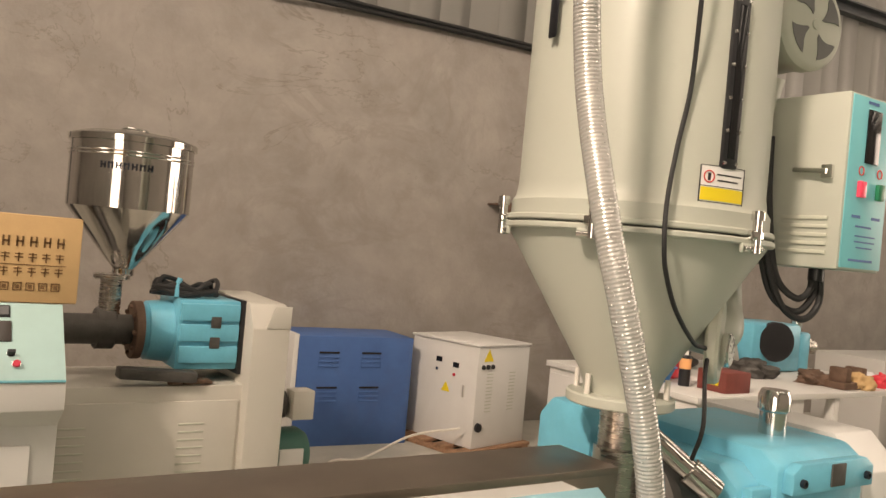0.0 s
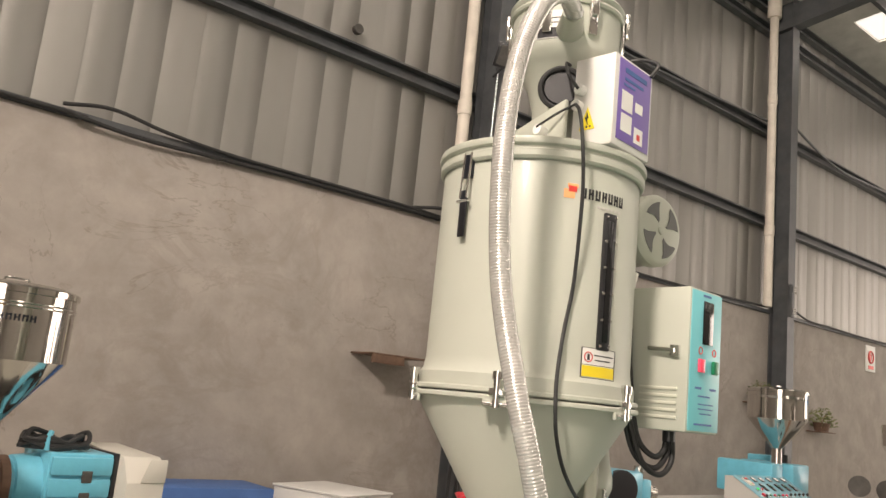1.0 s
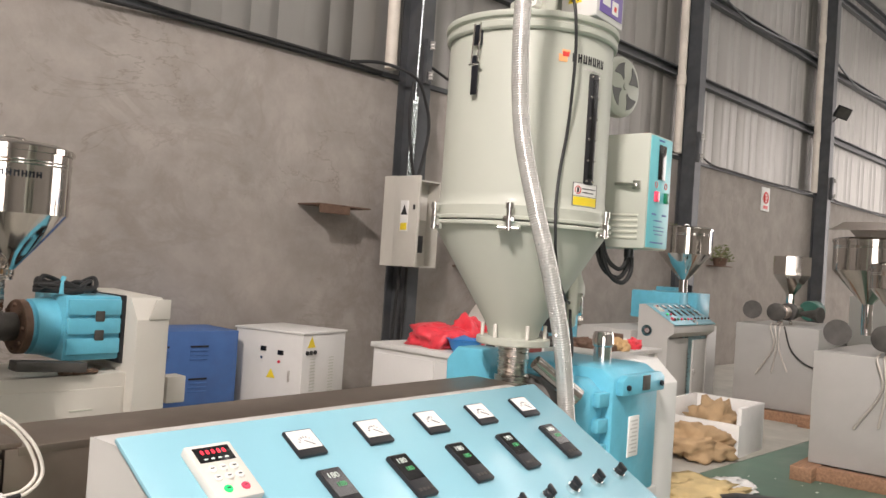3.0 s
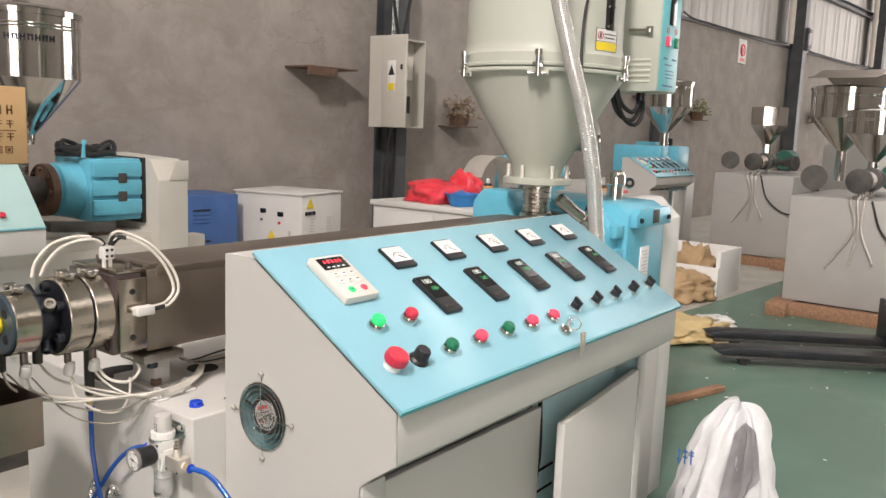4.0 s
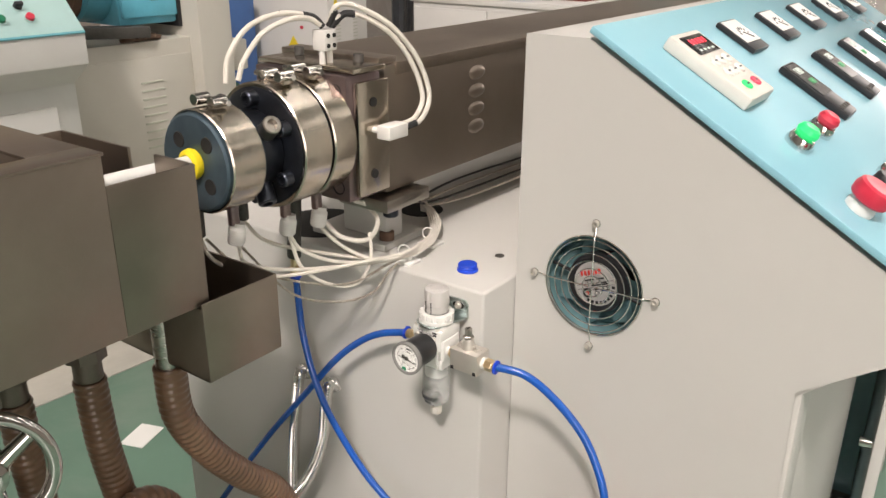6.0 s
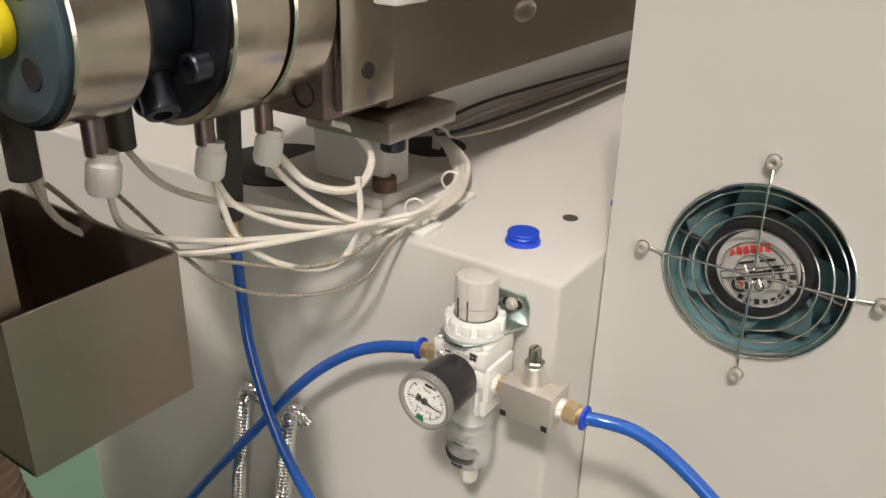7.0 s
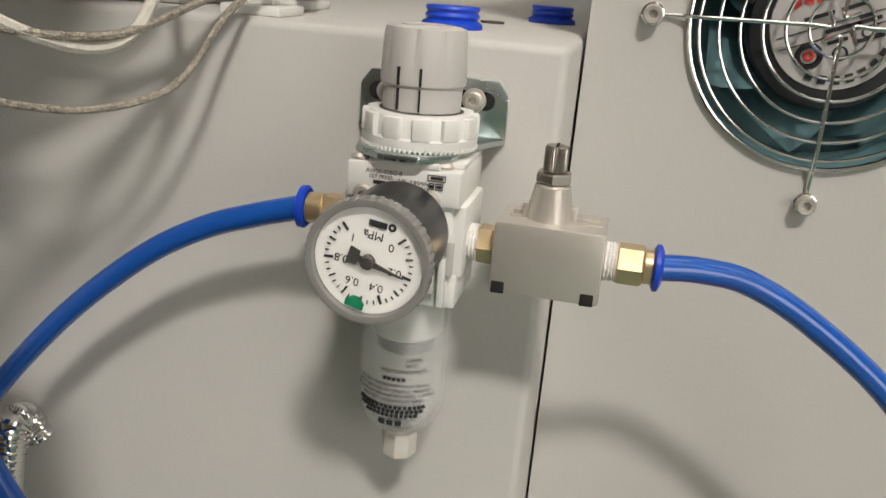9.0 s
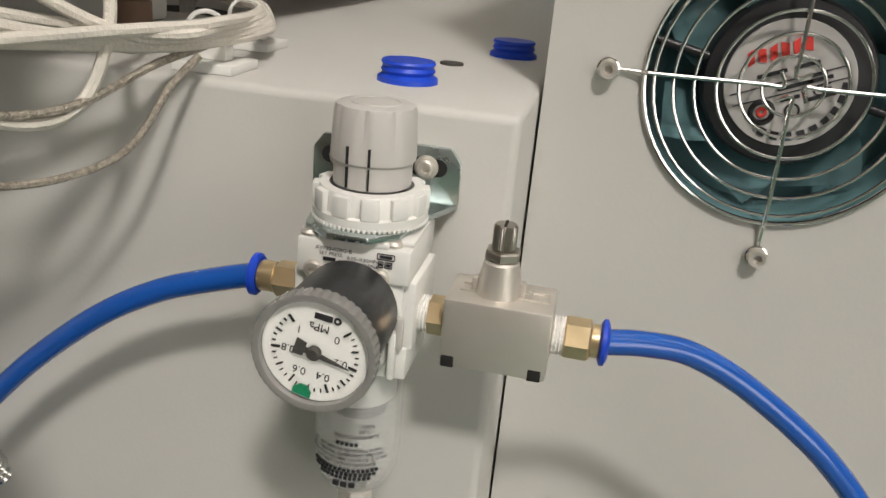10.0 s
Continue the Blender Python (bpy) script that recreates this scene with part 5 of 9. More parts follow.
    for i in range(12):
        a = 2 * math.pi * (i + 0.5) / 12
        k = bmn()
        box(k, 0.0180, 0.0207, -0.0032, 0.0032, 0.8172, 0.8246, 0.0006, m=Matrix.Translation((RX, RY, 0)) @ Matrix.Rotation(a, 4, "Z"))
        part("lug", k, white_plastic, col)
    for i in range(72):
        a = 2 * math.pi * i / 72
        if math.cos(a) > 0.25:
            continue
        k = bmn()
        rod(k, (RX + 0.0203 * math.cos(a), RY + 0.0203 * math.sin(a), 0.8131), (RX + 0.0203 * math.cos(a), RY + 0.0203 * math.sin(a), 0.8142), 0.0006, seg=6)
        part("serration", k, white_plastic, col)
    # body
    k = bmn()
    box(k, RX - 0.0195, RX + 0.0195, RY - 0.0202, RY + 0.0202, 0.7955, 0.8085, 0.0012)
    box(k, RX - 0.0150, RX + 0.0195, RY - 0.0202, RY + 0.0202, 0.8085, 0.8104, 0.0006)
    box(k, RX - 0.0197, RX - 0.0120, RY - 0.0125, RY + 0.0125, 0.8080, 0.8104, 0.0008)
    box(k, RX - 0.0175, RX + 0.0185, RY - 0.0180, RY + 0.0180, 0.7580, 0.7958, 0.0015)
    box(k, RX - 0.0215, RX - 0.0140, RY - 0.0135, RY + 0.0135, 0.7640, 0.7950, 0.0015)
    body = part("body", k, white_plastic, rg, "white moulded regulator body")
    for s_ in (-1, 1):
        k = bmn()
        box(k, RX - 0.0160, RX + 0.0160, RY + s_ * 0.0195 - 0.0028, RY + s_ * 0.0195 + 0.0028, 0.7700, 0.7960, 0.0012)
        box(k, RX - 0.0175, RX + 0.0150, RY + s_ * 0.0185 - 0.0022, RY + s_ * 0.0185 + 0.0022, 0.7585, 0.7712, 0.001)
        part("port_boss", k, white_plastic, body)
        k = bmn()
        box(k, RX - 0.0215, RX - 0.0172, RY + s_ * 0.0160 - 0.0012, RY + s_ * 0.0160 + 0.0012, 0.7600, 0.7780, 0.0005)
        part("rib", k, white_plastic, body)
    # Recess drawn as a raised block; its shade is put into the grey.
    k = bmn()
    box(k, RX - 0.0205, RX - 0.0185, RY - 0.0195, RY - 0.0170, 0.772, 0.784, 0.0004)
    part("recess", k, grey_plastic, body)
    for y, z in ((1.0795, 0.7975), (1.1035, 0.7975)):
        k = bmn()
        lathe(k, [(0, 0), (0.0034, 0), (0.0034, 0.0012), (0.0027, 0.0021), (0.0011, 0.0023), (0.0009, 0.0010), (0, 0.0010)], (RX - 0.0195, y, z), (-1, 0, 0), 20)
        part("screw", k, nickel, body)
    for y in (1.0765, 1.1065):
        k = bmn()
        lathe(k, [(0, 0), (0.0033, 0), (0.0033, 0.0008), (0.0024, 0.0018), (0, 0.0021)], (RX - 0.0155, y, 0.8087), (0, 0, 1), 20)
        part("screw", k, nickel, body)
    fm = frame_of((RX - 0.01965, RY, 0.8035), (0, -1, 0), (-1, 0, 0))
    k = bmn()
    text_mesh(k, "AW20-02BG-B", fm @ pose(-0.0068, 0.0020, 0), 0.0021, 0.00003)
    text_mesh(k, "SET PRESS.", fm @ pose(-0.0076, 0.0002, 0), 0.0019, 0.00003)
    text_mesh(k, "0.05~0.85MPa", fm @ pose(0.0035, -0.0004, 0), 0.0019, 0.00003)
    text_mesh(k, "MADE IN CHINA", fm @ pose(0.0022, -0.0022, 0), 0.0019, 0.00003)
    quad(k, fm @ Vector((-0.0082, -0.0017, 0)), (0, 0.0022, 0), (0, 0, 0.0006))
    for x, w in ((0.0117, 0.0030), (0.0100, 0.0008), (0.0127, 0.0012)):
        y = 0.0021 if w > 0.002 else -0.0008
        for a, b, c, d in ((0, 0.0010, w, 0.00008), (0, -0.0010, w, 0.00008), (w, 0, 0.00008, 0.0010), (-w, 0, 0.00008, 0.0010)):
            quad(k, fm @ Vector((x + a, y + b, 0)), (0, c, 0), (0, 0, d))
        quad(k, fm @ Vector((x, y, 0)), (0, w * 0.7, 0), (0, 0, 0.0004))
    part("print", k, ink, body)
    # clear bowl with an inner guard and drain
    k = bmn()
    lathe(k, [(0.0150, 0.7585), (0.0172, 0.7580), (0.0172, 0.7160), (0.0165, 0.7085), (0.0140, 0.7030), (0.0095, 0.6995), (0.0060, 0.6985), (0.0, 0.6985), (0.0, 0.7005), (0.0085, 0.7012), (0.0125, 0.7042), (0.0150, 0.7100), (0.0156, 0.7170), (0.0156, 0.7580)], (RX, RY, 0), (0, 0, 1), 40)
    bowl = part("bowl", k, bowl_plastic, rg, "clear polycarbonate bowl with printed warnings")
    bowl.visible_shadow = True
    k = bmn()
    lathe(k, [(0, 0.7400), (0.0125, 0.7400), (0.0140, 0.7415), (0.0140, 0.7575), (0, 0.7575)], (RX, RY, 0), (0, 0, 1), 32)
    part("element", k, white_plastic, bowl)
    k = bmn()
    lathe(k, [(0, 0.7330), (0.009, 0.7330), (0.0110, 0.7345), (0.0110, 0.7385), (0.0085, 0.7395), (0, 0.7395)], (RX, RY, 0), (0, 0, 1), 28)
    part("baffle", k, black_plastic, bowl)
    k = bmn()
    lathe(k, [(0, 0.7015), (0.0055, 0.7015), (0.0075, 0.7040), (0.0075, 0.7085), (0.0055, 0.7100), (0, 0.7100)], (RX, RY, 0), (0, 0, 1), 24)
    part("drain_valve", k, cast_iron, bowl)
    # words on the bowl, wrapped round it
    k = bmn()
    R = 0.01735
    lines = [("1.0MPa", 0.7350, 0.0022, -26), ("60°C", 0.7328, 0.0022, -24), ("POLYCARBONATE", 0.7303, 0.0021, -14), ("USE UNIT BEFORE REMOVING BOWL", 0.7243, 0.00185, 2),
             ("WITH NEUTRAL DETERGENT. PREVENT", 0.7222, 0.00185, 2), ("DIFFUSION OF ORGANIC SOLVENTS, CUTTING", 0.7201, 0.0017, 2), ("SHUT OUT ULTRAVIOLET RAYS.", 0.7180, 0.00185, 2)]

    def wrap(body_, z, size, mid):
        q = bmn()
        text_mesh(q, body_, Matrix.Identity(4), size, 0.00003)
        for v in q.verts:
            a = radians(180 + mid) + v.co.x / R
            v.co = Vector((RX + (R + v.co.z) * math.cos(a), RY + (R + v.co.z) * math.sin(a), z + v.co.y))
        merge(k, q)
    for body_, z, size, mid in lines:
        wrap(body_, z, size, -mid)
    for z, w, mid in ((0.7272, 0.009, 5), (0.7155, 0.026, 0), (0.7137, 0.024, 0), (0.7119, 0.020, 2)):
        m_ = int(w / 0.0016)
        for j in range(m_):
            a = radians(180 + mid) + (j - m_ / 2) * 0.0018 / R
            quad(k, (RX + R * math.cos(a), RY + R * math.sin(a), z), (-0.0006 * math.sin(a), 0.0006 * math.cos(a), 0), (0, 0, 0.0006))
    for j in range(3):
        a = radians(180) + (j - 1) * 0.0032 / R
        quad(k, (RX + R * math.cos(a), RY + R * math.sin(a), 0.7088), (-0.0012 * math.sin(a), 0.0012 * math.cos(a), 0), (0, 0, 0.0010))
    part("print", k, ink, bowl)
    k = bmn()
    rod(k, (RX, RY, 0.6985), (RX, RY, 0.6955), 0.0055)
    lathe(k, [(0, 0), (0.0068, 0), (0.0072, 0.001), (0.0072, 0.0085), (0.0062, 0.0095), (0, 0.0095)], (RX, RY, 0.6862), (0, 0, 1), 8)
    part("drain_cock", k, offwhite, rg)

    # pressure gauge, screwed in upside down
    GX, GY, GZ = -0.318, 1.0886, 0.7874
    k = bmn()
    lathe(k, [(0, 0.040), (0.0150, 0.040), (0.0172, 0.036), (0.0180, 0.012), (0.0180, 0.004), (0.0170, 0.003), (0, 0.003)], (GX, GY, GZ), (1, 0, 0), 48)
    ga = part("gauge", k, black_plastic, rg, "round pressure gauge mounted upside down")
    k = bmn()
    n, t, rings = 180, bmn(), []
    for x, r, c in ((0.0060, 0.0178, 0), (0.0058, 0.0199, 0.0004), (0.0020, 0.0201, 0.0004), (0.0002, 0.0197, 0.0002), (0.0, 0.0189, 0), (0.0004, 0.0174, 0), (0.0022, 0.0169, 0)):
        rr = []
        for i in range(n):
            a = 2 * math.pi * i / n
            q = r - (c if (i // 2) % 2 else 0)
            rr.append(t.verts.new((GX + x, GY + q * math.cos(a), GZ + q * math.sin(a))))
        rings.append(rr)
    for a, b in zip(rings, rings[1:]):
        for i in range(n):
            t.faces.new((a[i], a[(i + 1) % n], b[(i + 1) % n], b[i]))
    merge(k, t)
    part("bezel", k, bezel_plastic, ga, "grey knurled clear plastic bezel")
    k = bmn()
    lathe(k, [(0, 0.0029), (0.0171, 0.0029), (0.0171, 0.0036), (0, 0.0036)], (GX, GY, GZ), (1, 0, 0), 48)
    part("dial", k, paper, ga, "white dial in MPa")
    gm = frame_of((GX + 0.0027, GY, GZ), (0, -1, 0), (-1, 0, 0)) @ pose(0, 0, 0, 0, 0, 172)
    g3 = gm.to_3x3()
    k = bmn()

    def dial(a, r):
        return Vector((r * math.sin(a), r * math.cos(a), 0))
    for i in range(11):
        a = radians(-135 + 27 * i)
        big = i % 2 == 0
        quad(k, gm @ dial(a, 0.0126 if big else 0.0128), g3 @ (Vector((math.sin(a), math.cos(a), 0)) * (0.0014 if big else 0.0011)), g3 @ (Vector((math.cos(a), -math.sin(a), 0)) * (0.00032 if big else 0.0002)))
    for i in range(10):
        for j in range(1, 3):
            a = radians(-135 + 27 * i + 9 * j)
            quad(k, gm @ dial(a, 0.0133), g3 @ (Vector((math.sin(a), math.cos(a), 0)) * 0.0006), g3 @ (Vector((math.cos(a), -math.sin(a), 0)) * 0.00014))
    for i, w in enumerate(("0", "0.2", "0.4", "0.6", "0.8", "1")):
        a = radians(-135 + 54 * i)
        text_mesh(k, w, gm @ Matrix.Translation(dial(a, 0.0086)), 0.0037, 0.00003)
    text_mesh(k, "MPa", gm @ pose(0.0, -0.0085, 0), 0.0038, 0.00003)
    quad(k, gm @ Vector((-0.0008, -0.0122, 0)), g3 @ Vector((0.0028, 0, 0)), g3 @ Vector((0, 0.0009, 0)))
    ring(k, gm @ Vector((-0.0052, -0.0122, 0)), (1, 0, 0), 0.0009, 0.0004, 14, 6)
    part("scale_print", k, ink, ga)
    a = radians(-135 + 54 * 1.02)
    d, e = Vector((math.sin(a), math.cos(a), 0)), Vector((math.cos(a), -math.sin(a), 0))
    k = bmn()
    t = bmn()
    pts = [d * 0.0120 + e * 0.0001, d * 0.0120 - e * 0.0001, d * 0.0 - e * 0.0011, d * -0.0030 - e * 0.0010, d * -0.0030 - e * 0.0024, d * -0.0064 - e * 0.0028, d * -0.0064 + e * 0.0028, d * -0.0030 + e * 0.0024, d * -0.0030 + e * 0.0010, d * 0.0 + e * 0.0011]
    lo, hi = [t.verts.new(gm @ (p + Vector((0, 0, 0.0010)))) for p in pts], [t.verts.new(gm @ (p + Vector((0, 0, 0.0014)))) for p in pts]
    t.faces.new(lo)
    t.faces.new(hi)
    for i in range(len(pts)):
        t.faces.new((lo[i], lo[(i + 1) % len(pts)], hi[(i + 1) % len(pts)], hi[i]))
    bmesh.ops.recalc_face_normals(t, faces=t.faces[:])
    merge(k, t)
    lathe(k, [(0, 0), (0.0023, 0), (0.0023, -0.0016), (0.0016, -0.0022), (0, -0.0022)], (GX + 0.0025, GY, GZ), (1, 0, 0), 24)
    part("pointer", k, cast_iron, ga)
    k = bmn()
    a = radians(-135 + 54 * 2.62)
    d, e = Vector((math.sin(a), math.cos(a), 0)), Vector((math.cos(a), -math.sin(a), 0))
    t = bmn()
    pts = [d * 0.0158 + e * 0.0030, d * 0.0158 - e * 0.0030, d * 0.0138 - e * 0.0030, d * 0.0120 - e * 0.0010, d * 0.0120 + e * 0.0010, d * 0.0138 + e * 0.0030]
    lo, hi = [t.verts.new(gm @ (p + Vector((0, 0, 0.0005)))) for p in pts], [t.verts.new(gm @ (p + Vector((0, 0, 0.0010)))) for p in pts]
    t.faces.new(lo)
    t.faces.new(hi)
    for i in range(len(pts)):
        t.faces.new((lo[i], lo[(i + 1) % len(pts)], hi[(i + 1) % len(pts)], hi[i]))
    bmesh.ops.recalc_face_normals(t, faces=t.faces[:])
    merge(k, t)
    part("limit_mark", k, MATS["green_plastic"], ga, "green limit mark")
    k = bmn()
    lathe(k, [(0, 0.0006), (0.0172, 0.0012), (0.0172, 0.0017), (0, 0.0011)], (GX, GY, GZ), (1, 0, 0), 48)
    cov = part("window", k, glass, ga)
    cov.visible_shadow = False

    # left push-in fitting
    k = bmn()
    hexbar(k, (-0.262, 1.1120, 0.7850), (-0.262, 1.1225, 0.7850), 0.0068)
    rod(k, (-0.262, 1.1225, 0.7850), (-0.262, 1.1290, 0.7850), 0.0058)
    ft = part("fitting", k, brass, rg, "brass push-in fitting with blue ring")
    k = bmn()
    lathe(k, [(0.0042, 0), (0.0068, 0), (0.0080, 0.0010), (0.0080, 0.0026), (0.0060, 0.0036), (0.0042, 0.0036)], (-0.262, 1.1290, 0.7850), (0, 1, 0), 28, closed=True)
    part("release_ring", k, blue_cap, ft)


build_regulator()


def build_flow_valve():
    vx, vz = -0.2630, 0.7835
    fv = thing("flow_valve", (vx, 1.042, 0.77), "nickel flow control valve with knurled stem and brass fittings", "valve")
    k = bmn()
    box(k, vx - 0.0125, vx + 0.0125, 1.0225, 1.0600, 0.7705, 0.7960, 0.0010)
    bd = part("block", k, nickel, fv)
    for y in (1.0265, 1.0570):
        k = bmn()
        box(k, vx - 0.0128, vx - 0.0090, y - 0.0024, y + 0.0024, 0.7702, 0.7748, 0.0006)
        part("notch", k, dark_void, bd)
    k = bmn()
    for y, w in ((1.0530, 0.0030), (1.0340, 0.0026), (1.0280, 0.0030)):
        for a, b in ((0.0055, 0), (-0.0010, 0)):
            quad(k, (vx + a - 0.002, y, 0.7962), (0.0003, 0, 0), (0, w, 0))
        quad(k, (vx + 0.0002, y + w, 0.7962), (0.0033, 0, 0), (0, 0.0002, 0))
        quad(k, (vx + 0.0002, y - w, 0.7962), (0.0033, 0, 0), (0, 0.0002, 0))
    part("marks", k, nickel, bd)
    k = bmn()
    lathe(k, [(0, 0), (0.0082, 0), (0.0080, 0.0020), (0.0062, 0.0118), (0.0054, 0.0126), (0, 0.0126)], (vx, 1.0430, 0.7958), (0, 0, 1), 32)
    box(k, vx - 0.002, vx + 0.002, 1.0336, 1.0356, 0.7958, 0.8010, 0.0004)
    box(k, vx - 0.002, vx + 0.002, 1.0504, 1.0524, 0.7958, 0.8010, 0.0004)
    part("bonnet", k, nickel, bd)
    k = bmn()
    rod(k, (vx, 1.0430, 0.8072), (vx, 1.0430, 0.8110), 0.0042)
    hexbar(k, (vx, 1.0430, 0.8088), (vx, 1.0430, 0.8124), 0.0066)
    part("lock_nut", k, dark_nickel, bd)
    k = bmn()
    n, t, rings = 64, bmn(), []
    for z, r, c in ((0.8124, 0.0036, 0.0), (0.8130, 0.0042, 0.0003), (0.8205, 0.0042, 0.0003), (0.8215, 0.0036, 0)):
        rings.append([t.verts.new((vx + (r - (c if i % 2 else 0)) * math.cos(2 * math.pi * i / n), 1.0430 + (r - (c if i % 2 else 0)) * math.sin(2 * math.pi * i / n), z)) for i in range(n)])
    for a, b in zip(rings, rings[1:]):
        for i in range(n):
            t.faces.new((a[i], a[(i + 1) % n], b[(i + 1) % n], b[i]))
    t.faces.new(rings[-1])
    merge(k, t)
    part("stem", k, dark_nickel, bd)
    k = bmn()
    box(k, vx - 0.0032, vx + 0.0032, 1.0425, 1.0435, 0.8213, 0.8218)
    part("slot", k, dark_void, bd)
    # nipple towards the regulator, wrapped with tape
    k = bmn()
    tube(k, [(vx, 1.0745, 0.7835), (vx, 1.0705, 0.7835), (vx, 1.0665, 0.7835)], 0.0064, 20, 4, 0.0004, 0.0012)
    part("thread", k, thread_white, fv)
    k = bmn()
    hexbar(k, (vx, 1.0672, 0.7835), (vx, 1.0605, 0.7835), 0.0072)
    part("nipple", k, brass, fv)
    k = bmn()
    tube(k, [(vx, 1.0225, 0.7835), (vx, 1.0205, 0.7835), (vx, 1.0182, 0.7835)], 0.0066, 20, 4, 0.0005, 0.0012)
    part("thread", k, thread_white, fv)
    k = bmn()
    hexbar(k, (vx, 1.0184, 0.7835), (vx, 1.0090, 0.7835), 0.0074)
    rod(k, (vx, 1.0090, 0.7835), (vx, 1.0060, 0.7835), 0.0060)
    ft = part("fitting", k, brass, fv, "brass push-in fitting with blue ring")
    k = bmn()
    lathe(k, [(0.0044, 0), (0.0066, 0), (0.0082, 0.0008), (0.0082, 0.0022), (0.0062, 0.0032), (0.0044, 0.0032)], (vx, 1.0060, 0.7835), (0, -1, 0), 28, closed=True)
    part("release_ring", k, blue_cap, ft)
    fv.location.z -= 0.0025
    fv.location.y -= 0.0028


build_flow_valve()


def build_tubes():
    # from the regulator down to the air supply
    k = bmn()
    tube(k, [(-0.262, 1.130, 0.7850), (-0.262, 1.150, 0.7790), (-0.262, 1.1716, 0.7709), (-0.262, 1.1975, 0.7558), (-0.262, 1.230, 0.7290), (-0.2625, 1.258, 0.7000), (-0.263, 1.280, 0.6735), (-0.264, 1.3034, 0.6440), (-0.265, 1.341, 0.5980), (-0.266, 1.390, 0.5370), (-0.268, 1.455, 0.4500), (-0.272, 1.51, 0.37), (-0.28, 1.545, 0.32)], 0.0047, 14, 10)
    solo("air_tube", k, blue_tube, "blue polyurethane air tube curving to the regulator", "tube", "blue air tubes")
    # from the valve round in a wide loop and up to the die
    k = bmn()
    tube(k, [(-0.263, 1.003, 0.7810), (-0.258, 0.987, 0.7806), (-0.252, 0.969, 0.7765), (-0.248, 0.945, 0.7635), (-0.246, 0.913, 0.7390), (-0.245, 0.888, 0.7080), (-0.248, 0.866, 0.660), (-0.254, 0.862, 0.615), (-0.262, 0.880, 0.562), (-0.270, 0.925, 0.526), (-0.276, 0.998, 0.508), (-0.280, 1.096, 0.517), (-0.282, 1.175, 0.556), (-0.278, 1.243, 0.617), (-0.274, 1.279, 0.668), (-0.271, 1.300, 0.725), (-0.268, 1.3085, 0.765), (-0.267, 1.312, 0.815)], 0.0047, 14, 10)
    solo("air_tube", k, blue_tube, "blue polyurethane air tube in a wide loop", "tube", "blue air tubes")
    k = bmn()
    rod(k, (-0.267, 1.3125, 0.812), (-0.267, 1.3130, 0.818), 0.0078)
    ft = thing("air_fitting", (-0.267, 1.313, 0.81), "brass push-in fitting under the die", "fitting")
    part("ring", k, blue_cap, ft)
    k = bmn()
    rod(k, (-0.267, 1.313, 0.818), (-0.267, 1.313, 0.828), 0.0066)
    rod(k, (-0.267, 1.313, 0.828), (-0.267, 1.313, 0.842), 0.0055)
    part("nut", k, brass, ft)
    k = bmn()
    rod(k, (-0.267, 1.313, 0.842), (-0.28, 1.290, 0.96), 0.009)
    part("pipe", k, cast_iron, ft)
    # ribbed metal conduits out of the face
    for a, pts in enumerate(([(-0.229, 1.338, 0.640), (-0.239, 1.338, 0.6530), (-0.247, 1.338, 0.6520), (-0.2505, 1.339, 0.636), (-0.252, 1.345, 0.592), (-0.256, 1.352, 0.52), (-0.262, 1.358, 0.38), (-0.268, 1.36, 0.20)], [(-0.229, 1.283, 0.638), (-0.239, 1.283, 0.6510), (-0.247, 1.283, 0.6500), (-0.2505, 1.284, 0.634), (-0.252, 1.287, 0.605), (-0.255, 1.293, 0.555), (-0.262, 1.318, 0.490), (-0.270, 1.365, 0.42), (-0.285, 1.45, 0.31), (-0.30, 1.53, 0.22)])):
        k = bmn()
        tube(k, pts, 0.0074, 16, 10, 0.0012, 0.0038)
        solo("flexible_conduit", k, chrome, "shiny ribbed flexible metal conduit", "conduit", "conduits")


build_tubes()

# ---- hopper dryer over the feed throat ----
DX, DY = 1.2916, 1.2864


def dryer_z(z):
    """Heights of the dryer: foot, flange and lid as they stand."""
    return float(np.interp(z, (1.0, 1.21, 1.548, 2.164, 3.0), (0.9975, 1.2075, 1.5535, 2.1405, 2.9765)))


def dryer_profile(prof):
    return [(0.956 * r, dryer_z(z)) for r, z in prof]


def around(a, r, z):
    a, r = radians(a), r * 0.956
    return Vector((DX + r * math.cos(a), DY + r * math.sin(a), dryer_z(z)))


def drum_frame(a, r, z):
    """A pose on the drum: z out of it, x to the right as one looks at it."""
    d = Vector((math.cos(radians(a)), math.sin(radians(a)), 0))
    return frame_of(around(a, r, z), Vector((0, 0, 1)).cross(d), d)


def curved_patch(bm, a0, a1, z0, z1, r, t=0.0008, n=10):
    """A thin plate bent round the drum between two angles."""
    q = bmn()
    cols = []
    for i in range(n + 1):
        a = a0 + (a1 - a0) * i / n
        cols.append([q.verts.new(around(a, rr, z)) for rr, z in ((r, z0), (r, z1), (r + t, z1), (r + t, z0))])
    for c, d in zip(cols, cols[1:]):
        for k in range(4):
            q.faces.new((c[k], d[k], d[(k + 1) % 4], c[(k + 1) % 4]))
    q.faces.new(cols[0])
    q.faces.new(cols[-1])
    bmesh.ops.recalc_face_normals(q, faces=q.faces[:])
    return merge(bm, q)


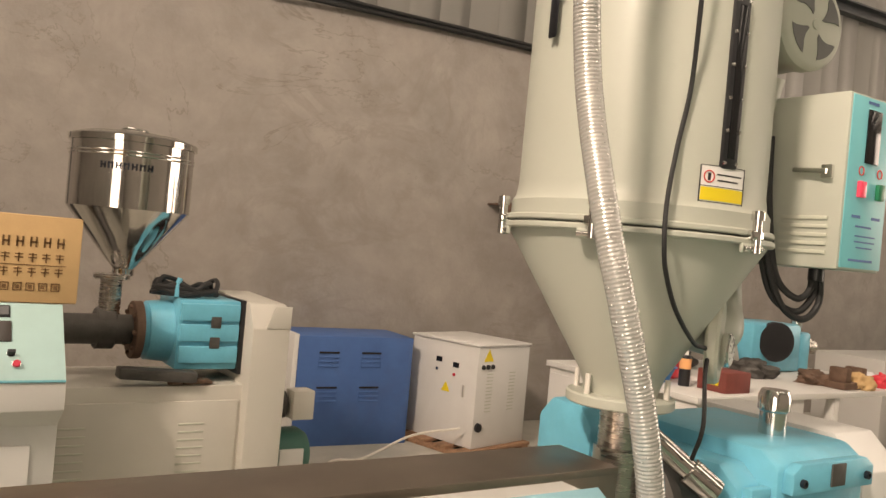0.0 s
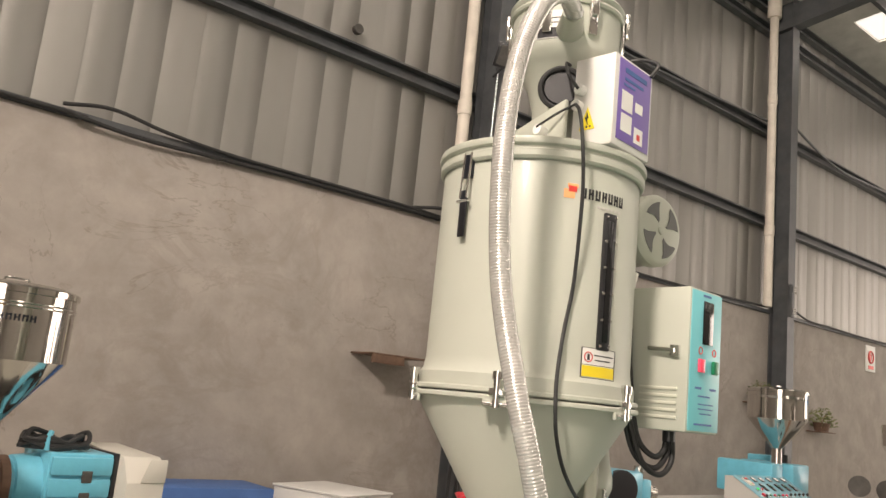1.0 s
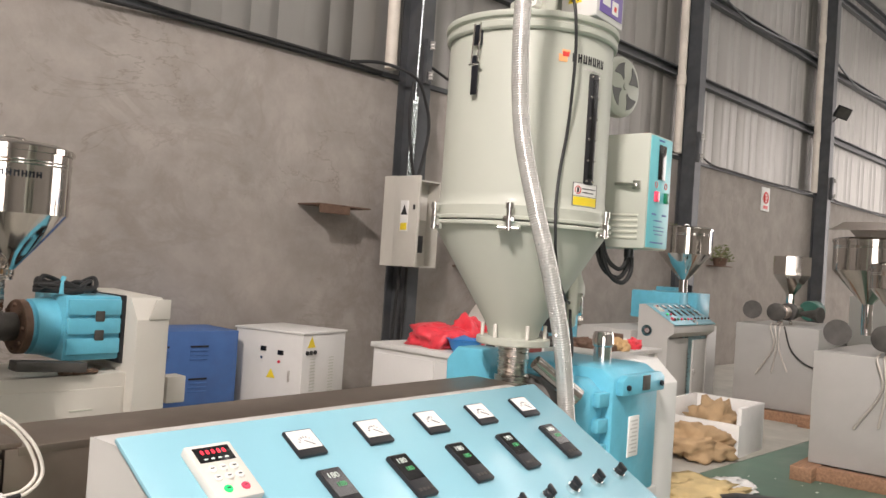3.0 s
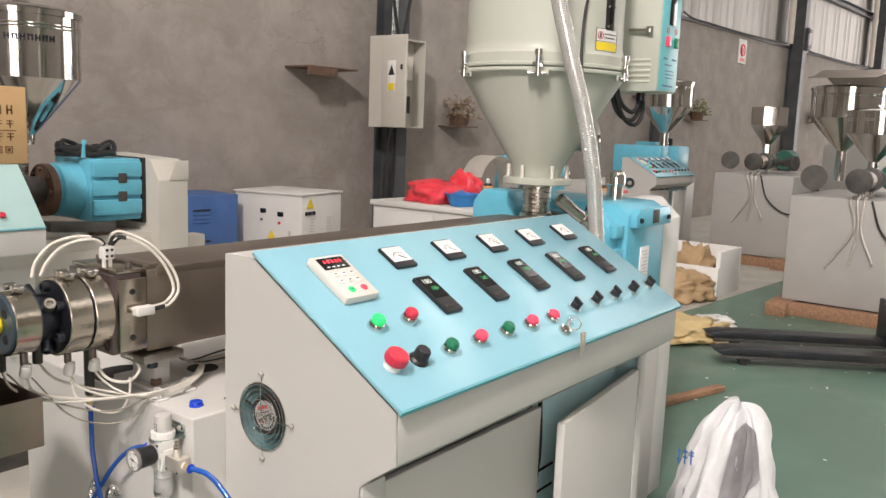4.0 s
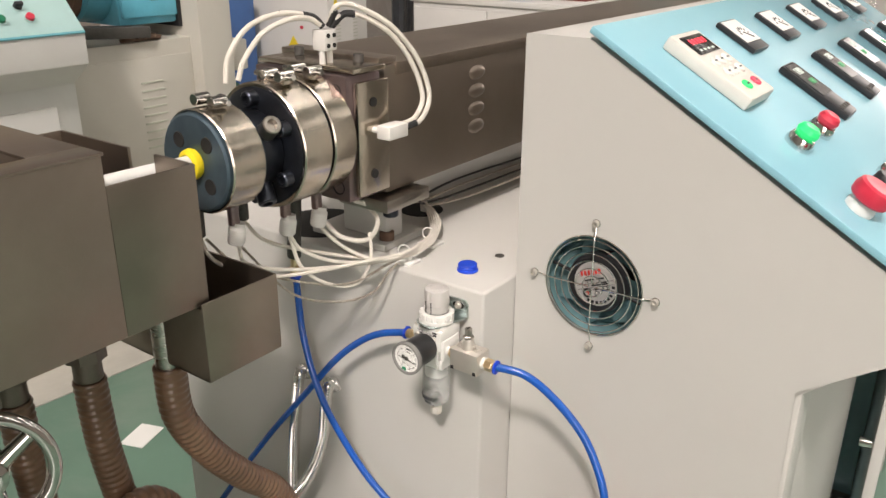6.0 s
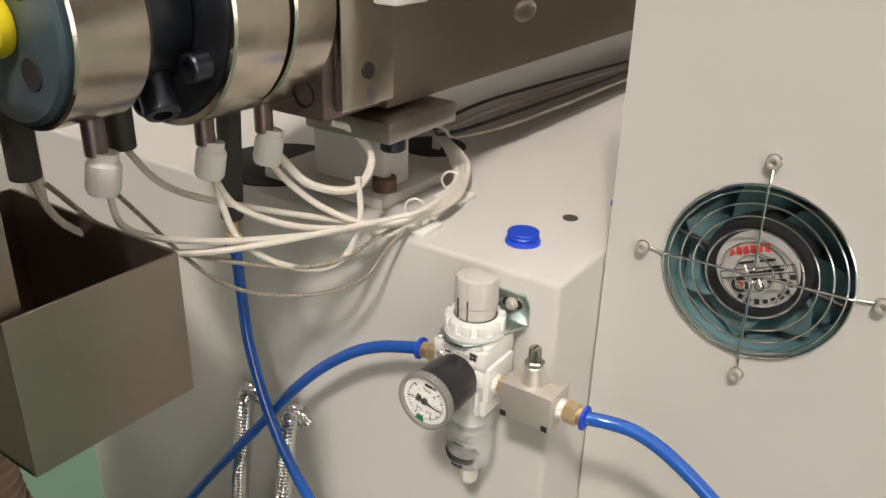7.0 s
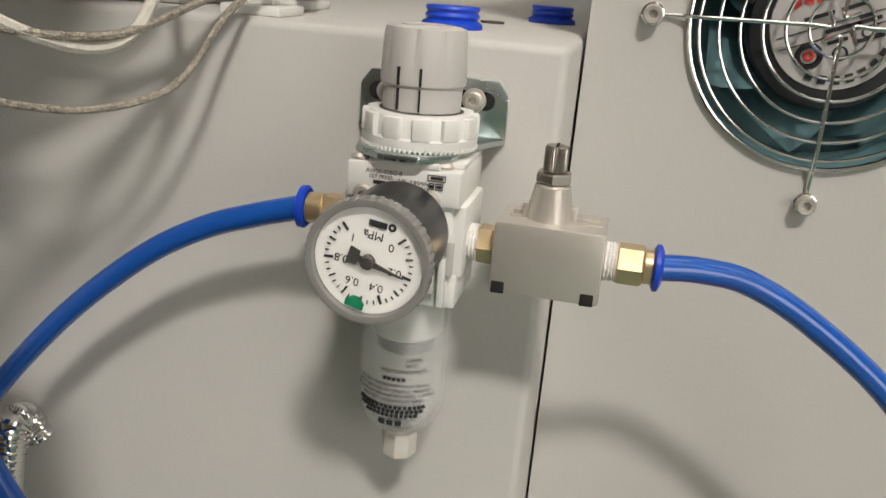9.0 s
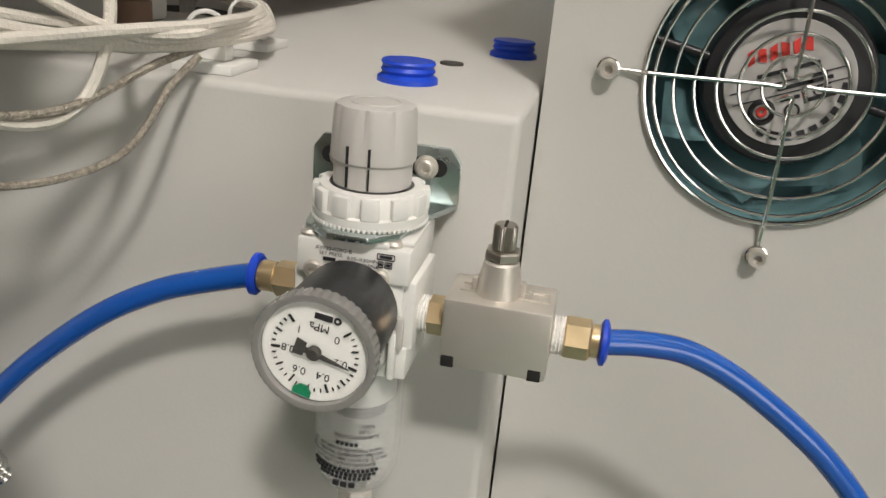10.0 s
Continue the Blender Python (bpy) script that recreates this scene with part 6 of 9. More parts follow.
def toggle_latch(parent, a, r, z0, z1, material):
    m = drum_frame(a, r, z0)
    h = z1 - z0
    k = bmn()
    box(k, -0.013, 0.013, h * 0.70, h * 0.98, 0, 0.012, 0.002, m=m)
    box(k, -0.011, 0.011, h * 0.0, h * 0.55, 0.010, 0.016, 0.003, m=m)
    la = part("latch", k, material, parent, "toggle latch")
    k = bmn()
    for s in (-1, 1):
        rod(k, m @ Vector((0.011 * s, h * 0.45, 0.016)), m @ Vector((0.011 * s, h, 0.010)), 0.0028)
    rod(k, m @ Vector((-0.020, h * 0.42, 0.014)), m @ Vector((0.020, h * 0.42, 0.014)), 0.004)
    part("bail", k, chrome, la)


def build_dryer():
    dr = thing("hopper_dryer", (DX, DY, 1.2), "pale green hopper dryer with cone, drum and side control box", "hopper dryer")
    k = bmn()
    lathe(k, dryer_profile([(0, 1.200), (0.115, 1.200), (0.118, 1.203), (0.118, 1.219), (0.115, 1.222), (0.082, 1.223), (0, 1.223)]), (DX, DY, 0), (0, 0, 1), 48)
    fl = part("base_flange", k, dryer_paint, dr)
    for a in (-60, -120, -180, -240, 0, 60):
        k = bmn()
        rod(k, around(a, 0.10, 1.222), around(a, 0.10, 1.262), 0.006)
        part("bolt", k, offwhite, fl)
    k = bmn()
    lathe(k, dryer_profile([(0.080, 1.222), (0.084, 1.240), (0.092, 1.262), (0.272, 1.535), (0.272, 1.544)]), (DX, DY, 0), (0, 0, 1), 72)
    part("cone", k, dryer_paint, dr, "pale green cone of the dryer")
    for z, r in ((1.540, 0.284), (1.557, 0.282)):
        k = bmn()
        lathe(k, dryer_profile([(0.255, z), (r, z), (r + 0.003, z + 0.003), (r + 0.003, z + 0.010), (r, z + 0.013), (0.255, z + 0.013)]), (DX, DY, 0), (0, 0, 1), 72, closed=True)
        part("flange_ring", k, dryer_paint, dr)
    k = bmn()
    lathe(k, dryer_profile([(0.274, 1.570), (0.274, 1.600), (0.266, 1.612), (0.262, 1.64), (0.260, 2.125), (0.256, 2.135)]), (DX, DY, 0), (0, 0, 1), 96)
    drum = part("drum", k, dryer_paint, dr, "pale green cylindrical drum")
    k = bmn()
    lathe(k, dryer_profile([(0.262, 2.118), (0.268, 2.120), (0.272, 2.126), (0.272, 2.142), (0.266, 2.146), (0.266, 2.152), (0.275, 2.156), (0.277, 2.164), (0.275, 2.172), (0.262, 2.176), (0.10, 2.196), (0, 2.198)]), (DX, DY, 0), (0, 0, 1), 96)
    part("lid", k, dryer_paint, dr, "pale green rimmed lid")
    k = bmn()
    box(k, -0.012, 0.012, -0.02, 0.02, 0, 0.012, 0.003, m=Matrix.Translation(around(160, 0.24, 2.175)))
    part("lid_lug", k, cast_iron, dr)
    toggle_latch(dr, 178, 0.262, 1.925, 2.13, black_oxide)
    toggle_latch(dr, 60, 0.262, 1.925, 2.13, black_oxide)
    for a in (-152, -86, 150, 40):
        m = drum_frame(a, 0.285, 1.555)
        k = bmn()
        rod(k, m @ Vector((0, -0.03, 0.008)), m @ Vector((0, 0.042, 0.008)), 0.0085)
        rod(k, m @ Vector((0, 0.030, 0.008)), m @ Vector((0, 0.048, 0.008)), 0.012)
        box(k, -0.016, 0.016, -0.006, 0.012, -0.004, 0.014, 0.003, m=m)
        rod(k, m @ Vector((-0.03, -0.022, 0.004)), m @ Vector((0.03, -0.022, 0.004)), 0.005)
        cl = part("swing_bolt", k, chrome, dr)
        k = bmn()
        box(k, -0.032, 0.032, -0.030, -0.012, -0.006, 0.003, 0.003, m=m)
        part("lug", k, dryer_paint, cl)
    # sight glass
    m = drum_frame(-99, 0.262, 1.845)
    k = bmn()
    box(k, -0.0185, 0.0185, -0.158, 0.158, -0.004, 0.007, 0.004, m=m)
    sg = part("sight_glass", k, black_plastic, dr, "tall dark sight glass in a screwed frame")
    k = bmn()
    box(k, -0.009, 0.009, -0.140, 0.140, 0.0072, 0.0085, 0.0008, m=m)
    part("pane", k, screen_black, sg)
    for y in (-0.148, -0.09, -0.03, 0.03, 0.09, 0.148):
        for x in (-0.0135, 0.0135):
            k = bmn()
            lathe(k, [(0, 0), (0.0038, 0), (0.003, 0.0025), (0, 0.003)], m @ Vector((x, y, 0.007)), m.to_3x3() @ Vector((0, 0, 1)), 12)
            part("screw", k, chrome, sg)
    # warning plate
    k = bmn()
    curved_patch(k, -112, -89, 1.598, 1.682, 0.2645)
    wp = part("warning_plate", k, paper, dr, "white and yellow hot surface warning plate")
    k = bmn()
    curved_patch(k, -111.5, -89.5, 1.616, 1.641, 0.2656, 0.0003)
    part("yellow_band", k, yellow, wp)
    k = bmn()
    curved_patch(k, -111.5, -89.5, 1.599, 1.614, 0.2656, 0.0003)
    for a0, a1, z in ((-104.5, -91, 1.666), (-104, -93, 1.655)):
        curved_patch(k, a0, a1, z - 0.0015, z + 0.0015, 0.2656, 0.0003, 4)
    for c in (-112, -89.3):
        curved_patch(k, c - 0.3, c + 0.3, 1.598, 1.682, 0.2656, 0.0003, 2)
    for z in (1.598, 1.6815, 1.6425):
        curved_patch(k, -112, -89, z, z + 0.0014, 0.2656, 0.0003)
    curved_patch(k, -108.6, -107.2, 1.654, 1.668, 0.2656, 0.0004, 3)
    part("print", k, ink, wp)
    k = bmn()
    mm = drum_frame(-108, 0.2662, 1.661)
    ring(k, mm.translation, mm.to_3x3() @ Vector((0, 0, 1)), 0.0105, 0.0012, 24, 6)
    part("sign_ring", k, red_ink, wp)
    k = bmn()
    for i in range(6):
        a = -104 + 2.2 * i
        curved_patch(k, a, a + 1.4, 1.602, 1.611, 0.2662, 0.0003, 2)
    part("lettering_bars", k, paper, wp)
    # maker's name as a mark and plain strokes
    k = bmn()
    curved_patch(k, -127.5, -121.5, 2.030, 2.052, 0.2615, 0.0004)
    curved_patch(k, -125.5, -119.8, 2.056, 2.066, 0.2615, 0.0004)
    lg = part("logo", k, orange_ink, dr, "orange logo mark")
    k = bmn()
    curved_patch(k, -125, -120.5, 2.046, 2.060, 0.2620, 0.0004)
    part("logo_red", k, red_ink, lg)
    k = bmn()
    for i in range(7):
        a = -118 + 4.3 * i
        curved_patch(k, a, a + 1.1, 2.034, 2.060, 0.2615, 0.0004, 2)
        curved_patch(k, a + 2.0, a + 3.1, 2.034, 2.060, 0.2615, 0.0004, 2)
        curved_patch(k, a, a + 3.1, 2.034 + 0.011 * (i % 2), 2.040 + 0.011 * (i % 2), 0.2615, 0.0005, 3)
    part("lettering_bars", k, ink, dr, "dark brand lettering as plain strokes")
    k = bmn()
    for i in range(6):
        a = -108 + 3.0 * i
        curved_patch(k, a, a + 2.0, 2.017, 2.022, 0.2615, 0.0004, 2)
    part("small_lettering", k, grey_plastic, dr)
    # blower with a slotted round cover
    c = Vector((1.648, 1.195, 2.052))
    ax_ = Vector((-0.07, -1.0, 0)).normalized()
    k = bmn()
    lathe(k, [(0, -0.16), (0.088, -0.16), (0.095, -0.15), (0.095, 0.0), (0.100, 0.008), (0.100, 0.035), (0.094, 0.044), (0.086, 0.048), (0, 0.048)], c, ax_, 48)
    bl = part("blower", k, dryer_paint, dr, "round blower with a four-slot cover")
    fm = frame_of(c + ax_ * 0.0485, Vector((0, 0, 1)).cross(ax_), ax_)
    for i in range(4):
        k = bmn()
        pts = [(0.078 * math.cos(radians(90 * i + 8 + 9 * j)), 0.078 * math.sin(radians(90 * i + 8 + 9 * j))) for j in range(7)]
        for j in range(6):
            r_, q = 0.066 - 0.0085 * j, radians(90 * i + 58 - 7 * j * (1 - 0.05 * j))
            pts.append((r_ * math.cos(q), r_ * math.sin(q)))
        for j in range(4):
            r_, q = 0.030 + 0.012 * j, radians(90 * i + 18 - 2 * j)
            pts.append((r_ * math.cos(q), r_ * math.sin(q)))
        prism(k, pts, 0, 0.0015, "z", m=fm)
        part("slot", k, slot_grey, bl)
    k = bmn()
    lathe(k, [(0, 0), (0.012, 0), (0.012, 0.004), (0, 0.006)], c + ax_ * 0.048, ax_, 20)
    part("hub", k, dryer_paint, bl)
    k = bmn()
    tube(k, [(1.60, 1.24, 1.94), (1.60, 1.26, 1.85), (1.63, 1.30, 1.7), (1.64, 1.34, 1.55), (1.60, 1.30, 1.42), (1.54, 1.25, 1.36), (1.45, 1.27, 1.37)], 0.052, 20, 6)
    part("air_duct", k, dryer_paint, dr, "pale green air duct to the cone")
    k = bmn()
    lathe(k, [(0, 0), (0.085, 0), (0.09, 0.006), (0.09, 0.022), (0.085, 0.028), (0, 0.028)], (1.446, 1.198, 1.345), (0.55, -0.83, 0), 36)
    part("duct_elbow", k, dryer_in, dr)
    k = bmn()
    lathe(k, [(0, 0), (0.034, 0), (0.036, 0.004), (0.036, 0.014), (0.033, 0.017), (0, 0.017)], (1.455, 1.166, 1.330), (0.45, -0.89, 0), 32)
    th = part("thermometer", k, chrome, dr, "small round dial thermometer")
    k = bmn()
    lathe(k, [(0, 0), (0.031, 0), (0.031, 0.001), (0, 0.001)], Vector((1.455, 1.166, 1.330)) + Vector((0.45, -0.89, 0)).normalized() * 0.0172, (0.45, -0.89, 0), 32)
    part("dial", k, paper, th)
    k = bmn()
    fm2 = frame_of(Vector((1.455, 1.166, 1.330)) + Vector((0.45, -0.89, 0)).normalized() * 0.019, Vector((0.89, 0.45, 0)), (0.45, -0.89, 0))
    for i in range(9):
        a = radians(-40 + 32 * i)
        quad(k, fm2 @ Vector((0.024 * math.cos(a), 0.024 * math.sin(a), 0)), fm2.to_3x3() @ Vector((0.004 * math.cos(a), 0.004 * math.sin(a), 0)), fm2.to_3x3() @ Vector((-0.0008 * math.sin(a), 0.0008 * math.cos(a), 0)))
    quad(k, fm2 @ Vector((0.006, 0.006, 0)), fm2.to_3x3() @ Vector((0.011, 0.011, 0)), fm2.to_3x3() @ Vector((-0.0007, 0.0007, 0)))
    part("dial_print", k, ink, th)
    # control box on the side
    x0, x1, y0, y1, z0, z1 = 1.610, 1.772, 1.028, 1.285, 1.518, 1.888
    k = bmn()
    box(k, x0, x1, y0, y1, z0, z1, 0.006)
    cb = part("control_box", k, dryer_paint, dr, "pale green control box with a turquoise front")
    k = bmn()
    box(k, x0 + 0.006, x1 - 0.003, y0 - 0.0025, y0 - 0.0002, z0 + 0.006, z1 - 0.006, 0.0005)
    part("front", k, mat("turquoise_front", (0.16, 0.52, 0.57), 0.4, var=0.04), cb, "turquoise front film")
    k = bmn()
    box(k, 1.672, 1.722, y0 - 0.006, y0 - 0.0026, 1.745, 1.858, 0.001)
    part("thermostat", k, screen_black, cb)
    for x, mtr in ((1.665, red_lit), (1.735, green_plastic)):
        k = bmn()
        box(k, x - 0.012, x + 0.012, y0 - 0.012, y0 - 0.0026, 1.672, 1.706, 0.002)
        part("rocker_switch", k, mtr, cb)
    k = bmn()
    for x, z, w, h in ((1.69, 1.872, 0.02, 0.003), (1.66, 1.632, 0.016, 0.003), (1.735, 1.632, 0.016, 0.003), (1.69, 1.612, 0.030, 0.002), (1.70, 1.592, 0.038, 0.0015), (1.70, 1.580, 0.038, 0.0015), (1.70, 1.568, 0.030, 0.0015), (1.69, 1.541, 0.045, 0.0025)):
        quad(k, (x, y0 - 0.0030, z), (w, 0, 0), (0, 0, h))
    part("lettering_bars", k, cabinet_blue, cb)
    for x in (1.665, 1.735):
        k = bmn()
        ring(k, (x, y0 - 0.003, 1.728), (0, 1, 0), 0.009, 0.0014, 16, 6)
        part("pictogram", k, red_ink, cb)
    for j in range(5):
        k = bmn()
        box(k, x0 - 0.004, x0 + 0.001, 1.055, 1.165, 1.548 + 0.018 * j, 1.556 + 0.018 * j, 0.0015)
        part("louvre", k, dryer_in, cb)
    k = bmn()
    box(k, x0 - 0.012, x0 + 0.001, 1.05, 1.075, 1.705, 1.735, 0.003)
    rod(k, (x0 - 0.014, 1.06, 1.72), (x0 - 0.014, 1.135, 1.725), 0.006)
    part("catch", k, chrome, cb)
    for a, pts in enumerate(([(1.60, 1.20, 1.80), (1.585, 1.18, 1.65), (1.60, 1.16, 1.50), (1.635, 1.13, 1.45), (1.67, 1.12, 1.47), (1.675, 1.12, 1.52)], [(1.59, 1.22, 1.80), (1.575, 1.19, 1.62), (1.60, 1.15, 1.45), (1.645, 1.12, 1.405), (1.69, 1.11, 1.44), (1.69, 1.11, 1.52)], [(1.60, 1.24, 1.75), (1.58, 1.2, 1.6), (1.60, 1.17, 1.46), (1.64, 1.13, 1.42), (1.685, 1.12, 1.46), (1.685, 1.12, 1.52)])):
        k = bmn()
        tube(k, pts, 0.0075, 10, 8)
        part("cable", k, black_rubber, cb)
    k = bmn()
    rod(k, (1.68, 1.115, 1.518), (1.68, 1.115, 1.49), 0.016)
    part("gland", k, black_plastic, cb)


build_dryer()


def build_loader():
    lx, ly = 1.317, 1.262
    ld = thing("vacuum_loader", (lx, ly, 2.2), "pale green vacuum hopper loader on top of the dryer", "vacuum loader")
    k = bmn()
    lathe(k, [(0, 2.168), (0.085, 2.170), (0.085, 2.20), (0.070, 2.215), (0.074, 2.30), (0.092, 2.365), (0.122, 2.408), (0.138, 2.425), (0.143, 2.445), (0.143, 2.548)], (lx, ly, 0), (0, 0, 1), 56)
    bd = part("chamber", k, dryer_paint, ld, "pale green conical loader chamber")
    k = bmn()
    lathe(k, [(0.138, 2.546), (0.150, 2.548), (0.153, 2.554), (0.150, 2.561), (0.146, 2.564), (0.151, 2.570), (0.153, 2.576), (0.148, 2.584), (0.10, 2.594), (0, 2.596)], (lx, ly, 0), (0, 0, 1), 56)
    part("lid", k, dryer_paint, ld)
    k = bmn()
    lathe(k, [(0, 2.594), (0.097, 2.594), (0.100, 2.598), (0.100, 2.660), (0.092, 2.670), (0.079, 2.674), (0.079, 2.752), (0.075, 2.768), (0.045, 2.782), (0, 2.785)], (lx, ly, 0), (0, 0, 1), 48)
    hd = part("motor_head", k, dryer_paint, ld, "pale green motor head with vent slots")
    for a in (-150, -95, 150, 60):
        m = frame_of((lx + 0.0772 * math.cos(radians(a)), ly + 0.0772 * math.sin(radians(a)), 2.702), (-math.sin(radians(a)), math.cos(radians(a)), 0), (math.cos(radians(a)), math.sin(radians(a)), 0))
        k = bmn()
        box(k, -0.026, 0.026, -0.006, 0.006, -0.012, 0.0025, 0.003, m=m)
        part("vent_slot", k, dark_void, hd)
    k = bmn()
    lathe(k, [(0.024, 0.02), (0.024, 0.140), (0.020, 0.140), (0.018, 0.02)], (lx, ly, 2.645), (-0.97, -0.05, 0.2), 24)
    part("outlet", k, dryer_paint, hd)
    k = bmn()
    rod(k, Vector((lx, ly, 2.645)) + Vector((-0.97, -0.05, 0.2)).normalized() * 0.126, Vector((lx, ly, 2.645)) + Vector((-0.97, -0.05, 0.2)).normalized() * 0.1315, 0.0205)
    part("outlet_mouth", k, dark_void, hd)
    for a in (-160, -115, -55, 20, 120):
        m = frame_of((lx + 0.144 * math.cos(radians(a)), ly + 0.144 * math.sin(radians(a)), 2.484), (-math.sin(radians(a)), math.cos(radians(a)), 0), (math.cos(radians(a)), math.sin(radians(a)), 0))
        k = bmn()
        box(k, -0.012, 0.012, -0.02, 0.085, 0, 0.010, 0.003, m=m)
        box(k, -0.009, 0.009, 0.03, 0.10, 0.010, 0.020, 0.003, m=m)
        part("latch", k, chrome, ld)
    # data plate
    k = bmn()
    for j in range(8):
        a0 = radians(-172 + 4 * j)
        a1 = radians(-172 + 4 * (j + 1))
        m = frame_of((lx + 0.1438 * math.cos((a0 + a1) / 2), ly + 0.1438 * math.sin((a0 + a1) / 2), 2.49), (-math.sin((a0 + a1) / 2), math.cos((a0 + a1) / 2), 0), (math.cos((a0 + a1) / 2), math.sin((a0 + a1) / 2), 0))
        box(k, -0.0056, 0.0056, -0.04, 0.035, 0, 0.001, m=m)
    dp = part("data_plate", k, paper, ld)
    k = bmn()
    for j in range(7):
        a = radians(-168 + 4 * j)
        m = frame_of((lx + 0.1450 * math.cos(a), ly + 0.1450 * math.sin(a), 2.49), (-math.sin(a), math.cos(a), 0), (math.cos(a), math.sin(a), 0))
        box(k, -0.0050, 0.0050, -0.038, -0.012, 0, 0.0006, m=m)
        box(k, -0.0040, 0.0040, 0.012, 0.016, 0, 0.0006, m=m)
        box(k, -0.0045, 0.0045, 0.000, 0.003, 0, 0.0006, m=m)
    part("print", k, ink, dp)
    # inlet stub and round black motor cover
    k = bmn()
    lathe(k, [(0.030, 0.08), (0.036, 0.12), (0.028, 0.20), (0.026, 0.24), (0, 0.24)], (lx, ly, 2.475), (-0.72, -0.66, -0.02), 24)
    part("inlet", k, dryer_paint, ld)
    k = bmn()
    lathe(k, [(0, 0), (0.044, 0), (0.048, 0.006), (0.048, 0.03), (0.042, 0.036), (0, 0.036)], (1.235, 1.195, 2.318), (-0.80, -0.60, 0), 32)
    part("sensor_cover", k, black_plastic, ld)
    # the control box stands a little turned
    MB = pose(1.206, 1.134, 2.152, 0, 0, 3.0) @ Matrix.Diagonal((1.42, 0.78, 1.22, 1)) @ pose(-1.205, -1.13, -2.165)
    # control box with a purple front
    k = bmn()
    box(k, 1.205, 1.328, 0.985, 1.13, 2.165, 2.352, 0.006)
    k.transform(MB)
    cb = part("control_box", k, white_paint, ld, "white control box with a purple front")
    k = bmn()
    box(k, 1.217, 1.320, 0.9825, 0.9848, 2.180, 2.345, 0.001)
    k.transform(MB)
    part("front", k, purple, cb)
    k = bmn()
    for x, z, w, h in ((1.245, 2.262, 0.017, 0.020), (1.245, 2.218, 0.017, 0.018), (1.283, 2.262, 0.012, 0.010), (1.285, 2.205, 0.014, 0.016)):
        quad(k, (x, 0.9820, z), (w, 0, 0), (0, 0, h))
    k.transform(MB)
    part("field", k, paper, cb)
    k = bmn()
    for x, z, w, h in ((1.27, 2.325, 0.035, 0.005), (1.265, 2.307, 0.030, 0.003), (1.25, 2.295, 0.018, 0.002)):
        quad(k, (x, 0.9820, z), (w, 0, 0), (0, 0, h))
    k.transform(MB)
    part("lettering_bars", k, cabinet_blue, cb)
    k = bmn()
    quad(k, (1.285, 0.9815, 2.203), (0.005, 0, 0), (0, 0, 0.006))
    k.transform(MB)
    part("red_mark", k, red_ink, cb)
    k = bmn()
    prism(k, [(1.10, 2.200), (1.045, 2.200), (1.0725, 2.246)], 1.2035, 1.2052, "x")
    k.transform(MB)
    tr = part("warning_triangle", k, yellow, cb, "yellow electric shock warning triangle")
    k = bmn()
    prism(k, [(1.0745, 2.238), (1.066, 2.222), (1.072, 2.222), (1.068, 2.208), (1.080, 2.225), (1.074, 2.225)], 1.2028, 1.2036, "x")
    for j in range(3):
        quad(k, (1.2032, 1.084 - 0.012 * j, 2.205), (0, 0.003, 0), (0, 0, 0.0018))
    k.transform(MB)
    part("symbol", k, ink, cb)
    k = bmn()
    prism(k, [(1.14, 2.168), (1.30, 2.168), (1.30, 2.22), (1.14, 2.275)], 1.185, 1.198, "x", 0.002)
    part("support_plate", k, dryer_paint, ld)
    for p in ((1.205, 1.108, 2.295), (1.205, 1.115, 2.257), (1.172, 1.20, 2.20)):
        k = bmn()
        rod(k, Vector(p) + Vector((0.016, 0, 0)), Vector(p) - Vector((0.016, 0, 0)), 0.013)
        part("gland", k, white_plastic, cb)
    k = bmn()
    tube(k, [(1.33, 1.0, 2.35), (1.34, 0.99, 2.385), (1.32, 1.05, 2.40), (1.28, 1.10, 2.35)], 0.005, 8)
    part("control_wire", k, black_rubber, ld)
    k = bmn()
    tube(k, [(1.19, 1.108, 2.295), (1.17, 1.125, 2.33), (1.19, 1.15, 2.37), (1.23, 1.17, 2.385)], 0.004, 8)
    part("control_wire", k, black_rubber, ld)
    k = bmn()
    tube(k, [(1.19, 1.115, 2.257), (1.17, 1.15, 2.235), (1.155, 1.20, 2.205)], 0.003, 8)
    part("control_wire", k, black_rubber, ld)
    k = bmn()
    ring(k, (1.205, 1.172, 2.316), (-0.8, -0.6, 0), 0.052, 0.007, 40, 8)
    part("control_wire", k, black_rubber, ld)

    # clear spiral hose that hangs from the loader to the floor
    path = [(1.145, 1.10, 2.470), (1.04, 1.05, 2.455), (0.945, 1.03, 2.38), (0.885, 1.03, 2.23), (0.855, 1.02, 2.02), (0.868, 1.01, 1.78), (0.875, 0.955, 1.57), (0.895, 0.92, 1.43), (0.945, 0.905, 1.26), (0.985, 0.905, 1.10), (1.0, 0.89, 0.90), (1.01, 0.86, 0.5), (1.08, 0.82, 0.15), (1.22, 0.80, 0.0), (1.38, 0.80, -0.022), (1.62, 0.76, -0.022), (1.78, 0.68, 0.02)]
    h = thing("suction_hose", (1.0, 0.9, -0.05), "clear spiral-wound suction hose from loader to floor", "hose")
    k = bmn()
    tube(k, path, 0.0208, 16, 10, 0.0008, 0.0062)
    part("sleeve", k, hose_clear, h)
    C = curve_points(path, 40)
    q, acc, up = [], 0.0, None
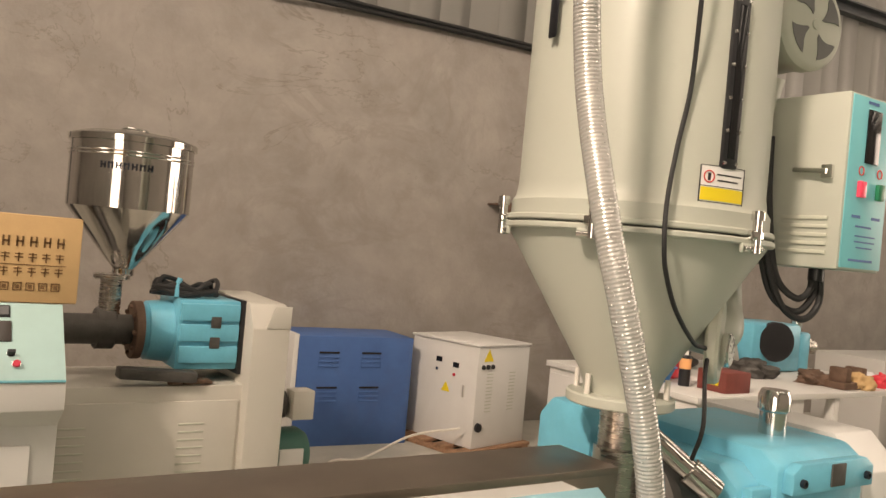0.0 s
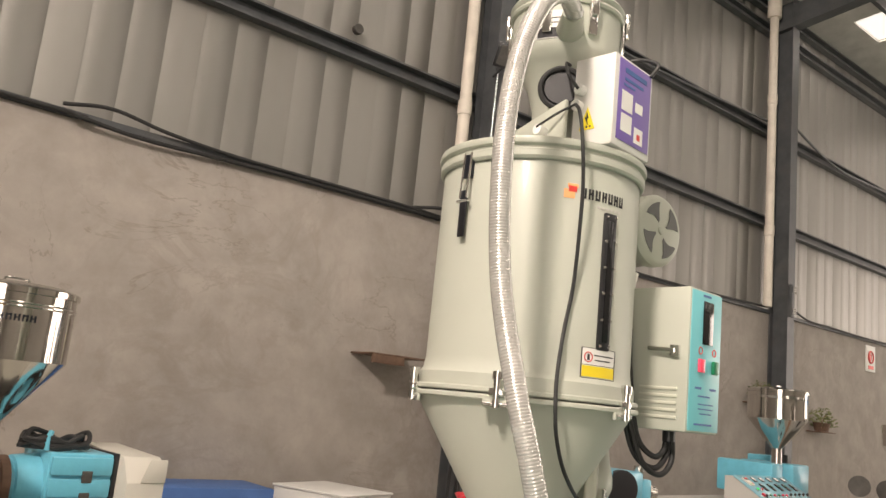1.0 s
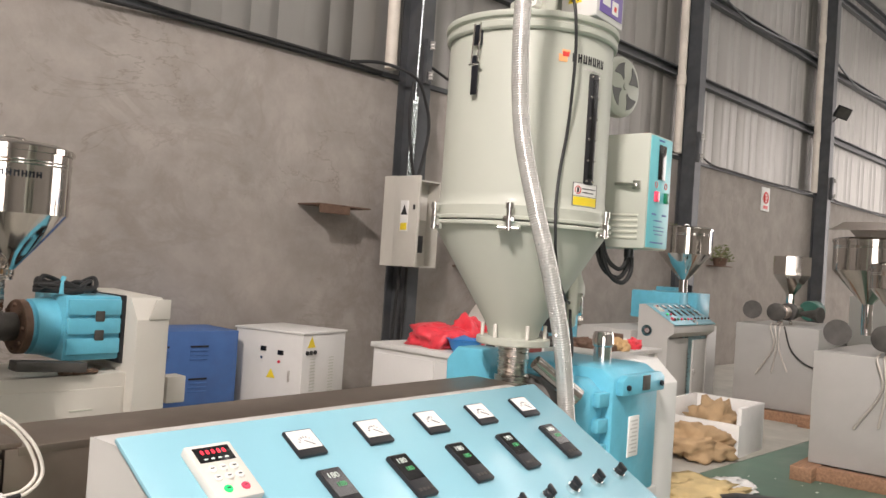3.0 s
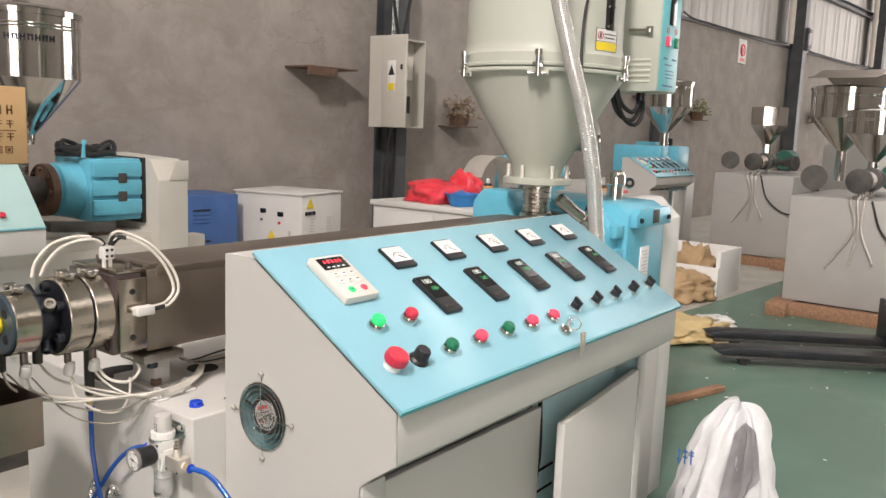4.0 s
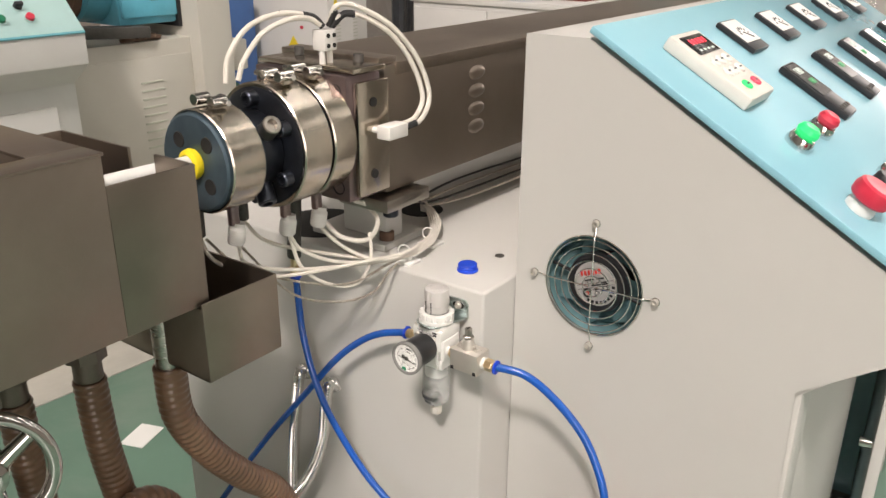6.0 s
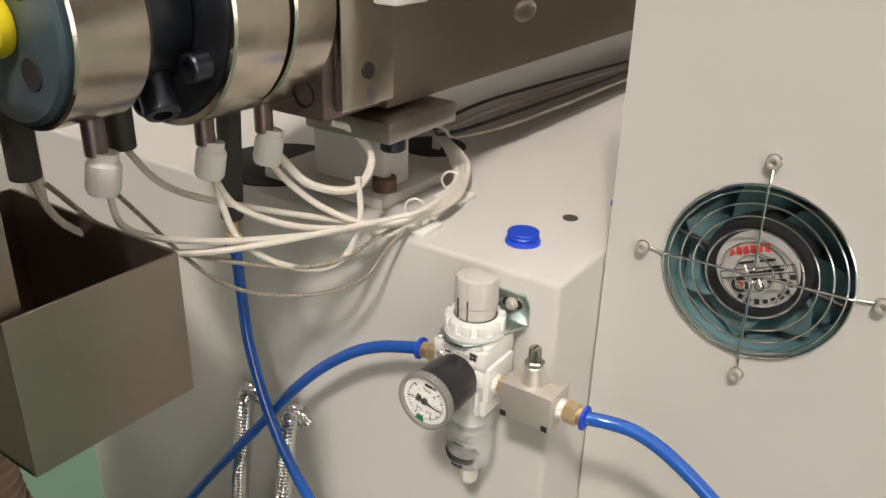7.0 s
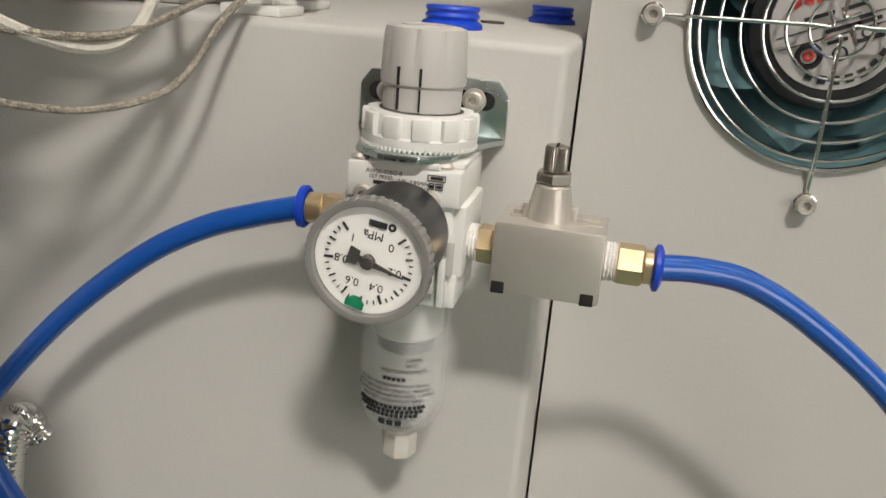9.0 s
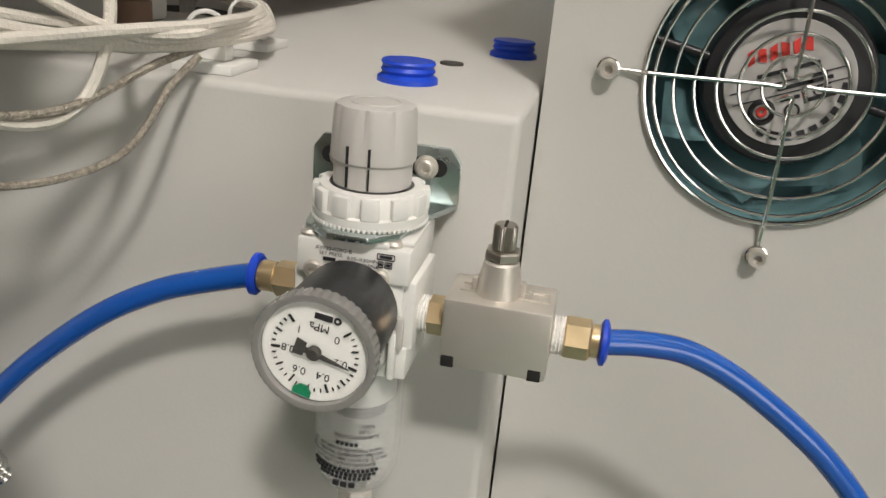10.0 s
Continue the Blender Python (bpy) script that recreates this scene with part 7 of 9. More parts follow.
    for i in range(len(C) - 1):
        d = (C[i + 1] - C[i])
        L = d.length
        d.normalize()
        if up is None:
            up = d.orthogonal().normalized()
        up = (up - d * up.dot(d)).normalized()
        s = d.cross(up)
        m = max(1, int(L / 0.0011))
        for j in range(m):
            a = 2 * math.pi * acc / 0.0062
            q.append(C[i] + d * (L * j / m) + (up * math.cos(a) + s * math.sin(a)) * 0.0216)
            acc += L / m
    k = bmn()
    tube(k, q, 0.0008, 4, 1)
    part("spiral_wire", k, hose_wire, h)
    # thin black cable that hangs beside it
    k = bmn()
    tube(k, [(1.19, 1.113, 2.257), (1.165, 1.08, 2.225), (1.122, 1.034, 2.144), (1.134, 1.032, 2.041), (1.146, 1.042, 1.925), (1.161, 1.06, 1.81), (1.148, 1.067, 1.707), (1.123, 1.057, 1.607), (1.116, 1.048, 1.525), (1.143, 1.06, 1.474), (1.206, 1.085, 1.411), (1.306, 1.12, 1.349), (1.385, 1.150, 1.330), (1.36, 1.13, 1.28), (1.33, 1.10, 1.19), (1.33, 1.12, 1.12)], 0.0045, 10, 8)
    solo("sensor_cable", k, black_rubber, "thin black cable hanging down the dryer", "cable")


build_loader()

# ---- cooling tank in front of the die ----
def build_tank():
    tk = thing("cooling_tank", (-1.3, 1.28, FLOOR), "worn stainless cooling tank on an adjustable iron stand", "cooling tank")
    y0, y1, z0, z1, xe = 1.176, 1.392, 0.905, 1.069, -0.597
    k = bmn()
    w = 0.003
    box(k, -2.6, xe, y0, y0 + w, z0, z1, 0.0008)
    box(k, -2.6, xe, y1 - w, y1, z0, z1, 0.0008)
    box(k, -2.6, -0.508, y0 + w, y1 - w, z0, z0 + w)
    box(k, xe - w, xe, y0 + w, y1 - w, z0 + w, z1 - 0.05)
    box(k, xe, -0.508, y0, y0 + w, z0, 1.043, 0.0008)
    box(k, xe, -0.508, y1 - w, y1, z0, 1.043, 0.0008)
    box(k, -0.511, -0.508, y0 + w, AY - 0.011, z0 + w, 1.043)
    box(k, -0.511, -0.508, AY + 0.03, y1 - w, z0 + w, 1.043)
    box(k, -0.511, -0.508, AY - 0.011, AY + 0.03, z0 + w, 1.005)
    part("trough", k, stainless_dull, tk, "worn stainless trough, open on top")
    k = bmn()
    for a, b in ((y0 - 0.001, y0 + 0.030), (y1 - 0.030, y1 + 0.001)):
        box(k, -2.6, xe + 0.002, a, b, z1, z1 + 0.003, 0.0008)
    box(k, xe - 0.045, xe + 0.002, y0 + 0.030, y1 - 0.030, z1, z1 + 0.003, 0.0008)
    part("rim", k, stainless_dull, tk)
    k = bmn()
    box(k, -2.59, xe - 0.004, y0 + 0.004, y1 - 0.004, z0 + 0.004, z0 + 0.075)
    part("water", k, mat("brown_water", (0.10, 0.06, 0.035), 0.06, var=0.2, scale=4), tk, "shallow brown cooling water")
    for x in (xe - 0.01, xe + 0.03):
        k = bmn()
        rod(k, (x, y0 + 0.06, z1 - 0.055), (x, y1 - 0.04, z1 - 0.055), 0.004)
        part("guide_pin", k, stainless, tk)
    # drip box below the end
    k = bmn()
    a0, a1, b0, b1, c0, c1 = -0.520, -0.425, 1.172, 1.330, 0.823, 0.908
    box(k, a0, a1, b0, b0 + 0.002, c0, c1, 0.0006)
    box(k, a0, a1, b1 - 0.002, b1, c0, c1, 0.0006)
    box(k, a0, a0 + 0.002, b0 + 0.002, b1 - 0.002, c0, c1 - 0.006)
    box(k, a1 - 0.002, a1, b0 + 0.002, b1 - 0.002, c0, c1)
    box(k, a0, a1, b0 + 0.002, b1 - 0.002, c0, c0 + 0.002)
    part("drip_box", k, stainless_dull, tk, "small open drip box")
    k = bmn()
    rod(k, (-0.512, 1.25, 0.905), (-0.512, 1.25, 0.80), 0.014)
    part("drain_pipe", k, stainless, tk)
    # stand with spindles and handwheels
    for a, b in ((1.20, 1.24), (1.38, 1.42)):
        k = bmn()
        box(k, -0.90, -0.70, a, b, 0.875, 0.905, 0.003)
        part("carriage_rail", k, stand_iron, tk)
    k = bmn()
    prism(k, [(-0.862, 0.872), (-0.862, 0.800), (-0.854, 0.800), (-0.854, 0.862), (-0.790, 0.862), (-0.790, 0.800), (-0.782, 0.800), (-0.782, 0.872)], 1.195, 1.43, "y")
    part("cross_channel", k, stand_iron, tk, "dark iron channel under the tank")
    k = bmn()
    box(k, -0.745, -0.672, 1.262, 1.338, 0.706, 0.720, 0.003)
    part("top_plate", k, stand_iron, tk)
    k = bmn()
    prism(k, [(-0.86, 1.42), (-0.77, 1.30), (-0.655, 1.215), (-0.60, 1.36), (-0.62, 1.48), (-0.76, 1.51)], 0.525, 0.543, "z", 0.002)
    part("base_plate", k, stand_iron, tk)
    k = bmn()
    box(k, -0.74, -0.66, 1.32, 1.42, FLOOR, 0.525, 0.004)
    part("column", k, stand_iron, tk)
    k = bmn()
    lathe(k, [(0, 0.543), (0.036, 0.543), (0.036, 0.551), (0.020, 0.555), (0.018, 0.580), (0.0105, 0.584), (0.0105, 0.706), (0, 0.706)], (-0.699, 1.325, 0), (0, 0, 1), 28)
    part("spindle", k, stainless, tk)
    k = bmn()
    lathe(k, [(0, 0.60), (0.010, 0.60), (0.010, 0.648), (0.022, 0.650), (0.022, 0.672), (0.0095, 0.674), (0.0095, 0.865), (0, 0.865)], (-0.752, 1.345, 0), (0, 0, 1), 24)
    part("spindle", k, stand_iron, tk)
    for x, y in ((-0.64, 1.30), (-0.675, 1.255), (-0.66, 1.42)):
        k = bmn()
        lathe(k, [(0, 0), (0.010, 0), (0.010, 0.004), (0.006, 0.012), (0, 0.013)], (x, y, 0.543), (0, 0, 1), 6)
        part("nut", k, stand_iron, tk)

    def wheel(c, ax, R, material, spokes=3, rr=0.011, spin=0.0, solid=False):
        c, ax = Vector(c), Vector(ax).normalized()
        u = ax.orthogonal().normalized()
        v = ax.cross(u)
        q = bmn()
        if solid:
            lathe(q, [(R - 0.014, -0.012), (R, -0.012), (R + 0.002, 0), (R, 0.012), (R - 0.014, 0.012)], c, ax, 48, closed=True)
        else:
            ring(q, c, ax, R, rr, 48, 12)
        wh = part("handwheel", q, material, tk, "handwheel with spokes")
        q = bmn()
        lathe(q, [(0, -0.02), (0.015, -0.02), (0.015, 0.010), (0.010, 0.013), (0.010, 0.016), (0, 0.016)], c, ax, 24)
        part("hub", q, material, wh)
        for i in range(spokes):
            a = 2 * math.pi * i / spokes + spin
            q = bmn()
            d = u * math.cos(a) + v * math.sin(a)
            rod(q, c + d * 0.012, c + d * (R - 0.004), 0.0072, 0.0058, 12)
            part("spoke", q, material, wh)
    wheel((-0.727, 1.188, 0.832), (-0.45, -0.87, 0.15), 0.0475, polished, 3, 0.0062, 0.95)
    wheel((-0.742, 1.262, 0.852), (-0.45, -0.87, 0.15), 0.044, stainless, 3, 0.0062, 0.2)
    wheel((-0.748, 1.338, 0.655), (0, 0, 1), 0.086, stand_iron, 3, 0.01, 0.3, True)
    k = bmn()
    rod(k, (-0.727, 1.188, 0.832), (-0.775, 1.30, 0.850), 0.010)
    part("shaft", k, stainless, tk)
    wheel((-0.93, 1.40, 0.86), (-0.3, -0.9, 0), 0.05, stand_iron, 3)
    # far leg and beam
    k = bmn()
    box(k, -2.6, -0.86, 1.27, 1.33, 0.52, 0.58, 0.004)
    part("beam", k, stand_iron, tk)
    # ball valves and brown hoses under the tank
    for x, y, z in ((-0.635, 1.335, 0.84), (-0.565, 1.315, 0.84)):
        k = bmn()
        rod(k, (x, y, 0.905), (x, y, 0.80), 0.015)
        lathe(k, [(0, 0), (0.022, 0), (0.022, 0.012), (0.018, 0.016), (0.018, 0.034), (0.022, 0.038), (0.022, 0.05), (0, 0.05)], (x, y, 0.825), (0, 0, 1), 8)
        rod(k, (x, y, 0.852), (x + 0.07, y + 0.02, 0.848), 0.007)
        part("ball_valve", k, stand_iron, tk, "dark ball valve")


build_tank()


def build_brown_hoses():
    for pts, r in (([(-0.512, 1.25, 0.815), (-0.508, 1.25, 0.75), (-0.475, 1.25, 0.685), (-0.43, 1.25, 0.625), (-0.385, 1.25, 0.575), (-0.358, 1.25, 0.51), (-0.355, 1.24, 0.43), (-0.37, 1.22, 0.33), (-0.40, 1.2, 0.2), (-0.42, 1.2, -0.03)], 0.0165),
                   ([(-0.565, 1.315, 0.80), (-0.562, 1.315, 0.72), (-0.552, 1.315, 0.64), (-0.545, 1.31, 0.55), (-0.56, 1.30, 0.40), (-0.56, 1.32, 0.1), (-0.56, 1.33, -0.03)], 0.0165),
                   ([(-0.635, 1.335, 0.80), (-0.632, 1.335, 0.70), (-0.622, 1.33, 0.58), (-0.612, 1.33, 0.45), (-0.60, 1.33, 0.2), (-0.60, 1.33, -0.03)], 0.0165),
                   ([(-0.605, 1.28, 0.30), (-0.605, 1.28, 0.45), (-0.598, 1.28, 0.58), (-0.572, 1.28, 0.640), (-0.535, 1.28, 0.640), (-0.508, 1.28, 0.595), (-0.510, 1.28, 0.52), (-0.53, 1.28, 0.40), (-0.54, 1.28, 0.1), (-0.54, 1.28, -0.03)], 0.0165),
                   ([(-0.648, 1.22, 0.30), (-0.64, 1.22, 0.46), (-0.625, 1.22, 0.555), (-0.600, 1.22, 0.592), (-0.575, 1.22, 0.575), (-0.566, 1.22, 0.50), (-0.58, 1.22, 0.35), (-0.60, 1.22, 0.05), (-0.60, 1.22, -0.03)], 0.0150)):
        k = bmn()
        tube(k, pts, r, 16, 8, 0.0012, 0.008)
        solo("water_hose", k, hose_brown, "brown stained ribbed water hose under the tank", "hose", "brown hoses")
    p = thing("water_pipe", (-0.44, 1.30, 0.45), "steel water pipe with a dirty hose end and red valve", "pipe")
    k = bmn()
    rod(k, (-0.60, 1.30, 0.465), (-0.415, 1.30, 0.475), 0.017)
    part("steel_pipe", k, stainless, p)
    k = bmn()
    rod(k, (-0.425, 1.30, 0.474), (-0.335, 1.305, 0.478), 0.022, 0.024)
    part("hose_end", k, hose_brown, p)
    k = bmn()
    rod(k, (-0.428, 1.30, 0.474), (-0.418, 1.30, 0.475), 0.023)
    part("clamp", k, thread_white, p)
    k = bmn()
    box(k, -0.345, -0.300, 1.50, 1.53, 0.335, 0.36, 0.006)
    part("valve_lever", k, red_plastic, p)
    k = bmn()
    rod(k, (-0.335, 1.305, 0.47), (-0.32, 1.52, 0.335), 0.014)
    part("branch", k, rusty, p)


build_brown_hoses()

# ---- the older extruder behind, along the wall ----
def steel_hopper(name, cx, cy, R, z_rim, z_cyl, z_neck, z_low, label, writing=False, conical=False, r_neck=0.045):
    h = thing(name, (cx, cy, z_low), label, "hopper", "steel hoppers")
    k = bmn()
    prof = [(r_neck, z_low), (r_neck, z_neck), (R, z_cyl), (R, z_rim - 0.03), (R + 0.012, z_rim - 0.028), (R + 0.012, z_rim - 0.004), (R + 0.006, z_rim), (R - 0.004, z_rim + 0.004)]
    if conical:
        prof = [(r_neck, z_low), (r_neck, z_neck), (R, z_cyl), (R, z_rim)]
    lathe(k, prof, (cx, cy, 0), (0, 0, 1), 40 if not conical else 8)
    part("bin", k, polished, h)
    if not conical:
        k = bmn()
        lathe(k, [(R - 0.004, z_rim + 0.003), (R - 0.05, z_rim + 0.018), (0, z_rim + 0.024)], (cx, cy, 0), (0, 0, 1), 40)
        part("lid", k, polished, h)
        for z in (z_rim - 0.07, z_rim - 0.085):
            k = bmn()
            ring(k, (cx, cy, z), (0, 0, 1), R, 0.005, 40, 6)
            part("bead", k, polished, h)
        k = bmn()
        tube(k, [(cx - 0.045, cy, z_rim + 0.02), (cx - 0.045, cy, z_rim + 0.045), (cx + 0.045, cy, z_rim + 0.045), (cx + 0.045, cy, z_rim + 0.02)], 0.005, 8, 4)
        part("lid_handle", k, chrome, h)
    if writing:
        k = bmn()
        for i in range(7):
            a = radians(-128 + 7 * i)
            m = frame_of((cx + (R + 0.001) * math.cos(a), cy + (R + 0.001) * math.sin(a), (z_rim + z_cyl) / 2 + 0.02), (-math.sin(a), math.cos(a), 0), (math.cos(a), math.sin(a), 0))
            box(k, -0.012, -0.005, -0.014, 0.014, 0, 0.001, m=m)
            box(k, 0.004, 0.011, -0.014, 0.014, 0, 0.001, m=m)
            box(k, -0.012, 0.011, -0.003 + 0.008 * (i % 2), 0.003 + 0.008 * (i % 2), 0, 0.001, m=m)
        part("lettering_bars", k, black_oxide, h)
    return h


def louvres(parent, x, y, z0, n, w, step, material, along="x"):
    for i in range(n):
        k = bmn()
        if along == "x":
            box(k, x - w / 2, x + w / 2, y - 0.004, y + 0.001, z0 + step * i, z0 + step * i + 0.008, 0.001)
        else:
            box(k, x - 0.004, x + 0.001, y - w / 2, y + w / 2, z0 + step * i, z0 + step * i + 0.008, 0.001)
        part("louvre", k, material, parent)


def build_back_extruder():
    ex = thing("extruder", (0.6, 3.75, FLOOR), "older beige extruder with blue gearbox and rusty flange", "extruder")
    k = bmn()
    box(k, -1.8, 1.385, 3.56, 4.05, FLOOR, 0.80, 0.006)
    part("stand", k, beige_paint, ex)
    k = bmn()
    box(k, 0.55, 1.30, 3.552, 3.561, 0.12, 0.735, 0.003)
    dr = part("stand_door", k, beige_paint, ex)
    louvres(ex, 1.10, 3.553, 0.36, 9, 0.11, 0.034, dryer_in)
    louvres(ex, 0.62, 3.553, 0.36, 9, 0.11, 0.034, dryer_in)
    k = bmn()
    prism(k, [(3.49, FLOOR), (3.49, 1.06), (3.56, 1.165), (4.05, 1.18), (4.05, FLOOR)], 1.315, 1.488, "x", 0.006)
    part("belt_housing", k, beige_paint, ex, "tall beige belt housing")
    k = bmn()
    prism(k, [(1.375, 1.062), (1.488, 1.062), (1.488, 1.16), (1.41, 1.16)], 3.484, 3.492, "y", 0.002)
    part("housing_cap", k, beige_paint, ex)
    k = bmn()
    box(k, 1.295, 1.316, 3.60, 3.95, 0.84, 1.17, 0.002)
    part("gasket", k, black_plastic, ex)
    k = bmn()
    box(k, 1.02, 1.296, 3.61, 3.94, 0.86, 1.165, 0.01)
    g = part("gearbox", k, blue_gear, ex, "light blue cast gearbox")
    for z0, z1 in ((1.075, 1.15), (0.985, 1.06), (0.89, 0.965)):
        k = bmn()
        box(k, 1.03, 1.290, 3.592, 3.612, z0, z1, 0.006)
        part("rib", k, blue_gear, g)
    for z in (1.045, 0.955):
        k = bmn()
        box(k, 1.16, 1.205, 3.588, 3.600, z, z + 0.05, 0.004)
        part("window", k, cast_iron, g)
    k = bmn()
    lathe(k, [(0, 0.0), (0.118, 0), (0.122, 0.006), (0.122, 0.030), (0.112, 0.036), (0.112, 0.05), (0.128, 0.055), (0.140, 0.16), (0, 0.16)], (0.868, 3.77, 1.01), (1, 0, 0), 36)
    part("neck", k, blue_gear, g)
    k = bmn()
    lathe(k, [(0, -0.003), (0.124, -0.003), (0.126, 0.0), (0.126, 0.032), (0, 0.033)], (0.868, 3.77, 1.01), (1, 0, 0), 36)
    part("flange", k, rusty, g, "rusty round flange")
    for i in range(8):
        a = 2 * math.pi * i / 8
        k = bmn()
        rod(k, (0.866, 3.77 + 0.10 * math.cos(a), 1.01 + 0.10 * math.sin(a)), (0.852, 3.77 + 0.10 * math.cos(a), 1.01 + 0.10 * math.sin(a)), 0.010, seg=6)
        part("bolt", k, rusty, g)
    k = bmn()
    rod(k, (0.30, 3.77, 1.01), (0.868, 3.77, 1.01), 0.065)
    rod(k, (0.72, 3.80, 1.01), (0.80, 3.80, 1.01), 0.09)
    part("barrel", k, cast_iron, ex)
    k = bmn()
    box(k, -1.7, 0.30, 3.62, 3.92, 0.90, 1.13, 0.004)
    part("barrel_cover", k, stainless_dull, ex)
    k = bmn()
    rod(k, (0.775, 3.80, 1.05), (0.775, 3.80, 1.235), 0.045)
    rod(k, (0.775, 3.80, 1.225), (0.775, 3.80, 1.245), 0.075)
    part("feed_throat", k, stainless, ex)
    # green motor with a terminal box, past the housing
    k = bmn()
    lathe(k, [(0, 0), (0.10, 0), (0.125, 0.02), (0.125, 0.20), (0.10, 0.24), (0, 0.24)], (1.49, 3.78, 0.42), (1, 0, 0), 32)
    m = part("motor", k, motor_green, ex, "green electric motor")
    k = bmn()
    box(k, 1.56, 1.68, 3.645, 3.66, 0.38, 0.47, 0.003)
    part("rating_plate", k, paper, m)
    k = bmn()
    box(k, 1.62, 1.73, 3.68, 3.78, 0.60, 0.74, 0.006)
    part("terminal_box", k, offwhite, m)
    k = bmn()
    lathe(k, [(0, 0), (0.06, 0), (0.066, 0.01), (0.066, 0.12), (0, 0.13)], (1.49, 3.78, 0.66), (1, 0, 0), 24)
    part("blower", k, cast_iron, m)
    # tools, rags and black cables on the stand and the gearbox
    k = bmn()
    box(k, 0.78, 1.10, 3.52, 3.60, 0.83, 0.875, 0.006, m=Matrix.Translation((0.9, 3.55, 0.85)) @ Matrix.Rotation(radians(4), 4, "Y") @ Matrix.Translation((-0.9, -3.55, -0.85)))
    solo("steel_bar", k, cast_iron, "oily flat steel bar on the stand", "bar")
    k = bmn()
    for i in range(9):
        lathe(k, [(0, -0.012), (0.03, -0.008), (0.034, 0.004), (0, 0.016)], (1.02 + 0.03 * (i % 5) + 0.004 * i, 3.57 + 0.018 * (i % 3), 0.812 + 0.004 * (i % 2)), (0.1 * (i % 3), 0.2, 1), 7)
    solo("oily_rag", k, rusty, "oily brown rag and scraps on the stand", "rag")
    c = thing("cable_heap", (1.1, 3.75, 1.165), "black cables heaped on the gearbox", "cable")
    rnd = random.Random(4)
    for i in range(7):
        pts = []
        for j in range(9):
            a = j * 0.8 + i
            pts.append((1.08 + 0.15 * math.cos(a) * (0.6 + 0.4 * rnd.random()), 3.74 + 0.09 * math.sin(a), 1.178 + 0.07 * rnd.random() * (1 if 2 < j < 7 else 0.3)))
        k = bmn()
        tube(k, pts, 0.011, 7, 5)
        part("strand", k, black_rubber, c)
    k = bmn()
    tube(k, [(1.02, 3.66, 1.17), (1.02, 3.66, 1.22), (1.03, 3.665, 1.25)], 0.012, 8, 4)
    part("eye_bolt", k, blue_gear, g)
    steel_hopper("feed_hopper", 0.825, 3.83, 0.255, 1.835, 1.53, 1.27, 1.24, "polished steel feed hopper with beaded lid", True)

    # its control desk
    cd = thing("control_desk", (-0.3, 3.2, FLOOR), "grey control desk with pale teal panel and nine meters", "control desk")
    X0, X1 = -1.1, 0.50
    A, B = Vector((0, 3.21, 1.165)), Vector((0, 3.0, 0.932))
    k = bmn()
    prism(k, [(B.y, 0.835), (B.y, B.z), (A.y, A.z), (3.42, A.z), (3.42, FLOOR + 0.12), (3.10, FLOOR + 0.12), (3.10, 0.765)], X0, X1, "x", 0.004)
    part("body", k, white_paint, cd)
    k = bmn()
    box(k, X0, X1, 3.13, 3.40, FLOOR, FLOOR + 0.12)
    part("plinth", k, cast_iron, cd)
    up = (A - B).normalized()
    nr = Vector((0, -up.z, up.y))
    L = (A - B).length

    def fr(x, s, h=0.0):
        p = B + up * (L * s) + nr * h
        return frame_of((x, p.y, p.z), (1, 0, 0), nr)
    k = bmn()
    box(k, X0 + 0.004, X1 - 0.002, 0.004, L - 0.002, 0.0, 0.004, 0.001, m=fr(0, 0, 0.001))
    pn = part("panel", k, teal_old, cd, "pale teal sloping panel")
    k = bmn()
    box(k, X0 + 0.004, X1 - 0.002, -0.004, 0.0035, -0.001, 0.005, 0.0008, m=fr(0, 0, 0.001))
    part("panel_edge", k, teal_edge, cd)
    for i in range(13):
        x = 0.305 - 0.0865 * i
        m = fr(x, 0.875, 0.005)
        k = bmn()
        pill(k, m, 0.056, 0.048, 0.005, 0.0015)
        q = part("meter", k, black_plastic, pn)
        k = bmn()
        box(k, -0.023, 0.023, -0.016, 0.020, 0.0051, 0.0058, m=m)
        part("scale", k, paper if i > 1 else screen_black, q)
        m = fr(x, 0.615, 0.005)
        k = bmn()
        pill(k, m, 0.064, 0.082, 0.006, 0.002)
        part("temperature_controller", k, mat("brown_black_face", (0.05, 0.042, 0.038), 0.3) if i == 0 else MATS["brown_black_face"], pn)
        m = fr(x + 0.03, 0.33, 0.005)
        k = bmn()
        lathe(k, [(0, 0), (0.013, 0), (0.013, 0.006), (0, 0.006)], (0, 0, 0), (0, 0, 1), 16)
        k.transform(m)
        q = part("selector", k, chrome, pn)
        k = bmn()
        box(k, -0.012, 0.012, -0.006, 0.006, 0.006, 0.024, 0.002, m=m)
        part("handle", k, black_plastic, q)
        m = fr(x + 0.045, 0.19, 0.005)
        k = bmn()
        lathe(k, [(0, 0), (0.0135, 0), (0.0135, 0.010), (0, 0.010)], (0, 0, 0), (0, 0, 1), 16)
        k.transform(m)
        q = part("button", k, chrome, pn)
        k = bmn()
        lathe(k, [(0, 0.010), (0.0125, 0.010), (0.012, 0.018), (0, 0.020)], (0, 0, 0), (0, 0, 1), 16)
        k.transform(m)
        part("cap", k, (red_plastic, green_plastic, red_plastic, green_plastic, red_plastic, red_plastic, green_plastic, black_plastic, offwhite)[i % 9], q)
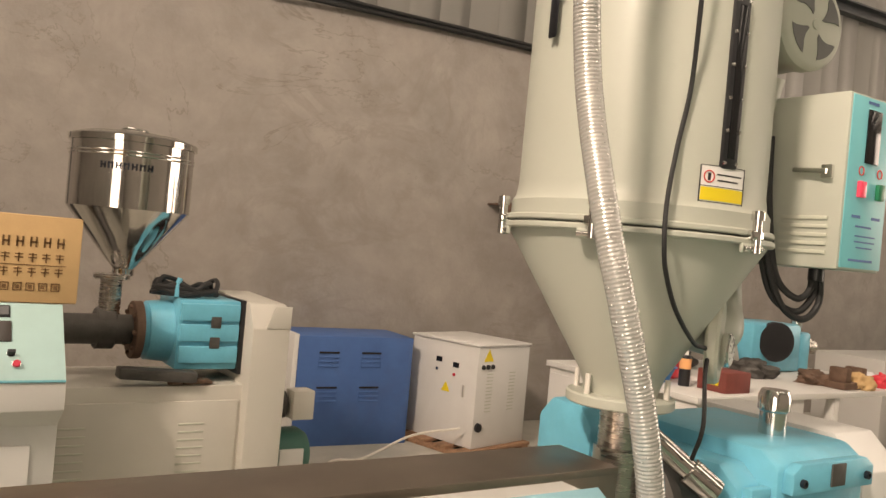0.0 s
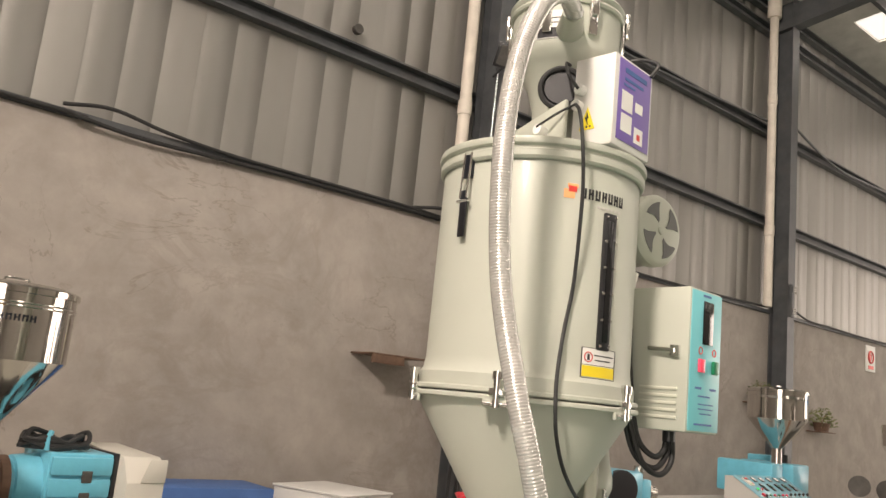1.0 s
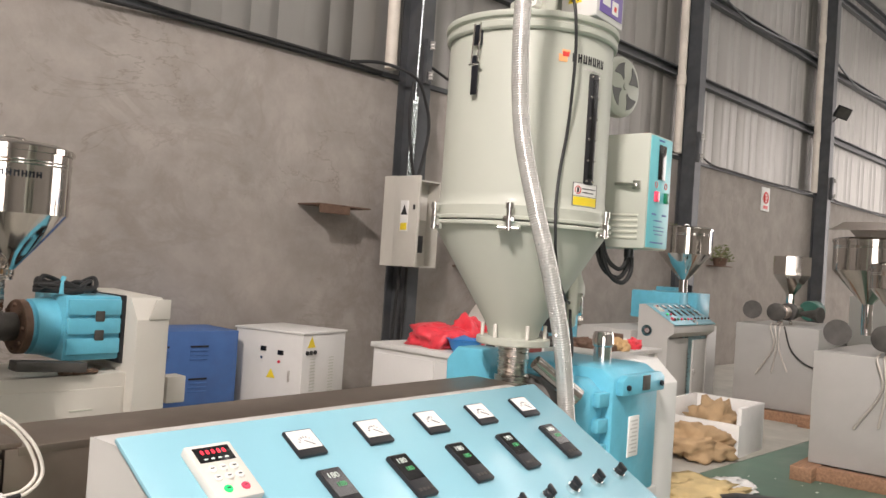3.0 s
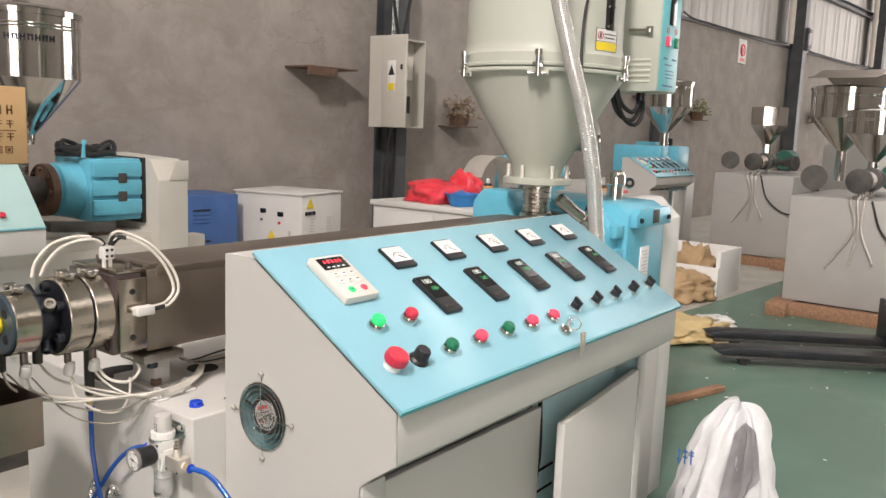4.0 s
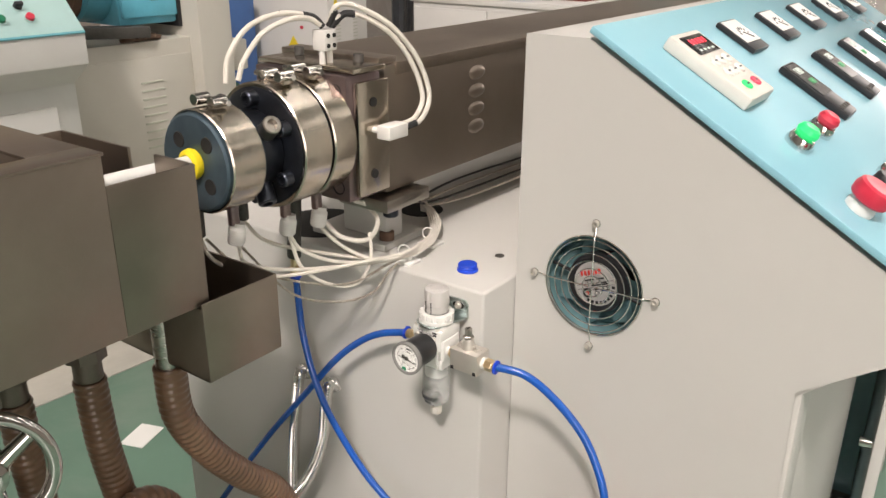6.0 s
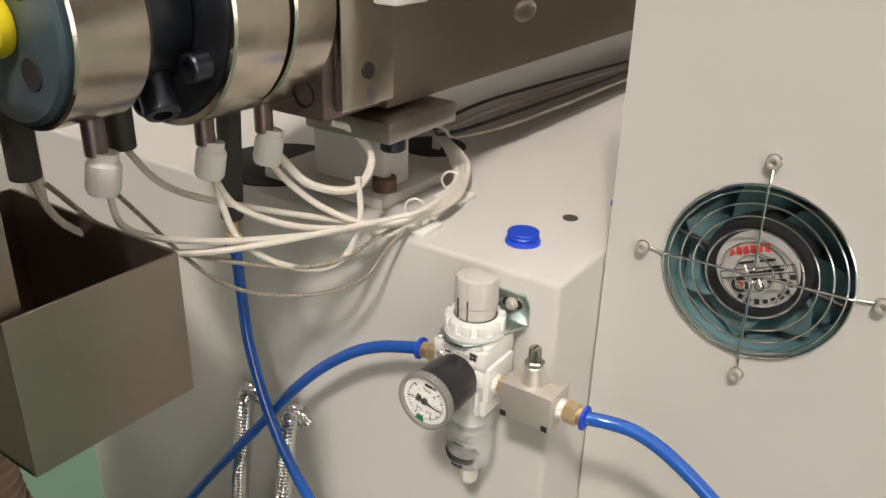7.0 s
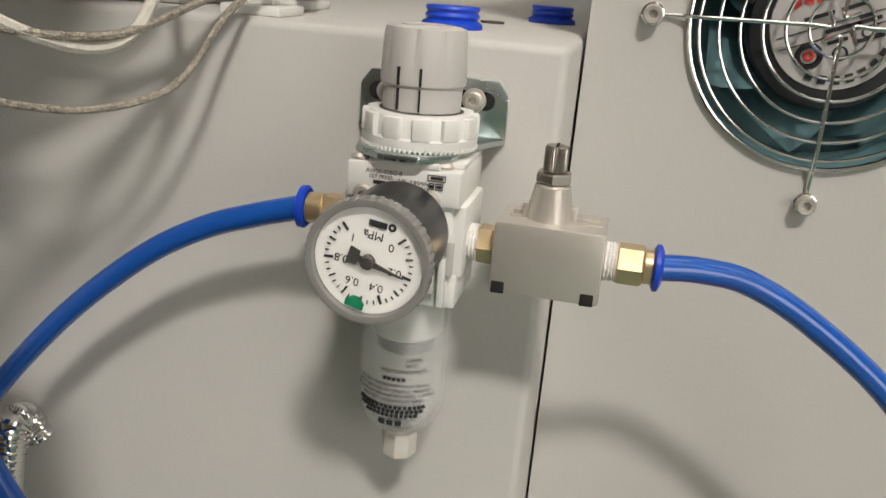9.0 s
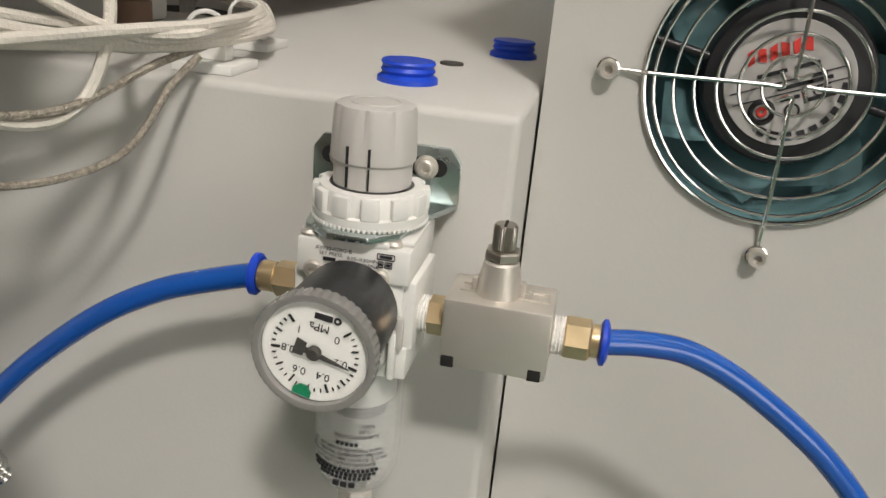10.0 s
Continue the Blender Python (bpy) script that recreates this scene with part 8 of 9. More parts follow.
    for x0, x1 in ((-1.0, -0.30), (-0.28, 0.42)):
        k = bmn()
        box(k, x0, x1, 3.088, 3.101, FLOOR + 0.16, 0.70, 0.003)
        q = part("door", k, white_paint, cd)
        k = bmn()
        box(k, x1 - 0.04, x1 - 0.015, 3.078, 3.089, 0.42, 0.56, 0.003)
        part("door_handle", k, offwhite, q)
    # carton on the desk
    ct = thing("carton", (0.39, 3.33, 1.166), "brown cardboard carton with printed brand lettering", "carton")
    k = bmn()
    box(k, 0.235, 0.545, 3.215, 3.44, 1.168, 1.472, 0.006)
    part("box", k, cardboard, ct)
    k = bmn()
    m = frame_of((0.39, 3.2135, 1.38), (1, 0, 0), (0, -1, 0))
    for i in range(5):
        x = -0.085 + 0.043 * i
        box(k, x - 0.012, x - 0.006, -0.018, 0.018, 0, 0.001, m=m)
        box(k, x + 0.005, x + 0.011, -0.018, 0.018, 0, 0.001, m=m)
        box(k, x - 0.012, x + 0.011, -0.004, 0.003, 0, 0.001, m=m)
    for z, n, w in ((-0.055, 5, 0.013), (-0.105, 5, 0.013)):
        for i in range(n):
            x = -0.085 + 0.043 * i
            box(k, x - w, x + w, z - 0.002, z + 0.002, 0, 0.001, m=m)
            box(k, x - 0.002, x + 0.002, z - 0.016, z + 0.016, 0, 0.001, m=m)
            box(k, x - w, x + w, z + 0.010, z + 0.013, 0, 0.001, m=m)
    box(k, -0.11, 0.11, -0.082, -0.079, 0, 0.001, m=m)
    for i in range(5):
        x = -0.08 + 0.04 * i
        for a, b, c, d in ((x - 0.014, x + 0.014, -0.170, -0.167), (x - 0.014, x + 0.014, -0.145, -0.142), (x - 0.014, x - 0.011, -0.170, -0.142), (x + 0.011, x + 0.014, -0.170, -0.142), (x - 0.006, x + 0.006, -0.163, -0.150)):
            box(k, a, b, c, d, 0, 0.001, m=m)
    part("print", k, brown_print, ct)


build_back_extruder()


# ---- by the wall ----
def build_wall_things():
    # blue cabinet with four grilles
    bc = thing("electric_cabinet", WALL @ Vector((-1.4, -0.3, FLOOR)), "blue steel cabinet with four vent grilles", "cabinet")
    k = bmn()
    box(k, -1.86, -0.93, -0.60, -0.08, FLOOR, 0.76, 0.006, m=WALL)
    part("body", k, cabinet_blue, bc)
    k = bmn()
    box(k, -1.90, -1.862, -0.60, -0.10, FLOOR, 0.77, 0.004, m=WALL)
    part("side_board", k, white_paint, bc)
    for u in (-1.62, -1.28):
        for z in (0.58, 0.32):
            for j in range(4):
                k = bmn()
                box(k, u - 0.08, u + 0.08, -0.606, -0.601, z - 0.05 + 0.034 * j, z - 0.036 + 0.034 * j, 0.002, m=WALL)
                part("grille_bar", k, MATS["dark_interior"] if j == 3 else cabinet_blue, bc)
    # white stabiliser on a pallet, turned a little
    M = pose(3.655, 4.98, 0, 0, 0, 13.1)
    wc = thing("voltage_stabilizer", (3.85, 5.3, 0.0), "white voltage stabilizer cabinet with warning triangles on pallet", "cabinet")
    k = bmn()
    box(k, 0, 0.62, 0, 0.70, 0.0, 0.765, 0.004, m=M)
    part("body", k, white_paint, wc)
    k = bmn()
    box(k, -0.012, 0.632, -0.012, 0.712, 0.768, 0.785, 0.004, m=M)
    part("lid", k, white_paint, wc)
    for y, z in ((0.40, 0.62), (0.22, 0.60)):
        k = bmn()
        box(k, -0.005, 0.001, y - 0.03, y + 0.03, z - 0.02, z + 0.02, 0.002, m=M)
        part("meter", k, screen_black, wc)
        k = bmn()
        rod(k, M @ Vector((0.0, y + 0.01, z - 0.075)), M @ Vector((-0.012, y + 0.01, z - 0.075)), 0.012)
        part("lamp", k, red_plastic if y < 0.3 else chrome, wc)

    def triangle(c, s, inv):
        q = bmn()
        (a, b, z) = c
        if inv:
            prism(q, [(b - s, z - s * 0.8), (b + s, z - s * 0.8), (b, z + s * 0.9)], a - 0.003, a - 0.0005, "x", m=M)
        else:
            prism(q, [(a - s, z - s * 0.8), (a + s, z - s * 0.8), (a, z + s * 0.9)], b - 0.003, b - 0.0005, "y", m=M)
        part("warning_triangle", q, yellow, wc)
    triangle((0, 0.31, 0.42), 0.045, True)
    triangle((0.12, 0, 0.70), 0.055, False)
    for i in range(3):
        k = bmn()
        rod(k, M @ Vector((0.06 + 0.055 * i, 0.001, 0.615)), M @ Vector((0.06 + 0.055 * i, -0.014, 0.615)), 0.018)
        part("terminal", k, black_plastic, wc)
    k = bmn()
    box(k, -0.008, 0.001, 0.115, 0.135, 0.37, 0.46, 0.003, m=M)
    part("handle", k, nickel, wc)
    for u in (0.15, 0.42):
        for j in range(12):
            k = bmn()
            box(k, u - 0.035, u + 0.035, -0.003, 0.001, 0.27 + 0.026 * j, 0.277 + 0.026 * j, 0.001, m=M)
            part("louvre", k, dryer_in, wc)
    k = bmn()
    rod(k, M @ Vector((0.05, 0.002, 0.16)), M @ Vector((0.05, -0.02, 0.16)), 0.034)
    part("cable_gland", k, black_plastic, wc)
    pl = thing("pallet", (3.85, 5.3, FLOOR), "rough wooden pallet under the stabilizer", "pallet")
    for i in range(4):
        k = bmn()
        box(k, -0.10, 0.66, -0.05 + 0.22 * i, 0.07 + 0.22 * i, -0.026, -0.001, 0.002, m=M)
        part("board", k, wood, pl)
    for u in (-0.06, 0.28, 0.60):
        k = bmn()
        box(k, u - 0.04, u + 0.04, -0.05, 0.73, FLOOR + 0.004, -0.027, 0.002, m=M)
        part("bearer", k, wood, pl)
    k = bmn()
    tube(k, [(1.72, 3.8, 0.0), (1.95, 4.2, 0.02), (2.3, 4.6, 0.10), (2.7, 4.9, 0.02), (3.2, 5.1, 0.10), (3.55, 5.0, 0.16)], 0.009, 8)
    solo("mains_cable", k, white_wire, "white cable lying on the floor", "cable")
    # small steel shelf
    sh = thing("wall_shelf", WALL @ Vector((0.25, -0.15, 1.83)), "rusty steel plate shelf on the wall", "shelf")
    k = bmn()
    box(k, 0.0, 0.62, -0.36, -0.001, 1.905, 1.92, 0.002, m=WALL)
    part("plate", k, rusty, sh)
    k = bmn()
    box(k, 0.0, 0.36, -0.36, -0.34, 1.83, 1.904, 0.002, m=WALL)
    part("angle", k, rusty, sh)
    # electric box whose door stands open at a right angle
    eb = thing("fuse_box", WALL @ Vector((1.03, -0.38, 1.37)), "beige steel fuse box with its door open", "fuse box")
    k = bmn()
    for a, b, c, d, e, f in ((0.83, 1.45, -0.322, -0.304, 1.37, 2.27), (0.83, 0.842, -0.49, -0.322, 1.37, 2.27), (1.438, 1.45, -0.49, -0.322, 1.37, 2.27), (0.842, 1.438, -0.49, -0.322, 2.255, 2.27), (0.842, 1.438, -0.49, -0.322, 1.37, 1.385)):
        box(k, a, b, c, d, e, f, m=WALL)
    part("case", k, beige_paint, eb)
    MD = WALL @ pose(0.829, -0.493, 0, 0, 0, -90)
    k = bmn()
    box(k, 0.0, 0.33, -0.012, 0.0, 1.375, 2.265, 0.003, m=MD)
    box(k, 0.318, 0.33, 0.0, 0.018, 1.375, 2.265, 0.002, m=MD)
    do = part("door", k, beige_paint, eb, "open beige door leaf")
    k = bmn()
    box(k, 0.09, 0.20, -0.016, -0.0125, 1.72, 2.02, 0.0005, m=MD)
    part("warning_label", k, paper, do)
    k = bmn()
    prism(k, [(0.10, 1.88), (0.19, 1.88), (0.145, 1.98)], -0.0180, -0.0165, "y", m=MD)
    part("label_triangle", k, ink, do)
    k = bmn()
    box(k, 0.10, 0.19, -0.0180, -0.0165, 1.73, 1.80, 0.0005, m=MD)
    part("label_field", k, yellow, do)
    k = bmn()
    box(k, 0.27, 0.295, -0.022, -0.0125, 1.93, 1.98, 0.003, m=MD)
    part("lock", k, black_plastic, do)
    for i in range(4):
        k = bmn()
        box(k, 0.88 + 0.12 * i, 0.98 + 0.12 * i, -0.42, -0.323, 1.86, 2.10, 0.005, m=WALL)
        part("breaker", k, black_plastic if i % 2 == 0 else offwhite, eb)
        k = bmn()
        box(k, 0.88 + 0.12 * i, 0.97 + 0.12 * i, -0.40, -0.323, 1.52, 1.70, 0.005, m=WALL)
        part("breaker", k, offwhite if i < 2 else black_plastic, eb)
    for pts in ([(1.20, -0.38, 2.271), (1.27, -0.38, 2.5), (1.336, -0.37, 2.82), (1.29, -0.36, 3.07), (1.13, -0.34, 3.33), (0.84, -0.16, 3.44), (0.5, -0.05, 3.40)], [(1.16, -0.38, 2.271), (1.10, -0.38, 2.52), (1.06, -0.37, 2.80), (1.06, -0.36, 3.05), (1.10, -0.345, 3.28)], [(1.15, -0.37, 1.37), (1.18, -0.33, 0.9), (1.14, -0.33, 0.3), (1.14, -0.32, FLOOR)], [(1.06, -0.37, 1.37), (1.05, -0.33, 0.8), (1.02, -0.33, FLOOR)]):
        k = bmn()
        tube(k, [WALL @ Vector(p) for p in pts], 0.017, 8)
        solo("supply_cable", k, black_rubber, "thick black supply cable at the column", "cable", "supply cables")
    for u, z in ((1.195, 3.1), (1.225, 5.0), (1.255, 3.15)):
        k = bmn()
        rod(k, WALL @ Vector((u - 0.09, -0.335, 2.271)), WALL @ Vector((u - 0.09 + 0.02 * (z - 2.27), -0.335, z)), 0.011)
        solo("conduit", k, zinc, "steel conduit up the column", "conduit", "conduits at the column")
    # long black cable along the top of the plaster
    k = bmn()
    pts = [(-9, -0.05, 3.36), (-3.2, -0.05, 3.37), (-2.7, -0.08, 3.35), (-2.2, -0.06, 3.32), (-1.5, -0.05, 3.34), (-0.5, -0.05, 3.36), (0.3, -0.05, 3.36), (0.9, -0.06, 3.36)]
    tube(k, [WALL @ Vector(p) for p in pts], 0.017, 8)
    solo("wall_cable", k, black_rubber, "black cable along the top of the plaster", "cable", "wall cables")
    k = bmn()
    pts = [(-2.8, -0.06, 3.42), (-2.45, -0.07, 3.48), (-2.0, -0.07, 3.42), (-1.4, -0.06, 3.39), (-0.4, -0.06, 3.39), (0.5, -0.06, 3.385), (0.9, -0.07, 3.37)]
    tube(k, [WALL @ Vector(p) for p in pts], 0.016, 8)
    solo("wall_cable", k, black_rubber, "black cable along the top of the plaster", "cable", "wall cables")
    for a, b in ((1.5, 7.2), (7.6, 13.1), (13.6, 19.2)):
        k = bmn()
        n = 7
        tube(k, [WALL @ Vector((a + (b - a) * i / n, -0.06, 3.43 - 0.05 * math.sin(3.1 * i / n) + (0.18 if i == 0 else 0))) for i in range(n + 1)], 0.016, 8)
        solo("wall_cable", k, black_rubber, "black cable along the top of the plaster", "cable", "wall cables")
        k = bmn()
        tube(k, [WALL @ Vector((a + 0.1, -0.03, 6.55)), WALL @ Vector((a + 1.5, -0.06, 6.2)), WALL @ Vector(((a + b) / 2, -0.05, 6.18)), WALL @ Vector((b, -0.03, 6.34))], 0.02, 8)
        solo("rail_cable", k, steel_dark, "cable draped along a wall rail", "cable", "wall cables")
        q = thing("insulator_bracket", WALL @ Vector((a - 0.2, -0.33, 3.34)), "small porcelain insulators on a column bracket", "insulator", "insulators")
        for z in (3.38, 3.70):
            k = bmn()
            lathe(k, [(0, -0.04), (0.03, -0.04), (0.018, -0.015), (0.03, 0), (0.018, 0.015), (0.03, 0.04), (0, 0.04)], WALL @ Vector((a - 0.20, -0.385, z)), (0, 0, 1), 14)
            part("insulator", k, grey_plastic, q)
        k = bmn()
        box(k, a - 0.24, a - 0.16, -0.355, -0.301, 3.30, 3.78, 0.003, m=WALL)
        part("bracket", k, steel_dark, q)
    # floodlights on the columns
    for u, z in ((1.25, 5.13), (13.4, 5.15)):
        q = thing("floodlight", WALL @ Vector((u, -0.4, z)), "black floodlight on a column bracket, unlit", "lamp", "floodlights")
        Mx = WALL @ pose(u, -0.46, z, 28, 12, -32)
        k = bmn()
        box(k, -0.17, 0.17, -0.03, 0.03, -0.13, 0.13, 0.01, m=Mx)
        part("housing", k, black_plastic, q)
        k = bmn()
        box(k, -0.14, 0.14, -0.036, -0.031, -0.10, 0.10, m=Mx)
        part("glass", k, cast_iron, q)
        k = bmn()
        tube(k, [WALL @ Vector((u - 0.1, -0.30, z - 0.2)), WALL @ Vector((u - 0.05, -0.36, z - 0.12)), WALL @ Vector((u, -0.43, z - 0.04))], 0.014, 6)
        part("arm", k, black_plastic, q)
    k = bmn()
    rod(k, WALL @ Vector((-0.35, 0.04, 4.98)), WALL @ Vector((-0.35, -0.02, 4.98)), 0.05)
    solo("sheet_vent", k, cast_iron, "small round fitting in the cladding", "fitting")
    # small sign
    sg = thing("wall_sign", WALL @ Vector((10.8, -0.01, 2.83)), "small white safety sign on the wall", "sign")
    k = bmn()
    box(k, 10.62, 10.98, -0.02, -0.001, 2.83, 3.28, 0.002, m=WALL)
    part("plate", k, paper, sg)
    k = bmn()
    ring(k, WALL @ Vector((10.8, -0.024, 3.08)), (0, 1, 0), 0.10, 0.018, 24, 6)
    box(k, 10.70, 10.90, -0.026, -0.021, 2.87, 2.93, m=WALL)
    box(k, 10.77, 10.83, -0.026, -0.021, 3.02, 3.13, m=WALL)
    part("symbol", k, red_ink, sg)
    # planters on wall brackets
    rnd = random.Random(11)
    for u, z, s in ((2.42, 1.62, 1.0), (8.75, 1.90, 1.0), (15.0, 2.05, 1.0), (6.9, 2.2, 0.8)):
        q = thing("wall_planter", WALL @ Vector((u, -0.12, z - 0.22)), "small trailing pot plant on a wall bracket", "plant", "wall planters")
        k = bmn()
        lathe(k, [(0, 0), (0.10 * s, 0), (0.13 * s, 0.13), (0.11 * s, 0.13), (0.09 * s, 0.10), (0, 0.10)], WALL @ Vector((u, -0.15, z - 0.20)), (0, 0, 1), 16)
        part("pot", k, rusty, q)
        k = bmn()
        box(k, u - 0.2, u + 0.2, -0.28, -0.001, z - 0.22, z - 0.205, 0.002, m=WALL)
        part("bracket", k, rusty, q)
        k = bmn()
        for i in range(150):
            a, e, r = rnd.uniform(0, 6.28), rnd.uniform(-0.35, 1.2), rnd.uniform(0.10, 0.30) * s
            p = Vector((u + r * math.cos(a) * math.cos(e), -0.17 + min(0.15, 0.7 * r * math.sin(a) * math.cos(e)), z - 0.06 + 0.8 * r * math.sin(e)))
            d = Vector((rnd.uniform(-1, 1), rnd.uniform(-1, 1), rnd.uniform(-0.7, 0.7))).normalized()
            w = d.orthogonal().normalized() * rnd.uniform(0.012, 0.024) * s
            l_ = d * rnd.uniform(0.022, 0.045) * s
            n_ = d.cross(w).normalized() * 0.006
            vs = [k.verts.new(WALL @ (p + x)) for x in (-l_, w * 0.9 + n_, l_, -w * 0.9 + n_)]
            k.faces.new(vs)
        part("foliage", k, plant_leaf if u > 3 else plant_dry, q)
        for i in range(6):
            a = rnd.uniform(0, 6.28)
            k = bmn()
            tube(k, [WALL @ Vector((u, -0.15, z - 0.1)), WALL @ Vector((u + 0.1 * math.cos(a), -0.17, z + 0.05)), WALL @ Vector((u + 0.22 * math.cos(a), -0.2, z - 0.05 + 0.12 * math.sin(a)))], 0.004, 5, 4)
            part("stem", k, plant_dry, q)


build_wall_things()

# ---- workbench between the machines and the wall ----
def build_bench():
    wb = thing("workbench", (5.0, 3.5, FLOOR), "grey-beige steel workbench with drawers and an open end", "workbench")
    k = bmn()
    box(k, 3.60, 5.95, 2.92, 4.16, 0.775, 0.812, 0.004)
    part("top", k, white_paint, wb)
    k = bmn()
    box(k, 3.62, 4.6, 2.94, 4.14, FLOOR, 0.775, 0.004)
    part("drawer_unit", k, white_paint, wb)
    for y0, y1 in ((2.96, 3.52), (3.54, 4.12)):
        k = bmn()
        box(k, 3.606, 3.621, y0, y1, 0.10, 0.74, 0.003)
        q = part("door", k, white_paint, wb)
        k = bmn()
        y = y1 - 0.05 if y0 < 3.2 else y0 + 0.05
        rod(k, (3.606, y, 0.42), (3.585, y, 0.42), 0.016)
        part("knob", k, nickel, q)
    for x in (4.95, 5.89):
        for y in (2.97, 4.10):
            k = bmn()
            box(k, x - 0.03, x + 0.03, y - 0.03, y + 0.03, FLOOR, 0.775, 0.003)
            part("leg", k, white_paint, wb)
    rnd = random.Random(3)

    def lump(name, c, sx, sy, sz, material, label, category, seed, amp=0.35):
        q = bmn()
        bmesh.ops.create_icosphere(q, subdivisions=4, radius=1)
        for v in q.verts:
            n = noise.fractal(v.co * 1.6 + Vector((seed, seed, 0)), 0.8, 2.1, 5)
            f = 1 + amp * n
            v.co = Vector((c[0] + sx * v.co.x * f, c[1] + sy * v.co.y * f, max(c[2], c[2] + sz * (v.co.z * f + 0.45))))
        return solo(name, q, material, label, category)
    lump("plastic_bag", (3.86, 3.72, 0.813), 0.17, 0.26, 0.12, red_bag, "crumpled red plastic bag on the workbench", "bag", 3.1)
    lump("plastic_bag", (4.02, 3.58, 0.813), 0.12, 0.14, 0.16, red_bag, "crumpled red plastic bag on the workbench", "bag", 7.7)
    bw = thing("plastic_bowl", (3.80, 3.42, 0.813), "blue plastic bowl on the workbench", "bowl")
    k = bmn()
    lathe(k, [(0, 0.004), (0.09, 0.004), (0.125, 0.085), (0.135, 0.088), (0.135, 0.094), (0.118, 0.092), (0.085, 0.012), (0, 0.012)], (3.80, 3.42, 0.811), (0, 0, 1), 32)
    part("shell", k, blue_bowl, bw)
    k = bmn()
    lathe(k, [(0, 0), (0.08, 0), (0.10, 0.05), (0, 0.09)], (3.82, 3.45, 0.84), (0, 0, 1), 12)
    part("filling", k, blue_bowl, bw)
    sc = thing("spray_can", (3.86, 3.24, 0.813), "black and orange spray can with a white nozzle", "spray can")
    k = bmn()
    lathe(k, [(0, 0), (0.032, 0), (0.033, 0.004), (0.033, 0.165), (0.028, 0.178), (0, 0.18)], (3.86, 3.24, 0.813), (0, 0, 1), 20)
    part("can", k, black_plastic, sc)
    k = bmn()
    lathe(k, [(0.0335, 0.10), (0.0337, 0.10), (0.0337, 0.16), (0.0335, 0.16)], (3.86, 3.24, 0.813), (0, 0, 1), 20, closed=True)
    part("label_band", k, orange_ink, sc)
    k = bmn()
    lathe(k, [(0, 0.178), (0.014, 0.178), (0.014, 0.20), (0.010, 0.212), (0, 0.214)], (3.86, 3.24, 0.813), (0, 0, 1), 14)
    part("nozzle", k, white_plastic, sc)
    bt = thing("parts_box", (4.0, 3.08, 0.813), "dark red parts box with a yellow mark", "box")
    k = bmn()
    box(k, 3.90, 4.12, 2.98, 3.18, 0.813, 0.93, 0.004)
    part("box", k, mat("dark_red_board", (0.20, 0.05, 0.04), 0.6, var=0.2), bt)
    k = bmn()
    box(k, 3.897, 3.8995, 3.03, 3.10, 0.85, 0.875)
    part("mark", k, yellow, bt)
    # greasy castings and a fan shell further back
    for i, (x, y, sx, sy, sz, ma) in enumerate(((4.55, 3.95, 0.20, 0.14, 0.09, cast_iron), (4.85, 3.5, 0.12, 0.16, 0.08, cast_iron), (5.1, 3.2, 0.12, 0.10, 0.06, rusty), (5.3, 3.0, 0.10, 0.08, 0.07, cardboard), (5.6, 3.02, 0.08, 0.07, 0.06, MATS["red_plastic_bag"]), (5.75, 3.25, 0.10, 0.10, 0.05, sack_white), (5.5, 3.2, 0.09, 0.07, 0.06, cast_iron))):
        lump("machine_part", (x, y, 0.813), sx, sy, sz, ma, "greasy machine part lying on the workbench", "machine part", i * 1.7, 0.5)
    vs = thing("bench_vise", (5.15, 3.05, 0.813), "rusty cast iron bench vise", "vise")
    k = bmn()
    box(k, 5.05, 5.35, 2.96, 3.10, 0.813, 0.86, 0.006)
    part("bed", k, rusty, vs)
    for x in (5.08, 5.26):
        k = bmn()
        box(k, x, x + 0.06, 2.97, 3.09, 0.86, 0.95, 0.006)
        part("jaw", k, rusty, vs)
    dk = thing("duct_shell", (4.75, 3.85, 0.813), "grey sheet metal elbow standing on the workbench", "duct")
    k = bmn()
    pts = [(4.55 + 0.30 * math.cos(a), 3.70, 0.83 + 0.34 * math.sin(a)) for a in [radians(150 - 15 * i) for i in range(11)]]
    t = bmn()
    ra = [[t.verts.new((x, y + d, z)) for d in (-0.10, 0.10)] for x, y, z in pts]
    for p, q in zip(ra, ra[1:]):
        t.faces.new((p[0], p[1], q[1], q[0]))
    bmesh.ops.solidify(t, geom=t.faces[:], thickness=0.012)
    merge(k, t)
    part("shell", k, offwhite, dk)
    # blue gearbox with a pulley
    gb = thing("gearbox", (5.4, 3.75, 0.813), "light blue gearbox with a black pulley on the workbench", "gearbox")
    k = bmn()
    box(k, 4.98, 5.55, 3.60, 3.95, 0.813, 1.16, 0.03)
    part("case", k, blue_gear, gb)
    k = bmn()
    box(k, 5.55, 5.70, 3.62, 3.90, 0.813, 1.10, 0.02)
    part("end_cover", k, blue_gear, gb)
    k = bmn()
    lathe(k, [(0, 0), (0.05, 0), (0.05, 0.012), (0.10, 0.012), (0.10, 0.0), (0.135, 0.0), (0.14, 0.01), (0.125, 0.03), (0.14, 0.05), (0.10, 0.06), (0, 0.06)], (5.20, 3.60, 1.035), (-0.35, -0.93, 0), 32)
    part("pulley", k, black_plastic, gb)
    k = bmn()
    rod(k, (5.70, 3.76, 0.98), (5.93, 3.76, 0.98), 0.06)
    rod(k, (5.78, 3.76, 0.98), (5.83, 3.76, 0.98), 0.09)
    part("shaft", k, stainless, gb)
    k = bmn()
